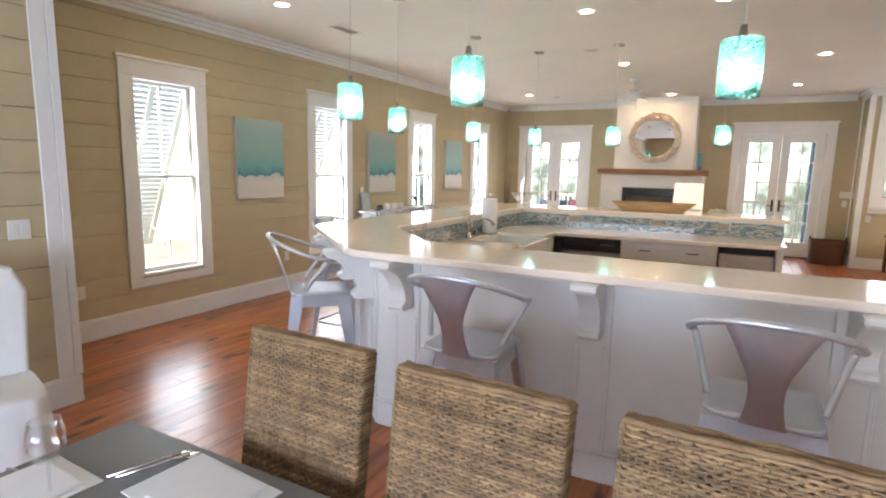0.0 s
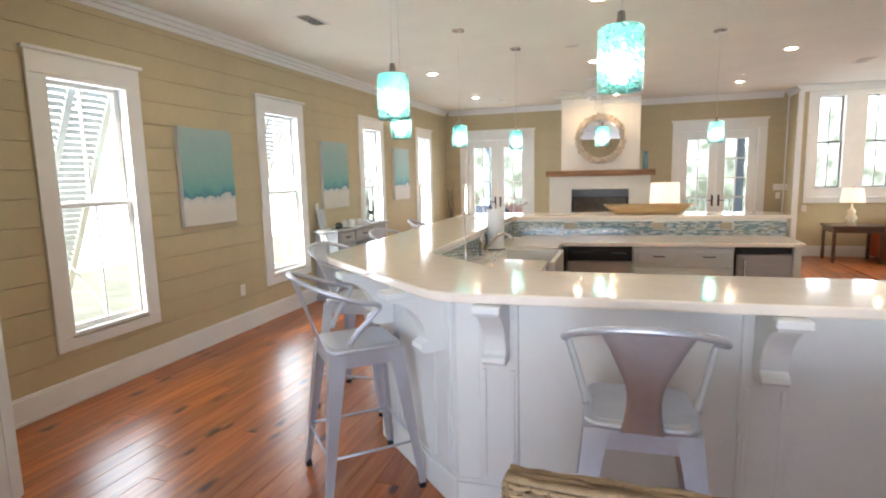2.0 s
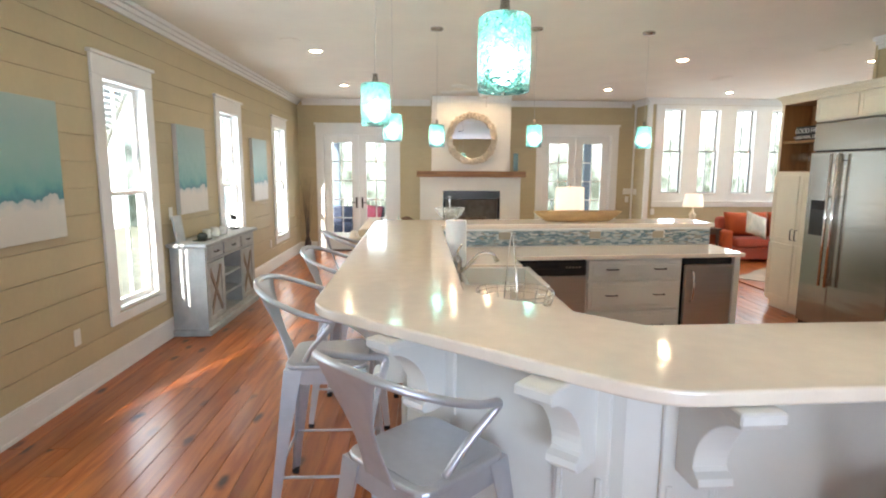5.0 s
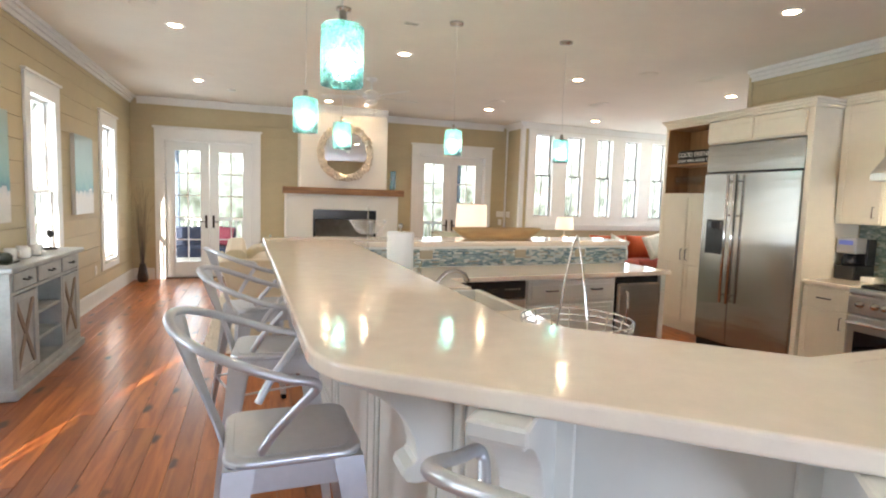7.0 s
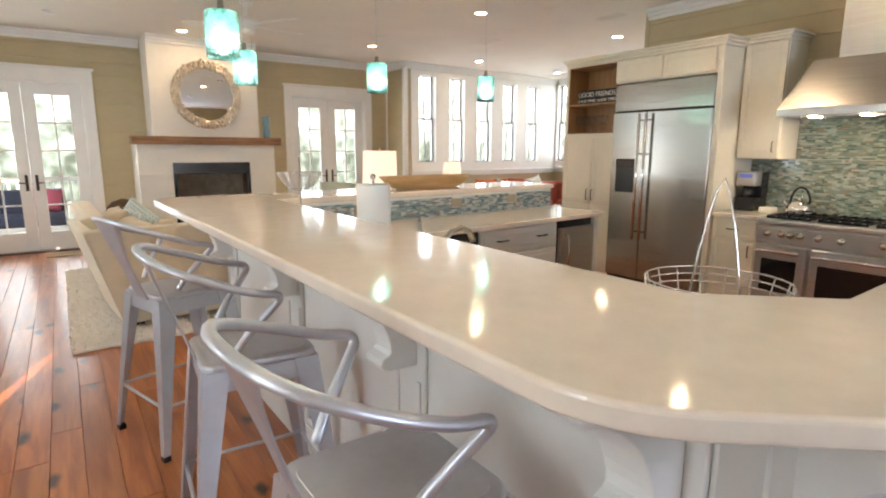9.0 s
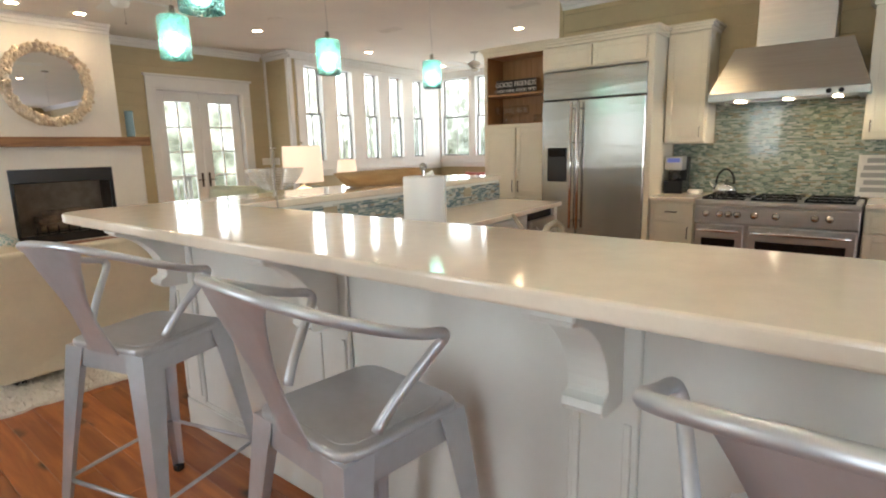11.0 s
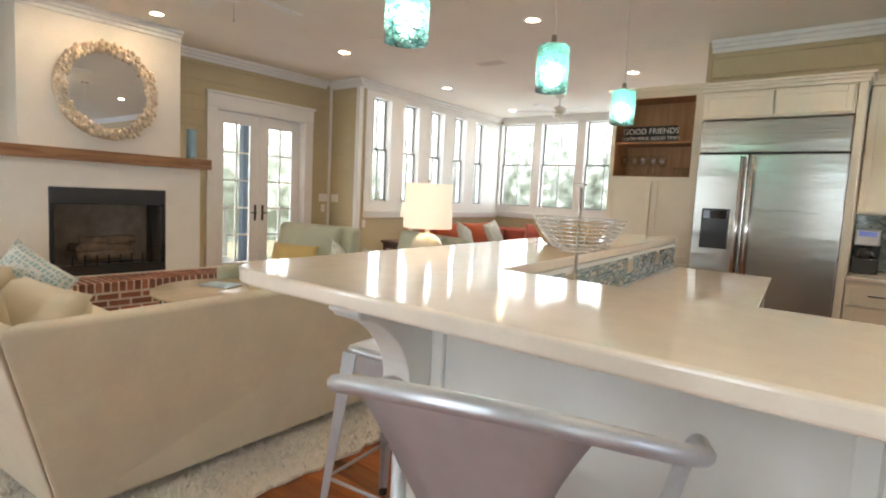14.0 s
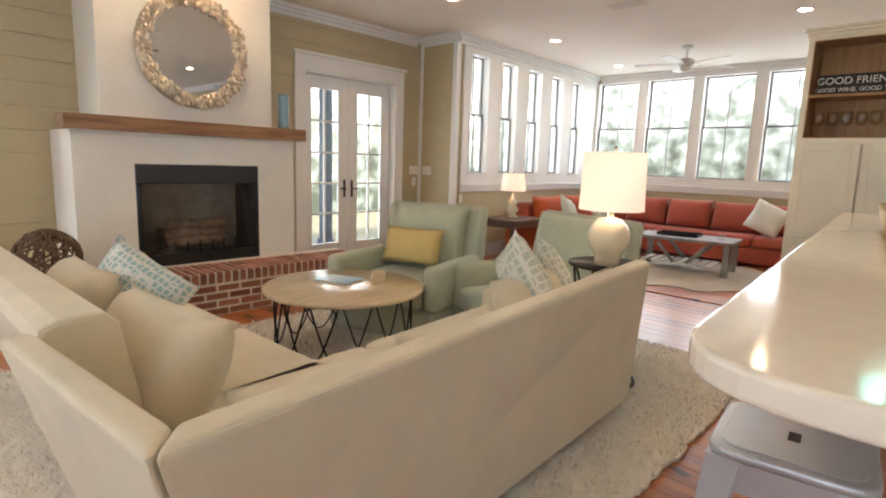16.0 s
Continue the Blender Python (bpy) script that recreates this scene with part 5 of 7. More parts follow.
rect = lambda x0, x1, y0, y1: [(x0, y0), (x1, y0), (x1, y1), (x0, y1)]
g = G()
g.box(2.26, 3.87, 1.715, XK - 0.008, 5.0, 1.775, 0.004)
wpart("lip", g, STEEL, e)
g = G()
frustum(g, rect(2.263, XK - 0.008, 3.873, 4.997), rect(2.50, XK - 0.008, 4.02, 4.86), 1.777, 2.17)
wpart("canopy", g, STEEL, e)
g = G()
g.box(2.57, 4.15, 2.172, XK - 0.008, 4.71, CZ - 0.118, 0.004)
wpart("flue", g, STEEL, e)
for y in (4.08, 4.42, 4.78):
    g = G()
    g.cyl((2.40, y, 1.714), (2.40, y, 1.708), 0.03, seg=16)
    wpart("hood_lamp", g, HOODLAMP, e, "small warm halogen lamp")
for y in (4.05, 4.13):
    g = G()
    g.lathe([(0, 0), (0.02, 0), (0.018, 0.02), (0, 0.022)], 14, Matrix.Translation((2.259, y, 1.745)) @ pose(0, 0, 0, 0, -90, 0))
    wpart("knob", g, BLACK, e)
g = G()
g.box(2.46, 3.95, 1.705, XK - 0.1, 4.9, 1.714)
wpart("filter", g, NICKEL, e)

# things on the worktop
e = place("coffee_maker", 2.70, 5.37, KZ + 0.001, "black and silver drip coffee maker with a glass front", "coffee maker")
g = G()
g.box(2.60, 5.27, KZ + 0.002, 2.86, 5.45, KZ + 0.13, 0.012, seg=2)
g.box(2.74, 5.27, KZ + 0.13, 2.86, 5.45, KZ + 0.36, 0.01, seg=2)
wpart("body", g, BLACK, e)
g = G()
g.box(2.60, 5.275, KZ + 0.235, 2.739, 5.445, KZ + 0.37, 0.012, seg=2)
hd = wpart("brew_head", g, mat("silver_plastic", (0.45, 0.45, 0.44), 0.3, metal=0.6), e, "silver brew head")
g = G()
g.box(2.596, 5.30, KZ + 0.31, 2.5995, 5.42, KZ + 0.35, 0.001)
wpart("display", g, mat("lit_blue_display", (0.10, 0.13, 0.35), 0.3, emit=0.25), hd)
g = G()
g.lathe([(0, 0), (0.055, 0), (0.06, 0.04), (0.045, 0.09), (0.04, 0.095), (0, 0.095)], 18, Matrix.Translation((2.66, 5.36, KZ + 0.131)))
wpart("carafe", g, DARKGLASS, e)
e = place("tea_kettle", 2.66, 4.90, 0.894, "polished steel whistling kettle with a black loop handle on the hob", "kettle")
g = G()
g.lathe([(0, 0), (0.095, 0), (0.105, 0.02), (0.10, 0.06), (0.075, 0.095), (0.035, 0.115), (0, 0.118)], 26)
part("body", g, CHROME, e)
g = G()
g.lathe([(0.034, 0.116), (0.03, 0.124), (0.01, 0.128), (0.012, 0.14), (0, 0.145)], 16)
part("lid", g, CHROME, e)
g = G()
g.tube([(0.0, 0.085, 0.06), (0, 0.12, 0.085), (0, 0.135, 0.105)], [0.02, 0.014, 0.011], 10)
part("spout", g, CHROME, e)
g = G()
g.tube([(0, 0.078 * math.cos(t), 0.09 + 0.135 * math.sin(t)) for t in [math.pi * k / 12 for k in range(13)]], 0.009, 8)
part("handle", g, BLACK, e, "black loop handle")
g = G()
g.box(2.60, 5.10, KZ + 0.001, 2.72, 5.22, KZ + 0.05, 0.012, seg=3)
solid("butter_dish", g, PORCELAIN, "small white lidded dish beside the coffee maker", "dish")
e = place("leaning_sign", 2.87, 3.78, KZ + 0.001, "white board sign with grey lettering leaning on tiles", "sign")
g = G()
g.box(-0.012, -0.14, 0, 0.012, 0.14, 0.36, 0.003, m=pose(0, 0, 0, 0, 6, 0))
part("board", g, mat("whitewashed_board", (0.66, 0.64, 0.58), 0.8, noise=0.15, scale=12), e)
for k in range(5):
    g = G()
    w = (0.11, 0.09, 0.115, 0.10, 0.08)[k]
    g.box(-0.015, -w, 0.045 + k * 0.062, -0.0125, w, 0.085 + k * 0.062, m=pose(0, 0, 0, 0, 6, 0))
    part("lettering_bar", g, mat("faded_grey_lettering", (0.30, 0.30, 0.28), 0.8), e)

# ---- living room: fireplace wall ----
ch = solid("chimney_breast", G(), PLASTER, "smooth white plastered chimney breast", "fireplace", "structure")
g = G()
for a, z0, b, z1 in open_boxes(CL, CR, 0.002, 1.50, [(-1.367, -0.285, 0.36, 1.245)]):
    g.box(a, 11.41, z0, b, YN - 0.001, z1)
g.box(-1.575, 11.47, 1.50, -0.10, YN - 0.001, CZ - 0.001)
me = bpy.data.meshes.new("chimney_breast")
g.bm.to_mesh(me), g.bm.free()
me.materials.append(PLASTER)
ch.data = me
g = G()
g.box(-1.367, 11.9, 0.36, -0.285, 11.92, 1.245)
g.box(-1.40, 11.415, 0.355, -1.367, 11.92, 1.25)
g.box(-0.285, 11.415, 0.355, -0.25, 11.92, 1.25)
fb = thing("firebox", -0.826, 11.6, 0.36, 0, "black metal gas fireplace insert with ceramic logs", "fireplace")
FB = lambda g: bmesh.ops.transform(g.bm, matrix=Matrix.Translation((0.826, -11.6, -0.36)), verts=g.bm.verts[:])
FB(g)
part("firebrick_lining", g, FIREBRICK, fb)
g = G()
g.box(-1.365, 11.405, 1.08, -0.287, 11.44, 1.243, 0.004)
g.box(-1.365, 11.405, 0.362, -0.287, 11.44, 0.47, 0.004)
g.box(-1.365, 11.405, 0.471, -1.325, 11.44, 1.079, 0.004)
g.box(-0.327, 11.405, 0.471, -0.287, 11.44, 1.079, 0.004)
g.box(-1.365, 11.45, 0.362, -0.287, 11.89, 0.40)
g.box(-1.365, 11.45, 1.2, -0.287, 11.89, 1.243)
FB(g)
part("frame", g, BLACK, fb)
rnd = random.Random(4)
for k in range(5):
    g = G()
    x0 = -1.12 + rnd.random() * 0.12
    pts = [(x0 + i * 0.13, 11.56 + k * 0.05 + rnd.random() * 0.02, 0.53 + (k % 3) * 0.075 + rnd.random() * 0.02) for i in range(5)]
    g.tube(pts, [0.045, 0.052, 0.05, 0.055, 0.042], 9)
    FB(g)
    part("log", g, LOG, fb, "charred ceramic log")
g = G()
for k in range(7):
    g.cyl((-1.15 + k * 0.11, 11.5, 0.40), (-1.15 + k * 0.11, 11.5, 0.56), 0.007, seg=6)
g.cyl((-1.18, 11.5, 0.48), (-0.46, 11.5, 0.48), 0.008, seg=6)
FB(g)
part("grate", g, BLACK, fb)

g = G()
b = bmesh.new()
n = 26
for i in range(n + 1):
    x = -1.86 + 2.04 * i / n
    w = lambda s: 0.006 * noise.noise(Vector((x * 3, s * 7.1, 0.3)))
    b.verts.new((x, 11.30 + w(1), 1.50 + w(2))), b.verts.new((x, 11.30 + w(3), 1.612 + w(4) * 0.5)), b.verts.new((x, 11.56, 1.612)), b.verts.new((x, 11.56, 1.50 + w(6)))
b.verts.ensure_lookup_table()
for i in range(n):
    for k in range(4):
        b.faces.new([b.verts[i * 4 + k], b.verts[i * 4 + (k + 1) % 4], b.verts[i * 4 + 4 + (k + 1) % 4], b.verts[i * 4 + 4 + k]])
b.faces.new([b.verts[k] for k in range(4)]), b.faces.new([b.verts[n * 4 + k] for k in (3, 2, 1, 0)])
bmesh.ops.recalc_face_normals(b, faces=b.faces[:])
g._merge(b)
solid("mantel_shelf", g, MANTEL, "rough-hewn reddish pine beam mantel shelf", "mantel")

# mirror with a frame of small shells
mi = thing("round_mirror", -0.83, 11.465, 2.215, 0, "round wall mirror in a silvery pebbled shell frame", "mirror")
g = G()
g.lathe([(0, 0.02), (0.385, 0.02), (0.385, 0.0), (0, 0.0)], 48, pose(0, 0, 0, 90), smooth=False)
part("mirror_glass", g, MIRROR, mi)
g = G()
g.lathe([(0.365, 0.0), (0.37, 0.03), (0.43, 0.042), (0.475, 0.03), (0.48, 0.0)], 48, pose(0, 0, 0, 90))
SILVER = mat("silvered_shell", (0.64, 0.545, 0.42), 0.30, metal=0.75, noise=0.3, scale=25)
part("frame", g, SILVER, mi)
rnd = random.Random(9)
g = G()
for k in range(330):
    a, r = rnd.random() * 2 * math.pi, 0.37 + rnd.random() * 0.105
    s = 0.013 + rnd.random() * 0.013
    g.ball((r * math.cos(a), -0.042 - rnd.random() * 0.012, r * math.sin(a)), s, s * 0.8, s * 1.2, 7, 5)
tagged(part("shell", g, SILVER, mi, "small silvery shells"), kind="stuff")

g = G()
g.lathe([(0, 0), (0.05, 0), (0.052, 0.02), (0.05, 0.30), (0.054, 0.33), (0.05, 0.33), (0.046, 0.30), (0.046, 0.02), (0, 0.012)], 24)
solid("glass_vase", g, mat("smoky_teal_glass", (0.16, 0.28, 0.30), 0.08, trans=0.3), "tall smoky teal glass vase on the mantel", "vase", at=pose(0.0, 11.42, 1.614))

# brick hearth, cut short of the pieces
HX0, HX1, HY, HZ = -2.25, 0.62, 10.88, 0.372
g = G()
g.box(HX0 - 0.002, HY - 0.002, 0.002, HX1 + 0.002, 11.409, HZ - 0.0045)
hearth = solid("brick_hearth", g, MORTAR, "raised worn red brick hearth with pale mortar", "hearth")
bf = G()
bf.box(-0.091, -0.0065, -0.0255, 0.091, 0.0065, 0.0255, 0.004)
brick_face = link_mesh("brick", bf, BRICK)
bt = G()
bt.box(-0.026, -0.093, -0.0065, 0.026, 0.093, 0.0065, 0.004)
brick_top = link_mesh("brick", bt, BRICK)
be = G()
be.box(-0.026, -0.0065, -0.045, 0.026, 0.0065, 0.045, 0.004)
brick_end = link_mesh("brick", be, BRICK)
used = set()


def lay(ob, x, y, z, rz=0.0):
    m = pose(x, y, z, 0, 0, rz)
    if ob.name not in used:
        used.add(ob.name)
        ob.parent, ob.matrix_basis = hearth, m
    else:
        piece("brick", ob.data, hearth, m)


rnd = random.Random(2)
for row in range(4):
    off = 0.1 if row % 2 else 0.0
    k = 0
    while HX0 + 0.1 + off + k * 0.2 < HX1 - 0.05:
        lay(brick_face, HX0 + 0.1 + off + k * 0.2, HY + rnd.random() * 0.003, 0.035 + row * 0.066, rnd.uniform(-0.7, 0.7))
        k += 1
    for q in range(3):
        lay(brick_face, HX1 - rnd.random() * 0.003, HY + 0.09 + (off if q else 0) + q * 0.17, 0.035 + row * 0.066, 90)
k = 0
while HX0 + 0.035 + k * 0.068 < HX1 - 0.02:
    x = HX0 + 0.035 + k * 0.068
    lay(brick_end, x, HY - 0.001 + rnd.random() * 0.003, HZ - 0.048, rnd.uniform(-0.8, 0.8))
    lay(brick_top, x, HY + 0.10, HZ - 0.0065 + rnd.random() * 0.003, rnd.uniform(-0.6, 0.6))
    lay(brick_top, x, HY + 0.305, HZ - 0.0065 + rnd.random() * 0.003, rnd.uniform(-0.6, 0.6))
    k += 1

# woven twig ball on the hearth
g = G()
rnd = random.Random(6)
for k in range(26):
    ax = Vector((rnd.uniform(-1, 1), rnd.uniform(-1, 1), rnd.uniform(-1, 1))).normalized()
    u = ax.orthogonal().normalized()
    v = ax.cross(u)
    r = 0.19 + rnd.random() * 0.02
    g.tube([(u * math.cos(t) + v * math.sin(t)) * r + ax * 0.03 * math.sin(3 * t) for t in [2 * math.pi * q / 20 for q in range(20)]], 0.007, 5, closed=True)
solid("twig_ball", g, mat("brown_vine_twig", (0.17, 0.10, 0.055), 0.8, noise=0.3, scale=20), "large woven brown vine twig ball on the hearth", "ornament", at=pose(-2.05, 11.12, HZ + 0.20))

# ---- seating ----
BASE_LEG = mat("black_wood_leg", (0.02, 0.016, 0.013), 0.4)


def slant_back(g, x0, x1, y_foot, y_top, t, z0, z1, m=None):
    """A sofa back that leans outwards, rounded along its top."""
    prof = [(y_foot, z0), (y_top, z1 - 0.05), (y_top + 0.012, z1 - 0.015), (y_top + 0.05, z1), (y_top + t - 0.04, z1), (y_top + t, z1 - 0.03), (y_foot + t + 0.12, z0)]
    mm = (m or Matrix()) @ Matrix(((0, 0, 1, 0), (1, 0, 0, 0), (0, 1, 0, 0), (0, 0, 0, 1)))
    g.prism(prof, x0, x1, 0.018, m=mm, seg=2)


def slab8(g, ob, ot, it, ib, r=0.02):
    """A leaning upholstered slab from its outer foot, outer top, inner top and inner foot edges."""
    b = bmesh.new()
    v = [[b.verts.new(p) for p in e] for e in (ob, ot, it, ib)]
    for i in range(4):
        j = (i + 1) % 4
        b.faces.new((v[i][0], v[i][1], v[j][1], v[j][0]))
    b.faces.new([v[i][0] for i in range(4)]), b.faces.new([v[i][1] for i in (3, 2, 1, 0)])
    bmesh.ops.recalc_face_normals(b, faces=b.faces[:])
    bmesh.ops.bevel(b, geom=b.edges[:], offset=r, segments=3, affect="EDGES", profile=0.5)
    g._merge(b, None, False)


so = thing("sofa", -2.57, 7.37, 0, 5.4, "cream linen sofa seen from its tall flared back", "sofa", "cream sectional")
g = G()
slab8(g, ((0.20, 0.16, 0.07), (2.52, 0.06, 0.07)), ((-0.03, 0.0, 0.85), (2.56, 0.02, 0.85)), ((0.05, 0.08, 0.856), (2.56, 0.10, 0.856)), ((0.34, 0.36, 0.07), (2.52, 0.30, 0.07)))
part("backrest", g, LINEN, so)
g = G()
slab8(g, ((0.20, 0.162, 0.07), (0.20, 0.98, 0.07)), ((-0.034, 0.004, 0.845), (-0.034, 0.88, 0.845)), ((0.045, 0.076, 0.851), (0.045, 0.88, 0.851)), ((0.33, 0.362, 0.07), (0.33, 0.98, 0.07)))
part("side_panel", g, LINEN, so)
g = G()
g.prism([(0.25, 0.07), (0.97, 0.07), (0.97, 0.55), (0.9, 0.6), (0.5, 0.62), (0.3, 0.75), (0.22, 0.8)], 2.36, 2.55, 0.02, m=Matrix(((0, 0, 1, 0), (1, 0, 0, 0), (0, 1, 0, 0), (0, 0, 0, 1))))
part("armrest", g, LINEN, so)
g = G()
g.box(0.27, 0.28, 0.07, 2.35, 0.98, 0.30, 0.02, seg=2)
part("seat_base", g, LINEN, so)
for k in range(2):
    g = G()
    g.box(0.40 + k * 0.98, 0.36, 0.301, 1.36 + k * 0.98, 1.0, 0.46, 0.045, seg=4)
    part("seat_cushion", g, LINEN, so)
for k in range(3):
    g = G()
    g.pillow(0.66, 0.42, 0.22, pose(0.70 + k * 0.66, 0.40, (0.49, 0.50, 0.60)[k], -18, 0, (-3, 2, -2)[k]))
    part("back_cushion", g, LINEN, so)
for x, y in ((0.33, 0.30), (2.42, 0.25), (0.33, 0.92), (2.42, 0.92)):
    g = G()
    g.box(x - 0.03, y - 0.03, 0.006, x + 0.03, y + 0.03, 0.069, 0.005)
    part("leg", g, BASE_LEG, so)

s2 = thing("sofa", -2.60, 8.28, 0, 1.5, "cream linen sofa with big rolled bolster cushions", "sofa", "cream sectional")
g = G()
mm = Matrix(((-1, 0, 0, 0), (0, 0, 1, 0), (0, 1, 0, 0), (0, 0, 0, 1)))
g.prism([(-0.26, 0.07), (0.0, 0.80), (-0.012, 0.84), (-0.06, 0.86), (-0.18, 0.86), (-0.22, 0.82), (-0.36, 0.07)], 0.0, 1.78, 0.018, m=mm)
part("backrest", g, LINEN, s2)
g = G()
g.box(0.30, 0.02, 0.07, 1.02, 1.60, 0.30, 0.02, seg=2)
part("seat_base", g, LINEN, s2)
g = G()
g.box(0.25, 1.61, 0.07, 1.03, 1.79, 0.60, 0.04, seg=3)
part("armrest", g, LINEN, s2)
for k in range(2):
    g = G()
    g.box(0.36, 0.03 + k * 0.79, 0.301, 1.04, 0.80 + k * 0.79, 0.46, 0.045, seg=4)
    part("seat_cushion", g, LINEN, s2)
for x, y in ((0.36, 0.1), (0.95, 0.1), (0.36, 1.7), (0.95, 1.7)):
    g = G()
    g.box(x - 0.03, y - 0.03, 0.006, x + 0.03, y + 0.03, 0.069, 0.005)
    part("leg", g, BASE_LEG, s2)


def cushion(label, material, x, y, z, w, h, t, rx, ry, rz, extra=None):
    g = G()
    g.pillow(w, h, t)
    return solid("cushion", g, material, label, "cushion", at=pose(x, y, z, rx, ry, rz))


cushion("large cream linen cushion leaning on the sofa back", LINEN, -2.20, 8.55, 0.60, 0.80, 0.42, 0.32, -26, 0, -84)
cushion("large cream linen cushion leaning on the sofa back", LINEN, -2.29, 9.30, 0.64, 0.66, 0.42, 0.28, -26, 0, -88)


def lattice_mat(name, c1, c2, s):
    m = bpy.data.materials.new(name)
    m.use_nodes = True
    N, L = m.node_tree.nodes, m.node_tree.links
    p = N["Principled BSDF"]
    p.inputs["Roughness"].default_value = 0.9
    tc, vo, r = N.new("ShaderNodeTexCoord"), N.new("ShaderNodeTexVoronoi"), N.new("ShaderNodeValToRGB")
    vo.feature, vo.distance = "DISTANCE_TO_EDGE", "EUCLIDEAN"
    vo.inputs["Scale"].default_value, vo.inputs["Randomness"].default_value = s, 0.35
    r.color_ramp.elements[0].position, r.color_ramp.elements[1].position = 0.10, 0.16
    r.color_ramp.elements[0].color, r.color_ramp.elements[1].color = (*c1, 1), (*c2, 1)
    L.new(tc.outputs["Object"], vo.inputs[0]), L.new(vo.outputs["Distance"], r.inputs[0]), L.new(r.outputs[0], p.inputs["Base Color"])
    return m


LATTICE = lattice_mat("white_lattice_on_aqua", (0.72, 0.72, 0.68), (0.34, 0.50, 0.50), 34)
PALM = lattice_mat("pale_floral_print", (0.70, 0.68, 0.60), (0.46, 0.50, 0.42), 24)
cushion("aqua cushion with a white lattice print", LATTICE, -2.13, 9.10, 0.66, 0.48, 0.48, 0.17, -22, 26, -62)
cushion("pale cushion with a soft green print and fringe", PALM, -0.62, 8.02, 0.74, 0.46, 0.46, 0.16, -24, 30, 52)
cushion("pale cushion with a soft green print and fringe", PALM, -0.26, 8.06, 0.71, 0.42, 0.42, 0.15, -30, 26, 30)


def armchair(x, y, rz, label, seat_z=0.44):
    e = thing("armchair", x, y, 0, rz, label, "armchair", "mint armchairs")
    wd = 0.07  # wider than deep
    g = G()
    g.box(-0.40 - wd, -0.46, 0.03, 0.40 + wd, 0.40, 0.27, 0.025, seg=2)
    part("seat_base", g, MINT, e)
    g = G()
    g.box(-0.29 - wd, -0.49, 0.271, 0.29 + wd, 0.26, seat_z, 0.05, seg=4)
    part("seat_cushion", g, MINT, e)
    g = G()
    prof = [(0.22, 0.27), (0.42, 0.27), (0.52, 0.93), (0.50, 0.97), (0.42, 0.985), (0.36, 0.95)]
    g.prism(prof, -0.39 - wd, 0.39 + wd, 0.035, m=Matrix(((0, 0, 1, 0), (1, 0, 0, 0), (0, 1, 0, 0), (0, 0, 0, 1))))
    part("backrest", g, MINT, e)
    for s in (-1, 1):
        g = G()
        g.box(s * (0.30 + wd), -0.47, 0.271, s * (0.43 + wd), 0.30, 0.60, 0.05, seg=4)
        part("armrest", g, MINT, e)
    g = G()
    g.pillow(0.74, 0.54, 0.18, pose(0, 0.25, 0.72, -12))
    part("back_cushion", g, MINT, e)
    for sx in (-0.34, 0.34):
        for sy in (-0.36, 0.34):
            g = G()
            g.box(sx - 0.025, sy - 0.025, 0.002, sx + 0.025, sy + 0.025, 0.029)
            part("foot", g, BASE_LEG, e)
    return e


armchair(0.12, 9.66, -74, "mint green upholstered armchair with a mustard cushion")
armchair(0.42, 8.60, -104, "mint green upholstered armchair turned to the coffee table")
cushion("mustard yellow lumbar cushion on the armchair", YELLOW, 0.14, 9.67, 0.66, 0.54, 0.30, 0.15, -18, 0, -74)
g = G()
g.lathe([(0, 0.50), (0.24, 0.50), (0.25, 0.515), (0.24, 0.53), (0, 0.53)], 32)
e = thing("side_table", 0.93, 9.12, 0, 0, "small round wooden side table between the armchairs", "side table")
part("tabletop", g, DARKW, e)
g = G()
g.lathe([(0, 0.002), (0.17, 0.002), (0.17, 0.02), (0.03, 0.04), (0.025, 0.25), (0.03, 0.499), (0, 0.499)], 20)
part("pedestal", g, DARKW, e)

# round coffee table on hoops of iron wire
e = thing("coffee_table", -0.66, 9.50, 0.028, 0, "round pale wood coffee table on looped iron wire legs", "coffee table")
g = G()
g.lathe([(0, 0.415), (0.535, 0.415), (0.55, 0.425), (0.55, 0.44), (0.535, 0.45), (0, 0.45)], 64)
part("tabletop", g, TABLEW, e)
IRON = mat("black_iron_wire", (0.035, 0.03, 0.027), 0.5, metal=0.7)
g = G()
for k in range(14):
    a0 = 2 * math.pi * k / 14
    pts = []
    for q in range(17):
        f = q / 16
        a = a0 + (f - 0.5) * 0.85
        pts.append((0.47 * math.cos(a), 0.47 * math.sin(a), 0.414 - 0.408 * math.sin(math.pi * f)))
    g.tube(pts, 0.006, 6)
g.tube([(0.47 * math.cos(2 * math.pi * q / 40), 0.47 * math.sin(2 * math.pi * q / 40), 0.408) for q in range(40)], 0.006, 6, closed=True)
part("wire_base", g, IRON, e, "looped black iron wire base")
e = thing("magazine", -0.62, 9.62, 0.4785, 20, "blue-covered magazine lying on the coffee table", "magazine")
g = G()
g.box(-0.105, -0.14, 0, 0.105, 0.14, 0.012, 0.002)
part("pages", g, mat("page_white", (0.7, 0.7, 0.66), 0.8), e)
g = G()
g.box(-0.106, -0.141, 0.0122, 0.106, 0.141, 0.014)
part("cover", g, ramp_mat("blue_cover", 1, (3, 0.5), [(0.2, (0.06, 0.16, 0.26)), (0.6, (0.35, 0.45, 0.48))], 0.3), e)
g = G()
g.lathe([(0, 0), (0.05, 0), (0.05, 0.07), (0.045, 0.075), (0, 0.075)], 20)
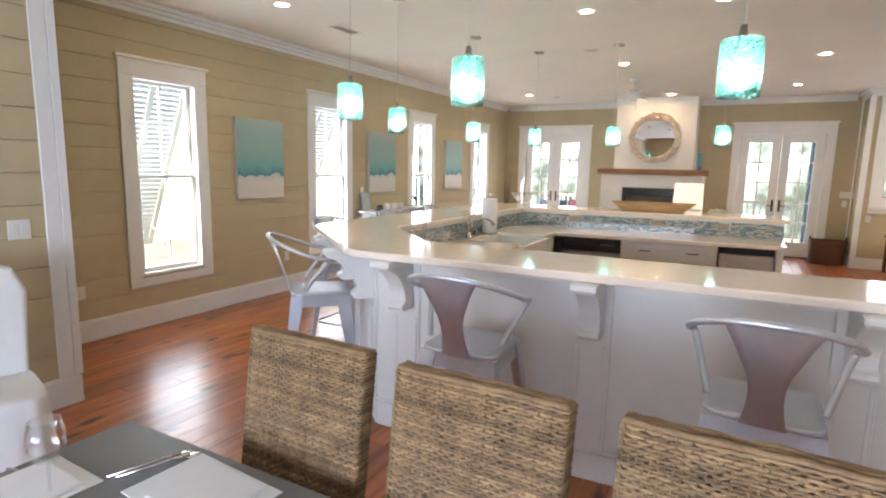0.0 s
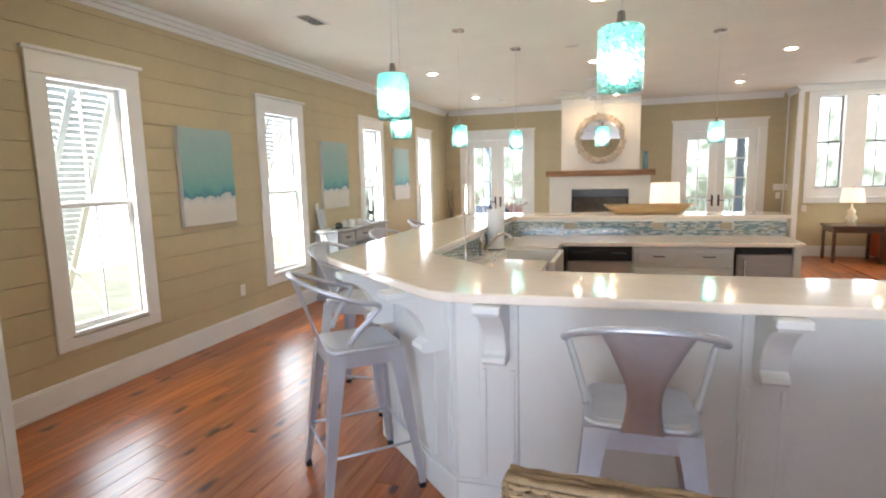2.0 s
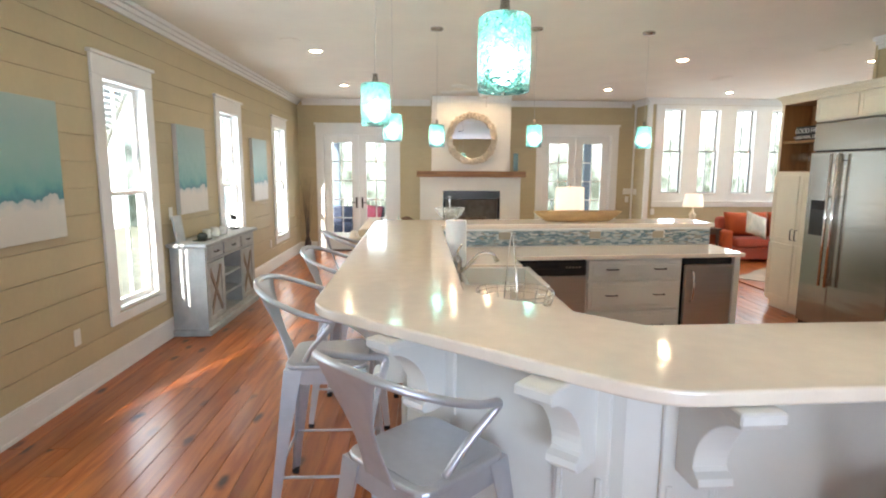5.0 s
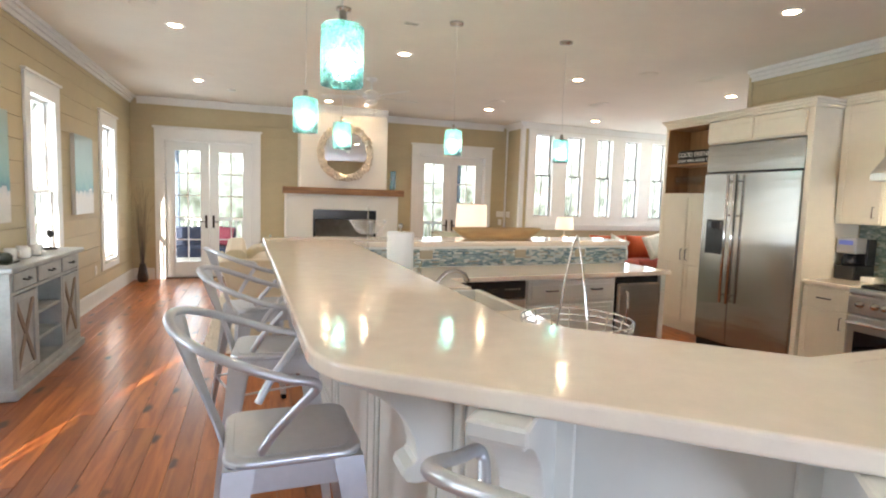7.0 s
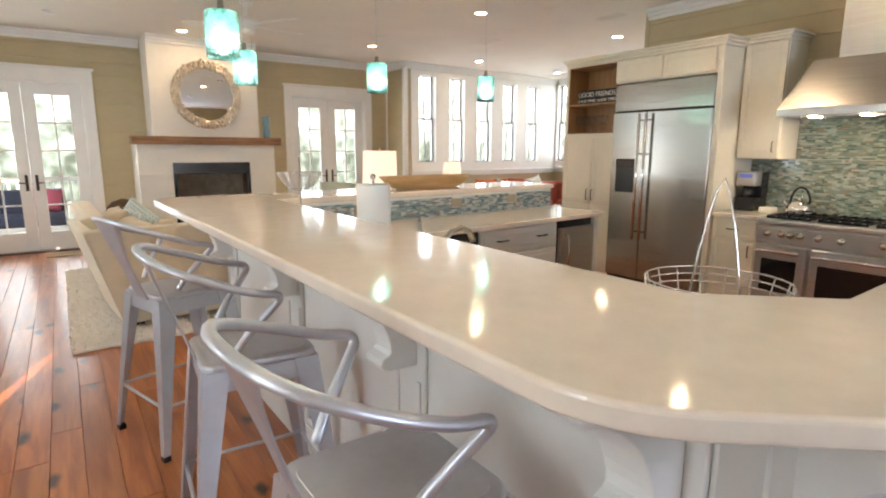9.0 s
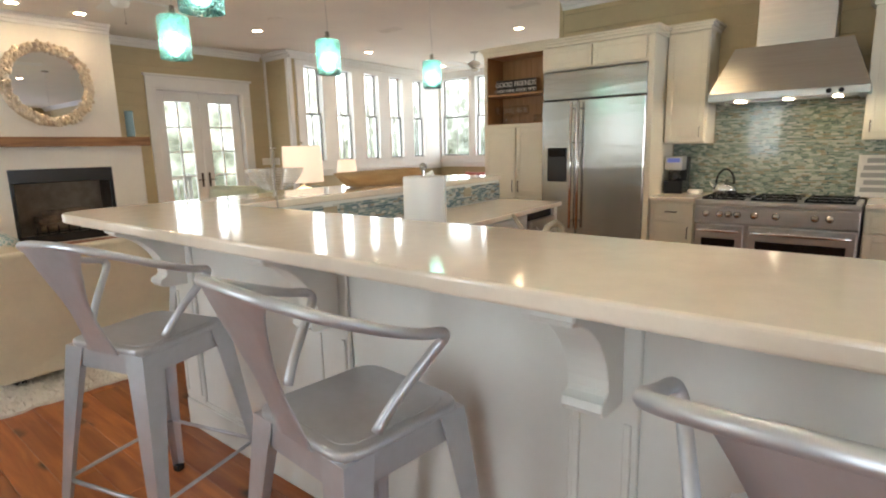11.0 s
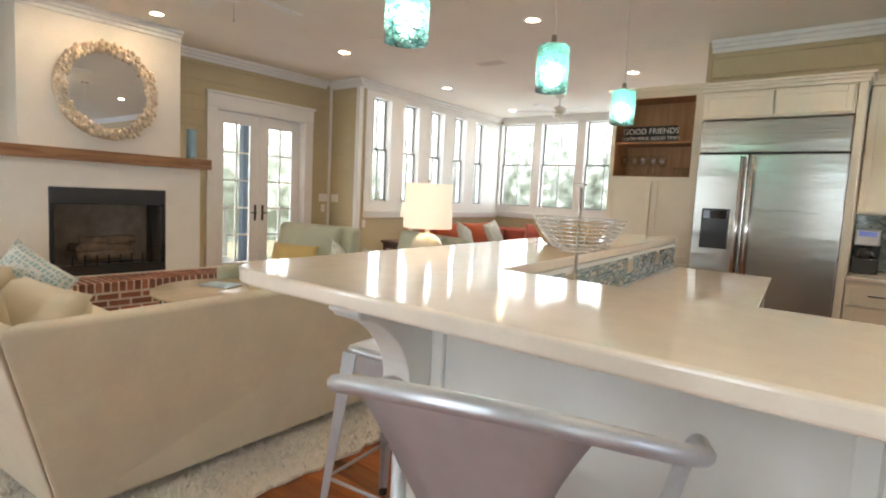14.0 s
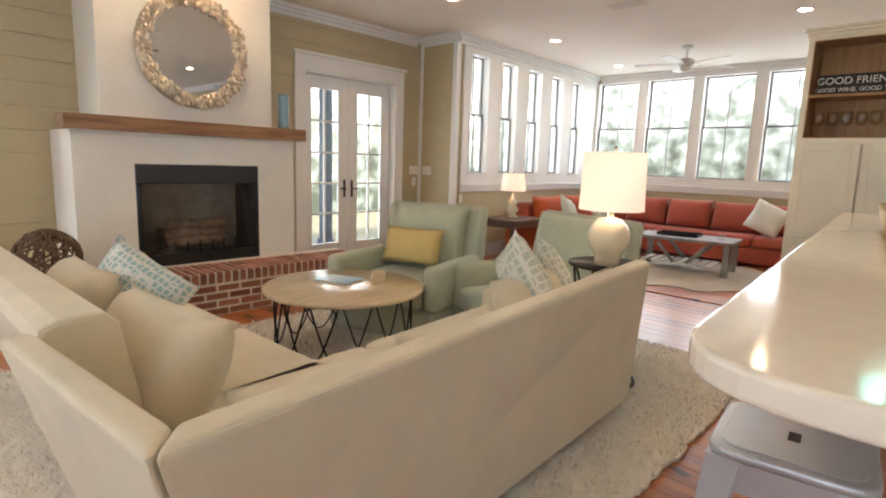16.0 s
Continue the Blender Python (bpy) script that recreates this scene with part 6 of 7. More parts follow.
solid("candle", g, mat("cream_wax", (0.68, 0.56, 0.36), 0.5), "short cream pillar candle on the coffee table", "candle", at=pose(-0.42, 9.42, 0.4785))

# lamp on an iron console behind the sofa end
e = thing("end_table", 0.18, 7.98, 0.028, 0, "small round iron end table beside the sofa", "end table")
g = G()
g.lathe([(0, 0.72), (0.23, 0.72), (0.235, 0.73), (0.23, 0.74), (0, 0.74)], 32)
part("tabletop", g, IRON, e)
g = G()
for k in range(8):
    a = 2 * math.pi * k / 8
    g.tube([((0.21 - 0.05 * math.sin(math.pi * q / 8)) * math.cos(a + q * 0.11), (0.21 - 0.05 * math.sin(math.pi * q / 8)) * math.sin(a + q * 0.11), 0.006 + 0.713 * q / 8) for q in range(9)], 0.008, 6)
g.tube([(0.21 * math.cos(2 * math.pi * q / 28), 0.21 * math.sin(2 * math.pi * q / 28), 0.01) for q in range(28)], 0.008, 6, closed=True)
part("wire_base", g, IRON, e)


def table_lamp(x, y, z, base, shade, label, r1):
    e = thing("table_lamp", x, y, z, 0, label, "table lamp")
    g = G()
    g.lathe(base, 32)
    part("base", g, mat("pearl_glazed_ceramic", (0.78, 0.68, 0.50), 0.15, coat=0.5), e, "pearly rounded ceramic base")
    g = G()
    zb, zt, rb, rt = shade
    g.lathe([(rb, zb), (rt, zt), (rt - 0.004, zt), (rb - 0.004, zb), (rb, zb)], 40)
    part("shade", g, SHADE, e, "lit cream fabric drum shade")
    g = G()
    g.cyl((0, 0, base[-1][1] - 0.01), (0, 0, zt + 0.02), 0.006, seg=8)
    for k in range(3):
        a = 2 * math.pi * k / 3
        g.cyl((0, 0, zt - 0.01), ((rt - 0.003) * math.cos(a), (rt - 0.003) * math.sin(a), zt - 0.01), 0.003, seg=5)
    g.ball((0, 0, zt + 0.025), 0.012)
    part("stem", g, NICKEL, e)
    g = G()
    g.ball((0, 0, (zb + zt) / 2), 0.035)
    part("bulb", g, BULB, e)
    return e


ball = [(0, 0), (0.075, 0), (0.075, 0.04)] + [(0.122 * math.sin(a), 0.165 - 0.122 * math.cos(a)) for a in [0.75 + (math.pi - 0.9) * k / 14 for k in range(15)]] + [(0.02, 0.31)]
table_lamp(0.11, 7.95, 0.769, ball, (0.325, 0.655, 0.185, 0.175), "lit table lamp with a pearly ball base and drum shade", 0.18)

g = G()
g.box(-0.34, -0.20, 0.001, 0.34, 0.20, 0.013, 0.004)
solid("door_mat", g, mat("tan_coir_mat", (0.36, 0.25, 0.14), 0.95, noise=0.25, scale=30, bump=0.5, bscale=200), "small tan woven mat inside the double doors", "door mat", at=pose(-2.62, 11.80, 0))

# rug under the seating
g = G()
rnd = random.Random(3)
pts = []
X0, X1, Y0, Y1 = -2.74, 1.06, 7.25, 10.45
for i in range(60):
    pts.append((X0 + (X1 - X0) * i / 60, Y0 + 0.05 * i / 60 + rnd.uniform(-0.018, 0.018)))
for i in range(50):
    pts.append((X1 + rnd.uniform(-0.018, 0.018) + 0.15 * i / 50, Y0 + 0.05 + (Y1 - Y0 - 0.05) * i / 50))
for i in range(60):
    pts.append((X1 + 0.15 - (X1 + 0.15 - X0) * i / 60, Y1 + rnd.uniform(-0.018, 0.018)))
for i in range(50):
    pts.append((X0 + rnd.uniform(-0.018, 0.018), Y1 - (Y1 - Y0) * i / 50))
g.prism(pts, 0.001, 0.018)
vs, fs = [], []
rnd = random.Random(8)
for k in range(64000):
    x, y = rnd.uniform(X0 - 0.01, X1 + 0.12), rnd.uniform(Y0, Y1)
    if y < Y0 + 0.013 * (x - X0) - 0.005 or -2.2 < x < 0.5 and 8.3 < y < 9.6 and rnd.random() < 0.5:
        continue
    a, h, w = rnd.uniform(0, 6.3), rnd.uniform(0.014, 0.036), 0.0065
    dx, dy = math.cos(a), math.sin(a)
    i = len(vs)
    vs += [(x - dy * w, y + dx * w, 0.012), (x + dy * w, y - dx * w, 0.012), (x + dx * h * 0.9, y + dy * h * 0.9, 0.012 + h)]
    fs.append((i, i + 1, i + 2))
rg = solid("rug", g, RUG, "thick ivory shag rug with ragged edges", "rug")
me = bpy.data.meshes.new("pile")
me.from_pydata(vs, [], fs)
me.materials.append(RUG)
tagged(piece("pile_layer", me, rg, Matrix()), kind="stuff")

# ---- sunroom ----
rs = thing("sectional_sofa", 6.05, 9.62, 0, 0, "brick-red chenille corner sofa under the sunroom windows", "sofa")
g = G()
g.box(-0.35, -1.75, 0.05, 0.45, 1.75, 0.28, 0.03, seg=2)
g.box(-2.2, 0.98, 0.05, -0.351, 1.75, 0.28, 0.03, seg=2)
part("seat_base", g, RED, rs)
g = G()
g.box(0.22, -1.75, 0.28, 0.46, 1.75, 0.78, 0.07, seg=4)
part("backrest", g, RED, rs)
g = G()
g.box(-2.2, 1.52, 0.28, 0.2, 1.76, 0.78, 0.07, seg=4)
part("backrest", g, RED, rs)
g = G()
g.box(-0.35, -1.97, 0.05, 0.45, -1.76, 0.58, 0.06, seg=4)
part("armrest", g, RED, rs)
g = G()
g.box(-2.42, 0.98, 0.05, -2.21, 1.76, 0.58, 0.06, seg=4)
part("armrest", g, ORANGE, rs)
for k in range(4):
    g = G()
    g.box(-0.38, -1.74 + k * 0.70, 0.281, 0.21, -1.06 + k * 0.70, 0.44, 0.05, seg=4)
    part("seat_cushion", g, RED, rs)
    g = G()
    g.pillow(0.70, 0.46, 0.26, pose(0.12, -1.40 + k * 0.70, 0.66, -12, 0, -90))
    part("back_cushion", g, RED, rs)
for k in range(2):
    g = G()
    g.box(-2.19 + k * 0.84, 0.95, 0.281, -1.36 + k * 0.84, 1.51, 0.44, 0.05, seg=4)
    part("seat_cushion", g, RED, rs)
    g = G()
    g.pillow(0.84, 0.46, 0.26, pose(-1.77 + k * 0.84, 1.40, 0.66, -12))
    part("back_cushion", g, ORANGE, rs)
cushion("white cotton cushion on the red sofa", LINENW, 5.80, 8.42, 0.70, 0.46, 0.46, 0.16, -22, 25, -75)
cushion("white printed cushion in the corner of the red sofa", PALM, 5.05, 10.62, 0.70, 0.50, 0.48, 0.16, -22, -10, 10)
cushion("pale printed cushion on the red sofa", PALM, 4.25, 10.65, 0.68, 0.44, 0.44, 0.16, -26, 20, 5)
e = thing("sunroom_coffee_table", 4.7, 9.1, 0.012, 6, "grey wooden coffee table with a slatted lower shelf", "coffee table")
g = G()
g.box(-0.33, -0.62, 0.41, 0.33, 0.62, 0.45, 0.006)
part("tabletop", g, GREYW, e)
for x in (-0.27, 0.27):
    for y in (-0.55, 0.55):
        g = G()
        g.box(x - 0.035, y - 0.035, 0.001, x + 0.035, y + 0.035, 0.409, 0.004)
        part("leg", g, GREYW, e)
    for s in (-1, 1):
        g = G()
        g.box(-0.018, -0.018, 0, 0.018, 0.018, 0.33, m=Matrix.Translation((x, s * 0.08, 0.12)) @ pose(0, 0, 0, -s * 42))
        part("brace", g, GREYW, e)
for k in range(9):
    g = G()
    g.box(-0.24, -0.5 + k * 0.118, 0.10, 0.24, -0.43 + k * 0.118, 0.12, 0.003)
    part("shelf_slat", g, TRIM, e, "white slat")
g = G()
g.box(-0.16, -0.26, 0, 0.16, 0.26, 0.012, 0.004)
g.box(-0.16, -0.26, 0.012, -0.148, 0.26, 0.04, 0.004)
g.box(0.148, -0.26, 0.012, 0.16, 0.26, 0.04, 0.004)
g.box(-0.148, -0.26, 0.012, 0.148, -0.248, 0.04, 0.004)
g.box(-0.148, 0.248, 0.012, 0.148, 0.26, 0.04, 0.004)
solid("tray", g, BLACK, "black lacquer serving tray on the grey coffee table", "tray", at=pose(4.7, 9.2, 0.463, 0, 0, 6))
g = G()
g.lathe([(0, 0), (0.045, 0), (0.05, 0.075), (0.046, 0.075), (0.041, 0.008), (0, 0.008)], 18)
solid("candle_glass", g, GLASS, "small clear glass candle holder on the coffee table", "candle holder", at=pose(4.72, 8.67, 0.463))
g = G()
rnd = random.Random(5)
g.prism([(4.5 + 1.25 * (1 + 0.1 * math.sin(5 * a) + 0.06 * math.sin(9 * a)) * math.cos(a), 9.0 + 1.05 * (1 + 0.1 * math.sin(4 * a + 1)) * math.sin(a)) for a in [2 * math.pi * k / 64 for k in range(64)]], 0.001, 0.011)
solid("hide_rug", g, HIDE, "pale cream and tan hide rug in the sunroom", "rug")
e = thing("side_table", 3.25, 10.95, 0, 0, "dark wooden side table with square legs", "side table")
g = G()
g.box(-0.38, -0.30, 0.58, 0.38, 0.30, 0.615, 0.006)
part("tabletop", g, DARKW, e)
g = G()
g.box(-0.35, -0.27, 0.50, 0.35, 0.27, 0.579)
part("apron", g, DARKW, e)
for x in (-0.33, 0.33):
    for y in (-0.25, 0.25):
        g = G()
        g.box(x - 0.022, y - 0.022, 0.001, x + 0.022, y + 0.022, 0.499, 0.003)
        part("leg", g, DARKW, e)
zig = [(0, 0), (0.09, 0), (0.05, 0.06), (0.095, 0.11), (0.045, 0.18), (0.07, 0.23), (0.02, 0.27), (0.015, 0.34)]
table_lamp(3.22, 10.95, 0.616, zig, (0.37, 0.60, 0.175, 0.145), "lit small lamp with a curvy base and cream shade", 0.15)

# lidded wicker basket by the double doors
e = thing("wicker_basket", 2.18, 11.70, 0, 0, "brown woven wicker floor basket with two handles", "basket")
g = G()
for k in range(17):
    f = k / 16
    pts = []
    for q in range(44):
        a = 2 * math.pi * q / 44
        rx = 0.23 + 0.03 * f + (0.006 if (q + k) % 2 else -0.006)
        ca, sa = math.cos(a), math.sin(a)
        pts.append((math.copysign(abs(ca) ** 0.5, ca) * rx * 1.05, math.copysign(abs(sa) ** 0.5, sa) * rx * 0.8, 0.015 + f * 0.40))
    g.tube(pts, 0.013, 5, closed=True)
part("weave", g, mat("brown_wicker", (0.16, 0.065, 0.03), 0.6, color2=(0.07, 0.03, 0.014), scale=20), e)
for s in (-1, 1):
    g = G()
    g.tube([(s * 0.26, -0.07, 0.40), (s * 0.27, -0.05, 0.48), (s * 0.27, 0.05, 0.48), (s * 0.26, 0.07, 0.40)], 0.011, 6)
    part("handle", g, MATS["brown_wicker"], e)

# ---- bar stools ----
def stool(back, label, group):
    e = thing("bar_stool", 0, 0, 0, 0, label, "bar stool", group)
    g = G()
    sq = []
    for cx, cy, a0 in ((0.12, 0.12, 0), (-0.12, 0.12, 90), (-0.12, -0.12, 180), (0.12, -0.12, 270)):
        for k in range(5):
            a = radians(a0 + k * 22.5)
            sq.append((cx + 0.055 * math.cos(a), cy + 0.055 * math.sin(a)))
    g.prism(sq, 0.738, 0.762, 0.009, seg=3)
    g.prism([(x * 0.86, y * 0.86) for x, y in sq], 0.7615, 0.765, 0.002, seg=1)
    st = part("seat", g, GALV, e)
    g = G()
    if not back:
        # the seat is uncut: a black plate paints the slot's shaded opening
        g.box(-0.028, -0.014, 0.7652, 0.028, 0.014, 0.7662)
        part("hand_slot", g, BLACK, st, "thin black plate for the shaded opening of the slot")
    for s in ((1, 0), (-1, 0), (0, 1), (0, -1)):
        g = G()
        if s[0]:
            g.box(s[0] * 0.168 - 0.002, -0.14, 0.672, s[0] * 0.168 + 0.002, 0.14, 0.738)
        else:
            g.box(-0.14, s[1] * 0.168 - 0.002, 0.672, 0.14, s[1] * 0.168 + 0.002, 0.738)
        part("apron", g, GALV, e)
    for sx in (-1, 1):
        for sy in (-1, 1):
            b = bmesh.new()
            rings = []
            for z, o, w in ((0.742, 0.174, 0.078), (0.67, 0.181, 0.072), (0.35, 0.212, 0.048), (0.03, 0.243, 0.030)):
                sec = [(o, o), (o - w, o), (o - w, o - 0.004), (o - 0.012, o - 0.012), (o - 0.004, o - w), (o, o - w)]
                rings.append([b.verts.new((sx * x, sy * y, z)) for x, y in sec])
            for a, c in zip(rings, rings[1:]):
                for k in range(6):
                    b.faces.new((a[k], a[(k + 1) % 6], c[(k + 1) % 6], c[k]))
            b.faces.new(rings[0]), b.faces.new(rings[-1][::-1])
            bmesh.ops.recalc_face_normals(b, faces=b.faces[:])
            g = G()
            g._merge(b)
            lg = part("leg", g, GALV, e)
            g = G()
            g.box(sx * 0.244, sy * 0.244, 0.001, sx * 0.212, sy * 0.212, 0.03, 0.003)
            part("rubber_foot", g, BLACK, lg, "black rubber foot")
    o = 0.212
    for a, b_ in (((-o, -o), (o, -o)), ((o, -o), (o, o)), ((o, o), (-o, o)), ((-o, o), (-o, -o))):
        g = G()
        g.tube([(a[0], a[1], 0.25), (b_[0], b_[1], 0.25)], 0.007, 6)
        part("footrest_bar", g, GALV, e)
    if back:
        half = [(0.168, -0.085, 0.752), (0.19, -0.045, 0.83), (0.222, 0.02, 0.925), (0.236, 0.043, 0.958), (0.244, 0.03, 0.978), (0.246, -0.03, 0.985), (0.238, -0.12, 0.998), (0.205, -0.215, 1.018), (0.14, -0.275, 1.034), (0.06, -0.30, 1.042)]
        pts = half + [(0, -0.304, 1.043)] + [(-x, y, z) for x, y, z in half[::-1]]
        # the rail climbs towards the back; a finer curve through its bends
        P = [Vector((x, y, z + 0.012 + 0.066 * max(0.0, -y) / 0.304)) for x, y, z in pts]
        fine = []
        for i in range(len(P) - 1):
            p0, p1, p2, p3 = P[max(i - 1, 0)], P[i], P[i + 1], P[min(i + 2, len(P) - 1)]
            for k in range(4):
                t = k / 4
                fine.append(0.5 * ((2 * p1) + (p2 - p0) * t + (2 * p0 - 5 * p1 + 4 * p2 - p3) * t * t + (3 * p1 - p0 - 3 * p2 + p3) * t ** 3))
        fine.append(P[-1])
        g = G()
        g.tube(fine, 0.0125, 10)
        part("back_rail", g, GALV, e, "bent tubular steel arm and back rail")
        b = bmesh.new()
        rows = []
        for k in range(13):
            f = k / 12
            z = 0.735 + f * 0.372
            y = -0.172 - 0.128 * f ** 1.1
            w = 0.066 - 0.028 * math.sin(min(f * 1.4, 1) * math.pi) * 0.6 + 0.062 * max(0, (f - 0.40) / 0.60) ** 2.0
            row = []
            for q in range(7):
                u = q / 6 * 2 - 1
                yy = y + (0.032 * (u * w / 0.17) ** 2 if f > 0.4 else 0.0) * f
                row.append((u * w, yy, z - 0.006 * u * u * f))
            rows.append(row)
        th = 0.0025
        va = [[b.verts.new((x, y - th, z)) for x, y, z in r] for r in rows]
        vb = [[b.verts.new((x, y + th, z)) for x, y, z in r] for r in rows]
        for i in range(12):
            for q in range(6):
                b.faces.new((va[i][q], va[i][q + 1], va[i + 1][q + 1], va[i + 1][q])).smooth = True
                b.faces.new((vb[i][q], vb[i + 1][q], vb[i + 1][q + 1], vb[i][q + 1])).smooth = True
            for q in (0, 6):
                b.faces.new((va[i][q], va[i + 1][q], vb[i + 1][q], vb[i][q]))
        bmesh.ops.recalc_face_normals(b, faces=b.faces[:])
        part("back_splat", G()._merge(b, None, True), GALV, e, "flared sheet steel back splat")
    return e


def widen(e, k):
    for ob in e.children_recursive:
        ob.data.transform(Matrix.Diagonal((k, k, 1, 1)))


s0 = stool(True, "brushed steel bar stool with low rounded back at the bar", "bar stools")
widen(s0, 1.06)
s0.matrix_world = pose(-2.18, 3.67, 0, 0, 0, -89)
for x, y, rz in ((-2.19, 4.655, -94), (-2.25, 5.70, -73), (-1.73, 2.74, -47), (-0.37, 2.26, 1.5), (0.83, 2.19, -3)):
    copy_thing(s0, pose(x, y, 0, 0, 0, rz))
b0 = stool(False, "backless brushed steel stool with a slotted seat", "bar stools")
widen(b0, 0.86)
b0.matrix_world = pose(-1.52, 6.67, 0, 0, 0, 7)

# ---- pendant lamps ----
def aqua_mat():
    m = bpy.data.materials.new("bubbled_aqua_glass")
    m.use_nodes = True
    N, L = m.node_tree.nodes, m.node_tree.links
    N.remove(N["Principled BSDF"])
    tr, tl, gl = N.new("ShaderNodeBsdfTransparent"), N.new("ShaderNodeBsdfTranslucent"), N.new("ShaderNodeBsdfGlossy")
    vo, rp, bp = N.new("ShaderNodeTexVoronoi"), N.new("ShaderNodeValToRGB"), N.new("ShaderNodeBump")
    tc = N.new("ShaderNodeTexCoord")
    vo.inputs["Scale"].default_value = 95
    L.new(tc.outputs["Object"], vo.inputs[0])
    rp.color_ramp.elements[0].color, rp.color_ramp.elements[1].color = (0.56, 0.88, 0.87, 1), (0.10, 0.50, 0.51, 1)
    rp.color_ramp.elements[0].position, rp.color_ramp.elements[1].position = 0.05, 0.75
    L.new(vo.outputs["Distance"], rp.inputs[0])
    tr.inputs[0].default_value = (0.60, 0.91, 0.92, 1)
    L.new(rp.outputs[0], tl.inputs[0])
    bp.inputs["Strength"].default_value, bp.inputs["Distance"].default_value = 0.8, 0.01
    L.new(vo.outputs["Distance"], bp.inputs["Height"])
    gl.inputs["Roughness"].default_value = 0.08
    L.new(bp.outputs[0], gl.inputs["Normal"]), L.new(bp.outputs[0], tl.inputs["Normal"])
    m1, m2, fr = N.new("ShaderNodeMixShader"), N.new("ShaderNodeMixShader"), N.new("ShaderNodeFresnel")
    m1.inputs[0].default_value = 0.38
    L.new(tr.outputs[0], m1.inputs[1]), L.new(tl.outputs[0], m1.inputs[2])
    L.new(bp.outputs[0], fr.inputs["Normal"]), L.new(fr.outputs[0], m2.inputs[0]), L.new(m1.outputs[0], m2.inputs[1]), L.new(gl.outputs[0], m2.inputs[2])
    L.new(m2.outputs[0], N["Material Output"].inputs[0])
    return m


AQUA = aqua_mat()


def pendant():
    e = thing("pendant_lamp", 0, 0, CZ, 0, "lit aqua bubbled-glass cylinder pendant on a thin cord", "pendant lamp", "pendants over the bar")
    g = G()
    g.lathe([(0, -0.001), (0.062, -0.001), (0.06, -0.018), (0.02, -0.026), (0, -0.026)], 24)
    part("canopy", g, NICKEL, e, "round brushed nickel ceiling plate")
    g = G()
    g.tube([(0, 0, -0.026), (0.004, 0.002, -0.3), (-0.006, 0.004, -0.6), (0.004, -0.003, -0.82), (0, 0, -0.90)], 0.0022, 6)
    part("cord", g, mat("clear_cord", (0.6, 0.58, 0.52), 0.3), e)
    g = G()
    g.lathe([(0, -0.86), (0.012, -0.862), (0.016, -0.90), (0.03, -0.905), (0.03, -0.955), (0, -0.955)], 16)
    part("socket", g, NICKEL, e)
    g = G()
    R, t = 0.076, -0.912
    prof = [(0.028, t), (R - 0.01, t), (R, t - 0.008), (R + 0.001, t - 0.1), (R, t - 0.212), (R - 0.006, t - 0.214), (R - 0.005, t - 0.1), (R - 0.006, t - 0.012), (0.028, t - 0.006)]
    g.lathe(prof, 36)
    part("glass_shade", g, AQUA, e, "bubbled aqua glass cylinder")
    g = G()
    g.ball((0, 0, -1.05), 0.044, 0.044, 0.056)
    part("bulb", g, BULB, e)
    return e


p0 = pendant()
PEND = ((0.646, 2.389), (-0.458, 2.314), (-1.50, 2.783), (-1.985, 4.06), (-1.985, 5.61), (-1.605, 6.62), (-0.645, 6.57), (0.49, 6.66))
p0.matrix_world = pose(*PEND[0], CZ)
for x, y in PEND[1:]:
    copy_thing(p0, pose(x, y, CZ, 0, 0, 40 * x))

# ---- ceiling fittings ----
def can():
    e = thing("recessed_light", 0, 0, CZ, 0, "round recessed ceiling light with a white rim", "ceiling light", "recessed lights")
    g = G()
    g.lathe([(0.058, -0.001), (0.085, -0.001), (0.083, -0.006), (0.06, -0.008), (0.058, -0.001)], 28)
    part("rim", g, PLASTIC, e)
    g = G()
    g.lathe([(0, -0.0015), (0.0575, -0.0015), (0.0575, -0.004), (0, -0.004)], 24)
    part("lens", g, CAN, e, "glowing lens")
    return e


c0 = can()
CANS = ((-0.65, 5.10), (0.45, 5.18), (1.60, 5.25), (-2.98, 7.71), (-0.80, 7.74), (1.45, 7.95), (3.80, 7.87), (-3.02, 10.28), (-0.54, 11.03), (-1.18, 11.0), (1.37, 10.46), (3.57, 10.65), (5.72, 10.80), (-3.05, 3.80), (5.8, 8.0))
c0.matrix_world = pose(*CANS[0], CZ)
for x, y in CANS[1:]:
    copy_thing(c0, pose(x, y, CZ))


def vent(x, y, w, d, rz):
    e = thing("ceiling_vent", x, y, CZ, rz, "slatted metal air vent in the ceiling", "vent", "ceiling vents")
    g = G()
    g.box(-w / 2, -d / 2, -0.008, w / 2, -d / 2 + 0.02, -0.001)
    g.box(-w / 2, d / 2 - 0.02, -0.008, w / 2, d / 2, -0.001)
    g.box(-w / 2, -d / 2 + 0.02, -0.008, -w / 2 + 0.02, d / 2 - 0.02, -0.001)
    g.box(w / 2 - 0.02, -d / 2 + 0.02, -0.008, w / 2, d / 2 - 0.02, -0.001)
    part("frame", g, CEIL, e)
    g = G()
    g.box(-w / 2 + 0.02, -d / 2 + 0.02, -0.003, w / 2 - 0.02, d / 2 - 0.02, -0.001)
    part("backing", g, mat("dark_duct", (0.07, 0.065, 0.06), 0.8), e)
    n = int((d - 0.04) / 0.022)
    for k in range(n):
        g = G()
        g.box(-w / 2 + 0.02, -0.008, -0.001, w / 2 - 0.02, 0.008, 0.001, m=Matrix.Translation((0, -d / 2 + 0.033 + k * 0.022, -0.0075)) @ pose(0, 0, 0, 35))
        part("slat", g, CEIL, e)


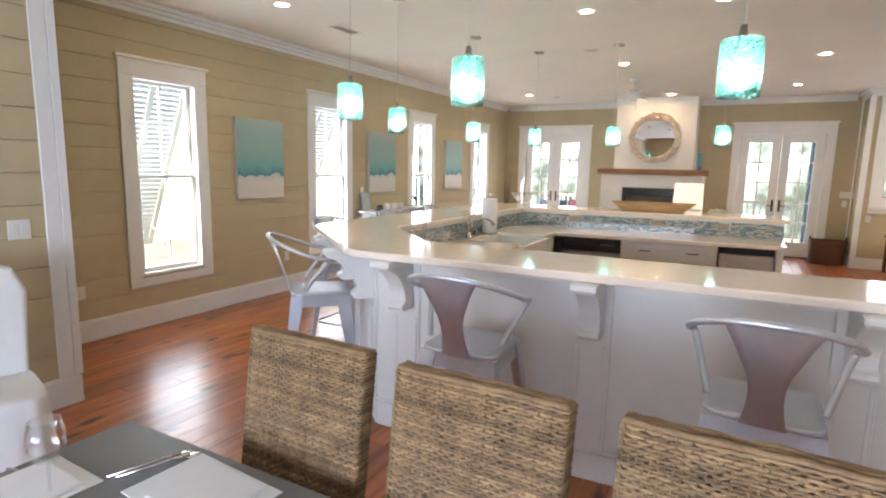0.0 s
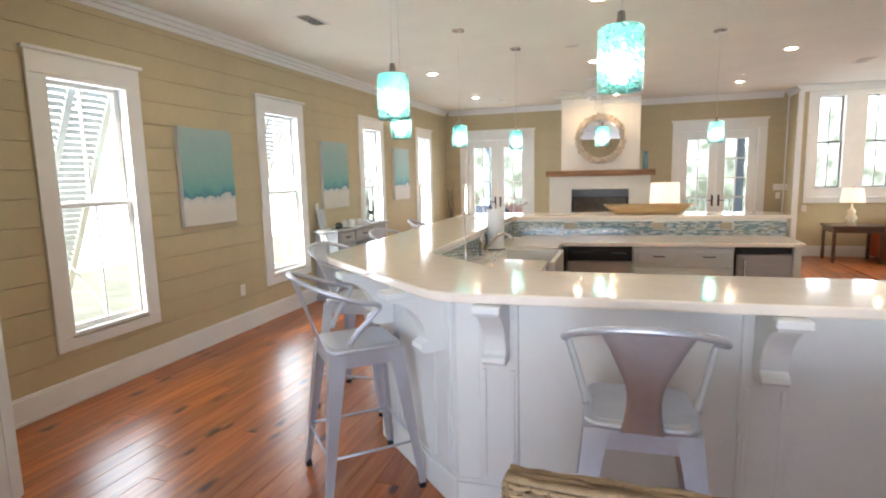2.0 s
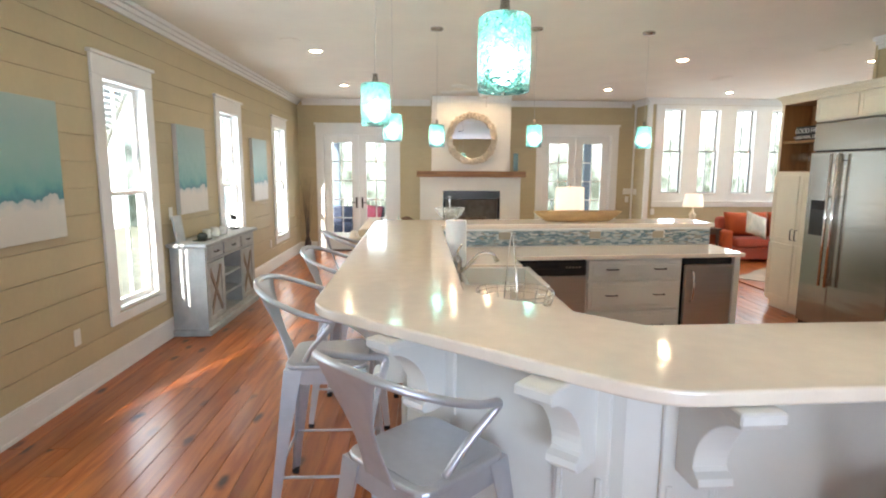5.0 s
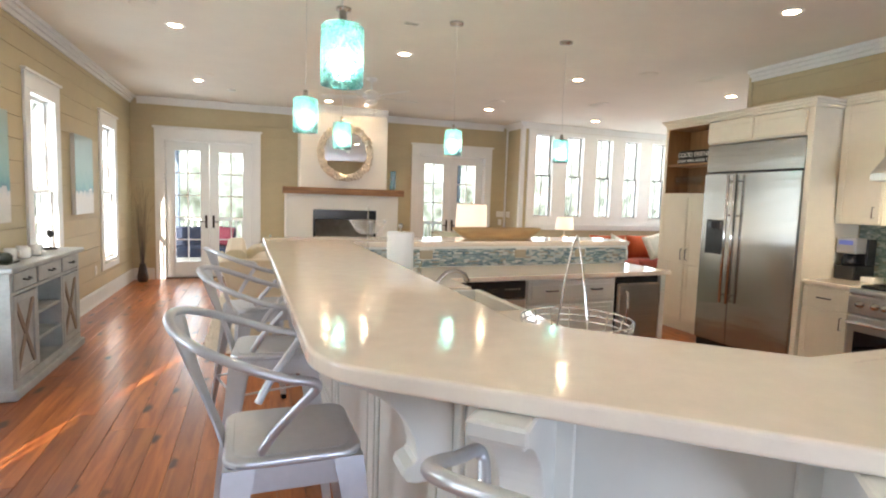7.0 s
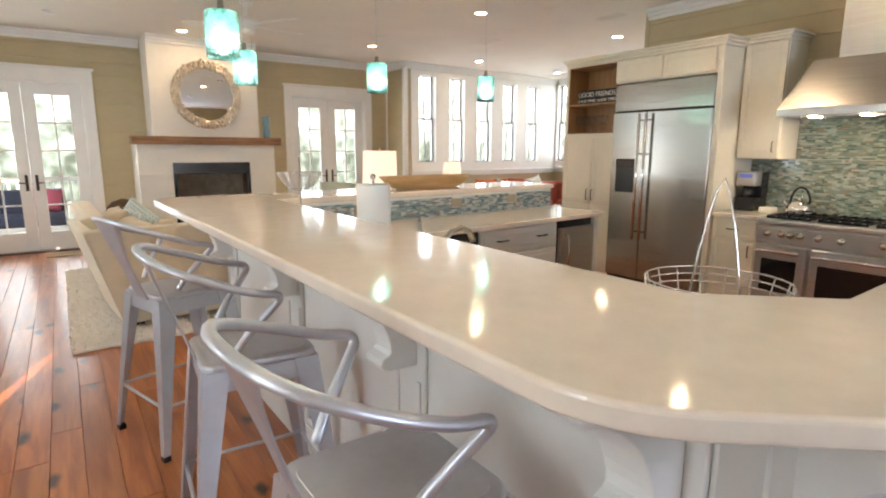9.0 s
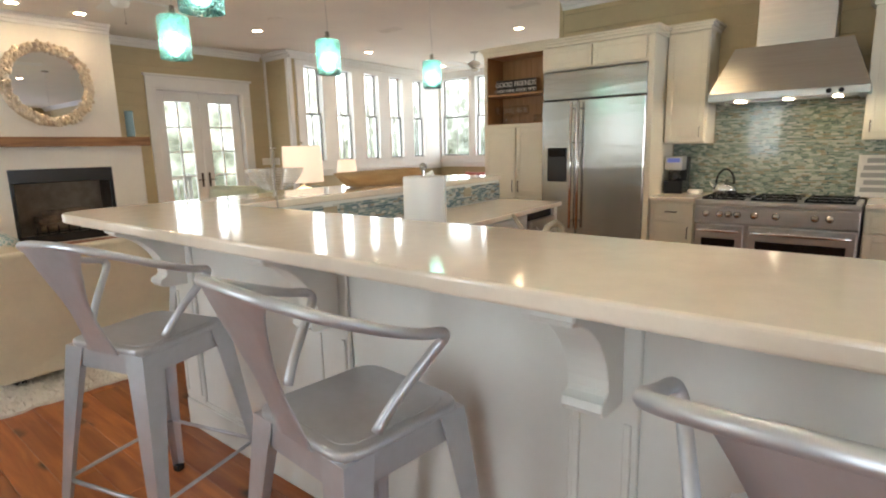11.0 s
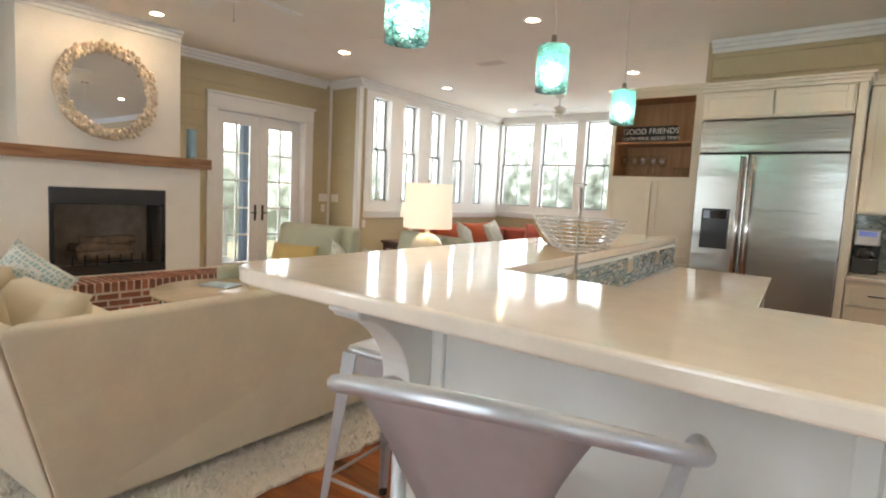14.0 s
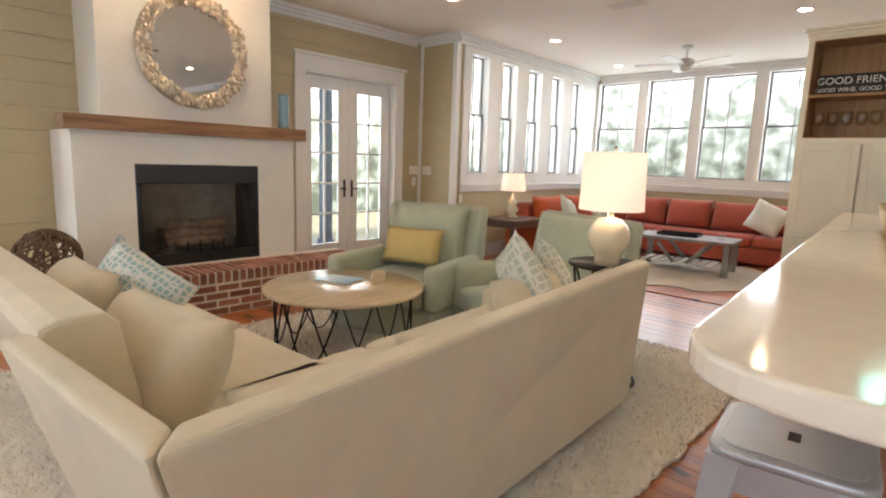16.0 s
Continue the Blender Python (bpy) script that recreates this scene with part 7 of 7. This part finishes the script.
for v in ((-1.0, 6.75, 0.17, 0.11, 4), (2.80, 7.20, 0.36, 0.16, 90), (-3.10, 4.76, 0.36, 0.16, 90), (2.62, 9.20, 0.36, 0.16, 90)):
    vent(*v)
for x, y in ((-3.15, 7.2), (2.0, 7.35), (-2.9, 9.85), (1.2, 9.75)):
    e = thing("ceiling_speaker", x, y, CZ, 0, "round flush white ceiling speaker grille", "speaker", "ceiling speakers")
    g = G()
    g.lathe([(0, -0.006), (0.095, -0.006), (0.11, -0.004), (0.11, -0.001), (0, -0.001)], 32)
    part("grille", g, CEIL, e)
g = G()
g.lathe([(0, -0.03), (0.05, -0.03), (0.06, -0.02), (0.062, -0.001), (0, -0.001)], 20)
solid("smoke_detector", g, PLASTIC, "round white smoke detector on the ceiling", "smoke detector", at=pose(-2.62, 10.76, CZ))


def fan(x, y, rz):
    e = thing("ceiling_fan", x, y, CZ, rz, "white ceiling fan with five flat blades and a light", "ceiling fan", "ceiling fans")
    g = G()
    g.lathe([(0, -0.001), (0.07, -0.001), (0.065, -0.03), (0.02, -0.05), (0.012, -0.052), (0.012, -0.16), (0, -0.16)], 20)
    part("downrod", g, PLASTIC, e)
    g = G()
    g.lathe([(0, -0.155), (0.05, -0.16), (0.105, -0.19), (0.115, -0.23), (0.09, -0.265), (0.05, -0.275), (0, -0.275)], 28)
    part("motor_housing", g, PLASTIC, e)
    g = G()
    g.lathe([(0.06, -0.276), (0.075, -0.29), (0.06, -0.325), (0, -0.34)], 24)
    part("light_bowl", g, mat("opal_lamp_glass", (0.85, 0.82, 0.74), 0.3), e)
    for k in range(5):
        g = G()
        m = pose(0, 0, -0.235, 0, 0, 72 * k) @ pose(0, 0, 0, 9)
        g.prism([(0.16, -0.05), (0.62, -0.068), (0.655, -0.05), (0.66, 0), (0.655, 0.05), (0.62, 0.068), (0.16, 0.05)], -0.004, 0.004, 0.002, m=m)
        bl = part("blade", g, PLASTIC, e)
        g = G()
        g.box(0.09, -0.02, -0.008, 0.2, 0.02, -0.0045, m=m)
        part("blade_arm", g, PLASTIC, bl)
    g = G()
    g.tube([(0.05, 0.03, -0.27), (0.05, 0.03, -0.45)], 0.0015, 5)
    g.ball((0.05, 0.03, -0.455), 0.007)
    part("pull_chain", g, NICKEL, e)


fan(-0.88, 9.05, 10)
fan(4.84, 9.39, 32)

# ---- the west wall: paintings, sideboard, sockets ----
SEA = [(0.0, (0.62, 0.58, 0.50)), (0.23, (0.66, 0.63, 0.56)), (0.285, (0.50, 0.54, 0.52)), (0.30, (0.04, 0.20, 0.23)), (0.34, (0.08, 0.30, 0.30)), (0.40, (0.16, 0.38, 0.34)), (0.62, (0.25, 0.42, 0.37)), (0.82, (0.29, 0.43, 0.40)), (1.0, (0.36, 0.46, 0.43))]
SEAM = ramp_mat("seascape_paint", 2, (1 / 0.89, 0.5), SEA, 0.35, noise_scale=9, noise_amt=0.20, bump=0.5)
for k, c in enumerate((4.54, 6.98, 9.36)):
    e = thing("seascape_painting", XW + 0.001, c, 1.62, 0, "unframed canvas painting of teal sea and pale sand", "painting", "seascape paintings")
    g = G()
    g.box(0.001, -0.345, -0.445, 0.044, 0.345, 0.445, 0.003)
    part("canvas_edge", g, mat("raw_canvas", (0.62, 0.60, 0.54), 0.85), e)
    g = G()
    g.box(0.0442, -0.343, -0.443, 0.046, 0.343, 0.443)
    part("canvas", g, SEAM, e)

SB = mat("distressed_grey_paint", (0.40, 0.42, 0.41), 0.55, noise=0.2, scale=9, bump=0.1, bscale=60)
e = thing("sideboard", -4.0, 7.13, 0, 0, "distressed pale grey sideboard with open shelves and carved doors", "sideboard")
g = G()
g.box(-0.175, -0.75, 0.07, 0.16, 0.75, 0.12)
g.box(-0.175, -0.75, 0.121, 0.16, -0.71, 0.88)
g.box(-0.175, 0.71, 0.121, 0.16, 0.75, 0.88)
g.box(-0.175, -0.709, 0.121, -0.155, 0.709, 0.88)
g.box(-0.154, -0.29, 0.121, 0.16, -0.26, 0.72)
g.box(-0.154, 0.26, 0.121, 0.16, 0.29, 0.72)
g.box(-0.154, -0.709, 0.72, 0.16, 0.709, 0.74)
part("body", g, SB, e)
g = G()
g.box(-0.19, -0.80, 0.881, 0.20, 0.80, 0.92, 0.012, seg=2)
part("top", g, SB, e)
g = G()
g.box(-0.18, -0.78, 0.002, 0.19, 0.78, 0.07, 0.012, seg=2)
part("plinth", g, SB, e)
for z in (0.30, 0.50):
    g = G()
    g.box(-0.154, -0.259, z, 0.15, 0.259, z + 0.022)
    part("shelf", g, SB, e)
for y0, y1 in ((-0.70, -0.295), (0.295, 0.70)):
    g = G()
    g.box(0.145, y0, 0.13, 0.165, y0 + 0.05, 0.71, 0.003)
    g.box(0.145, y1 - 0.05, 0.13, 0.165, y1, 0.71, 0.003)
    g.box(0.145, y0 + 0.05, 0.13, 0.165, y1 - 0.05, 0.18, 0.003)
    g.box(0.145, y0 + 0.05, 0.66, 0.165, y1 - 0.05, 0.71, 0.003)
    g.box(0.145, y0 + 0.05, 0.18, 0.15, y1 - 0.05, 0.66)
    d = part("door", g, SB, e)
    ln = math.hypot(y1 - y0 - 0.1, 0.48)
    for s in (-1, 1):
        g = G()
        g.box(0.1505, -ln / 2, -0.02, 0.162, ln / 2, 0.02, 0.002, m=Matrix.Translation((0, (y0 + y1) / 2, 0.42)) @ pose(0, 0, 0, s * math.degrees(math.atan2(0.48, y1 - y0 - 0.1))))
        part("cross_brace", g, mat("weathered_brown_wood", (0.25, 0.19, 0.14), 0.7, noise=0.2, scale=12), d, "weathered brown cross brace")
for y0, y1 in ((-0.70, -0.295), (-0.255, 0.255), (0.295, 0.70)):
    g = G()
    g.box(0.13, y0, 0.75, 0.168, y1, 0.87, 0.004)
    d = part("drawer", g, SB, e)
    g = G()
    yc = (y0 + y1) / 2
    g.tube([(0.168, yc - 0.05, 0.815), (0.195, yc - 0.04, 0.81), (0.195, yc + 0.04, 0.81), (0.168, yc + 0.05, 0.815)], 0.006, 6)
    part("handle", g, BRONZE, d)
# things on it
for k in range(4):
    e = thing("mug", -4.0 + 0.05 * (k % 2), 6.86 + k * 0.11, 0.921, 30 * k, "small white stoneware mug on the sideboard", "mug", "mugs on the sideboard")
    g = G()
    g.lathe([(0, 0), (0.036, 0), (0.04, 0.01), (0.04, 0.085), (0.036, 0.085), (0.035, 0.01), (0, 0.008)], 20)
    part("cup", g, PORCELAIN, e)
    g = G()
    g.tube([(0.038, 0, 0.068), (0.062, 0, 0.062), (0.064, 0, 0.035), (0.038, 0, 0.022)], 0.006, 6)
    part("handle", g, PORCELAIN, e)
e = thing("bird_sculpture", -4.0, 7.70, 0.921, -80, "dark metal shorebird figure on a small base", "sculpture")
g = G()
g.lathe([(0, 0), (0.05, 0), (0.05, 0.012), (0.005, 0.016), (0.004, 0.10)], 16)
g.ball((0, 0, 0.135), 0.085, 0.028, 0.032, 16, 10, m=pose(0, 0, 0, 0, -10))
g.ball((0.095, 0, 0.165), 0.022, 0.017, 0.018)
g.tube([(0.112, 0, 0.163), (0.165, 0, 0.152)], [0.006, 0.001], 6)
g.tube([(-0.07, 0, 0.13), (-0.14, 0, 0.11)], [0.015, 0.002], 6)
ob = part("figure", g, mat("dark_patina_metal", (0.07, 0.065, 0.055), 0.5, metal=0.6, noise=0.3, scale=20), e)
g = G()
g.box(-0.06, -0.10, 0, 0.06, 0.10, 0.012, 0.004)
g.lathe([(0, 0.013), (0.045, 0.013), (0.05, 0.05), (0.03, 0.075), (0, 0.08)], 18)
solid("dark_bowl", g, mat("dark_green_glaze", (0.05, 0.06, 0.045), 0.25), "small dark glazed lidded bowl on a saucer", "bowl", at=pose(-3.95, 6.62, 0.921))
g = G()
g.box(-0.01, -0.09, 0, 0.01, 0.09, 0.26, 0.003)
solid("small_canvas", g, mat("pale_blue_grey_paint", (0.50, 0.53, 0.54), 0.6, noise=0.15, scale=8), "small pale blue-grey panel leaning on the wall", "panel", at=pose(-4.11, 6.50, 0.921, 0, -8, 0))

# dried branches in a vase, in the corner
e = thing("branch_vase", -4.0, 11.80, 0, 0, "tall dark floor vase with thin dried branches", "vase")
g = G()
g.lathe([(0, 0.002), (0.07, 0.002), (0.085, 0.08), (0.06, 0.22), (0.045, 0.28), (0.055, 0.30), (0.045, 0.30), (0.04, 0.28), (0, 0.05)], 22)
part("vase", g, mat("dark_brown_glaze", (0.05, 0.035, 0.03), 0.3), e)
rnd = random.Random(12)
g = G()
for k in range(16):
    a, l = rnd.uniform(0, 6.28), rnd.uniform(0.9, 1.35)
    dx, dy = math.cos(a) * rnd.uniform(0.03, 0.12), math.sin(a) * rnd.uniform(0.03, 0.12)
    pts = [(0.01 * math.cos(a), 0.01 * math.sin(a), 0.12)] + [(dx * f + rnd.uniform(-0.012, 0.012), dy * f + rnd.uniform(-0.012, 0.012), 0.12 + l * f) for f in (0.25, 0.5, 0.75, 1.0)]
    g.tube(pts, [0.004, 0.0035, 0.003, 0.0022, 0.001], 5)
    for q in range(3):
        p = Vector(pts[2 + q % 3])
        g.tube([p, p + Vector((rnd.uniform(-0.1, 0.1), rnd.uniform(-0.1, 0.1), rnd.uniform(0.08, 0.2)))], [0.002, 0.0008], 4)
tagged(part("branch", g, mat("dry_dark_twig", (0.10, 0.08, 0.075), 0.8), e, "thin dry branches"), kind="stuff")


def plate(name, m, w, h, label, cat, toggles):
    e = thing(name, 0, 0, 0, 0, label, cat, "wall plates")
    e.matrix_world = m
    g = G()
    g.box(-w / 2, 0, -h / 2, w / 2, 0.006, h / 2, 0.003)
    part("cover", g, PLASTIC, e)
    for k in range(toggles):
        g = G()
        x = (k - (toggles - 1) / 2) * 0.045
        g.box(x - 0.016, 0.006, -0.033, x + 0.016, 0.009, 0.033, 0.002)
        part("rocker", g, PLASTIC, e)


WEST = pose(0, 0, 0, 0, 0, -90)
for y in (2.52, 4.95, 7.9, 9.9):
    plate("wall_socket", Matrix.Translation((XW + 0.001, y, 0.44)) @ WEST, 0.075, 0.118, "cream plastic double wall socket", "socket", 1)
plate("wall_socket", Matrix.Translation((XW + 0.001, 6.50, 1.20)) @ WEST, 0.075, 0.118, "cream plastic wall socket over the sideboard", "socket", 1)
plate("light_switch", Matrix.Translation((-3.019, 1.60, 1.16)) @ WEST, 0.12, 0.118, "white double light switch on the board wall", "switch", 2)
plate("light_switch", Matrix.Translation((2.40, YN - 0.001, 1.22)) @ pose(0, 0, 0, 0, 0, 180), 0.17, 0.118, "white triple light switch by the doors", "switch", 3)
plate("light_switch", Matrix.Translation((XJ - 0.001, 11.92, 1.22)) @ pose(0, 0, 0, 0, 0, 90), 0.17, 0.118, "white triple light switch on the return wall", "switch", 3)
plate("wall_socket", Matrix.Translation((2.40, YN - 0.001, 1.06)) @ pose(0, 0, 0, 0, 0, 180), 0.075, 0.118, "white wall socket below the switches", "socket", 1)
plate("wall_socket", Matrix.Translation((2.66, YSUN - 0.001, 0.86)) @ pose(0, 0, 0, 0, 0, 180), 0.075, 0.118, "white wall socket in the sunroom", "socket", 1)

# ---- dining end ----
e = thing("dining_table", 0.4, 0.715, 0, 0, "matt grey painted dining table", "dining table")
g = G()
g.box(-1.40, -0.26, 0.705, 1.5, 0.27, 0.74, 0.006)
part("tabletop", g, GREYTOP, e)
g = G()
g.box(-1.30, -0.18, 0.62, 1.4, 0.19, 0.704)
part("apron", g, GREYTOP, e)
for x in (-1.26, 1.36):
    for y in (-0.16, 0.17):
        g = G()
        g.box(x - 0.04, y - 0.04, 0.001, x + 0.04, y + 0.04, 0.619, 0.006)
        part("leg", g, GREYTOP, e)


def wicker_chair():
    e = thing("wicker_chair", 0, 0, 0, 0, "grey-brown woven rattan dining chair with a tall back", "dining chair", "wicker dining chairs")
    rnd = random.Random(21)
    W, T, Z0, Z1, n = 0.465, 0.052, 0.46, 1.066, 70
    g = G()
    for k in range(n):
        f = k / (n - 1)
        z = Z0 + (Z1 - 0.012 - Z0) * f
        lean = 0.075 * f
        pts = []
        m = 64
        ph = k % 2
        for q in range(m):
            s = q / m * 2 * (W + T)
            amp = 0.0036 * (1 if (q + ph) % 2 else -1)
            if s < W:
                p = (-W / 2 + s, T / 2 + amp)
            elif s < W + T:
                p = (W / 2 + abs(amp) * 0.3, T / 2 - (s - W))
            elif s < 2 * W + T:
                p = (W / 2 - (s - W - T), -T / 2 + amp)
            else:
                p = (-W / 2 - abs(amp) * 0.3, -T / 2 + (s - 2 * W - T))
            pts.append((p[0], p[1] + lean, z + rnd.uniform(-0.0016, 0.0016) + 0.006 * math.sin(p[0] * 7)))
        g.tube(pts, rnd.uniform(0.0042, 0.0056), 5, closed=True)
    for q in range(3):
        g.tube([(-W / 2 + W * i / 16, 0.075 + (q - 1) * 0.016, Z1 - 0.006 + 0.006 * math.sin((-W / 2 + W * i / 16) * 7) + rnd.uniform(-0.003, 0.003)) for i in range(17)], 0.0095, 6)
    tagged(part("woven_back", g, WICKER, e, "woven rattan back"), kind="stuff")
    g = G()
    for i in range(32):
        x = -W / 2 + 0.006 + (W - 0.012) * i / 31
        for s in (-1, 1):
            g.tube([(x, s * T / 2 * 0.98, Z0), (x, s * T / 2 * 0.98 + 0.0745, Z1 - 0.012)], 0.004, 4)
    tagged(part("stake", g, WICKER, e), kind="stuff")
    g = G()
    slab8(g, ((-W / 2 + 0.01, -T / 2 + 0.008, Z0), (W / 2 - 0.01, -T / 2 + 0.008, Z0)), ((-W / 2 + 0.01, -T / 2 + 0.082, Z1 - 0.02), (W / 2 - 0.01, -T / 2 + 0.082, Z1 - 0.02)), ((-W / 2 + 0.01, T / 2 + 0.066, Z1 - 0.02), (W / 2 - 0.01, T / 2 + 0.066, Z1 - 0.02)), ((-W / 2 + 0.01, T / 2 - 0.008, Z0), (W / 2 - 0.01, T / 2 - 0.008, Z0)), 0.004)
    part("back_core", g, WICKER, e)
    g = G()
    for k in range(26):
        y = -0.42 + k * 0.0172
        g.tube([(-W / 2 + W * i / 12, y, 0.452 + 0.004 * (1 if (i + k) % 2 else -1)) for i in range(13)], 0.008, 5)
    part("woven_seat", g, WICKER, e, "woven rattan seat")
    g = G()
    for k in range(8):
        z = 0.34 + k * 0.0135
        g.tube([(-W / 2, -0.43, z), (W / 2, -0.43, z), (W / 2, 0.03, z), (-W / 2, 0.03, z)], 0.007, 5, closed=True)
    part("woven_apron", g, WICKER, e)
    for x in (-0.19, 0.19):
        for y in (-0.39, 0.0):
            g = G()
            g.box(x - 0.022, y - 0.022, 0.001, x + 0.022, y + 0.022, 0.35, 0.004)
            part("leg", g, DARKW, e)
    return e


w0 = wicker_chair()
w0.matrix_world = pose(-0.405, 1.10, 0, 0, 0, -4)
for x, y, rz in ((0.165, 1.06, -5), (0.735, 1.05, -5.5)):
    copy_thing(w0, pose(x, y, 0, 0, 0, rz))

e = thing("slipcovered_chair", -2.63, 1.14, 0, 75, "tall chair in a loose white linen slipcover", "dining chair")
g = G()
prof = [(-0.25, 0.46), (-0.27, 0.9), (-0.22, 1.02), (-0.08, 1.06), (0.08, 1.06), (0.22, 1.02), (0.27, 0.9), (0.25, 0.46)]
g.prism(prof, -0.06, 0.06, 0.025, m=Matrix(((1, 0, 0, 0), (0, 0, 1, 0), (0, 1, 0, 0), (0, 0, 0, 1))), seg=3)
part("backrest_cover", g, LINENW, e)
b = bmesh.new()
rings = []
for z, s in ((0.47, 1.0), (0.44, 1.03), (0.25, 1.08), (0.01, 1.16)):
    r = []
    for k in range(64):
        a = 2 * math.pi * k / 64
        fold = 1 + (0.03 * math.sin(a * 11) + 0.02 * math.sin(a * 17 + 1)) * (0.47 - z) / 0.46
        ca, sa = math.cos(a), math.sin(a)
        r.append(b.verts.new((math.copysign(abs(ca) ** 0.45, ca) * 0.26 * s * fold, -0.22 + math.copysign(abs(sa) ** 0.45, sa) * 0.27 * s * fold, z)))
    rings.append(r)
for a, c in zip(rings, rings[1:]):
    for k in range(64):
        b.faces.new((a[k], c[k], c[(k + 1) % 64], a[(k + 1) % 64])).smooth = True
b.faces.new(rings[0])
bmesh.ops.recalc_face_normals(b, faces=b.faces[:])
part("skirt", G()._merge(b, None, True), LINENW, e, "loose pleated skirt")

wine_glass(-0.76, 0.63, 0.741, "clear stemmed wine glass on the dining table", 1.0)
for k, (x, y, rz) in enumerate(((-0.455, 0.83, -4), (-0.84, 0.57, 88))):
    g = G()
    g.box(-0.17, -0.115, 0, 0.17, 0.115, 0.004, 0.0015)
    g.box(-0.09, -0.10, 0.0042, 0.13, 0.10, 0.016, 0.005, seg=2)
    solid("napkin", g, LINENW, "folded white linen napkin on the table", "napkin", "", "place settings", at=pose(x, y, 0.741, 0, 0, rz))
for k, (x, y, rz) in enumerate(((-0.69, 0.83, 68), (-0.665, 0.84, 66), (-0.90, 0.655, 12))):
    g = G()
    g.tube([(-0.09, 0, 0.004), (0, 0, 0.006), (0.05, 0, 0.012), (0.09, 0, 0.005)], [0.005, 0.0035, 0.003, 0.009], 8)
    g.ball((0.10, 0, 0.006), 0.022, 0.013, 0.004, 12, 6)
    solid("spoon", g, CHROME, "polished steel cutlery beside the napkin", "cutlery", "", "place settings", at=pose(x, y, 0.742, 0, 0, rz))

# ---- floor boards, laid last ----
BW = 0.135
rnd = random.Random(17)
shared = {}


def board_mesh(ln):
    if ln not in shared:
        g = G()
        g.box(-BW / 2 + 0.0008, 0, -0.019, BW / 2 - 0.0008, ln - 0.0016, 0, 0.0016)
        me = bpy.data.meshes.new("board")
        g.bm.to_mesh(me), g.bm.free()
        me.materials.append(FLOOR)
        shared[ln] = me
    return shared[ln]


x = XW + BW / 2 - 0.01
while x < 2.95:
    y = 1.80 - rnd.random() * 2.2 if x < -3.1 else YS - rnd.random() * 2.2
    while y < YN:
        ln = rnd.choice((2.4, 3.0, 3.6, 4.2))
        low = 1.80 if x < -3.1 else YS - 0.1
        if y < low:
            ln, y = max(0.6, round((y + ln - low) / 0.3) * 0.3), low
        if y + ln > 0.4:
            piece("board", board_mesh(min(ln, max(0.6, round((YN + 0.1 - y) / 0.3) * 0.3))), floor, Matrix.Translation((x, y, 0)))
        y += ln
    x += BW
g = G()
x = 2.95 + BW
while x < XE:
    y = 6.7 - rnd.random() * 1.5
    while y < YSUN:
        ln = rnd.choice((1.8, 2.4, 3.0))
        g.box(x - BW / 2 + 0.0008, y, -0.019, x + BW / 2 - 0.0008, min(y + ln, YSUN + 0.05) - 0.0016, 0, 0.0016)
        y += ln
    x += BW
tagged(part("board", g, FLOOR, floor), kind="stuff")
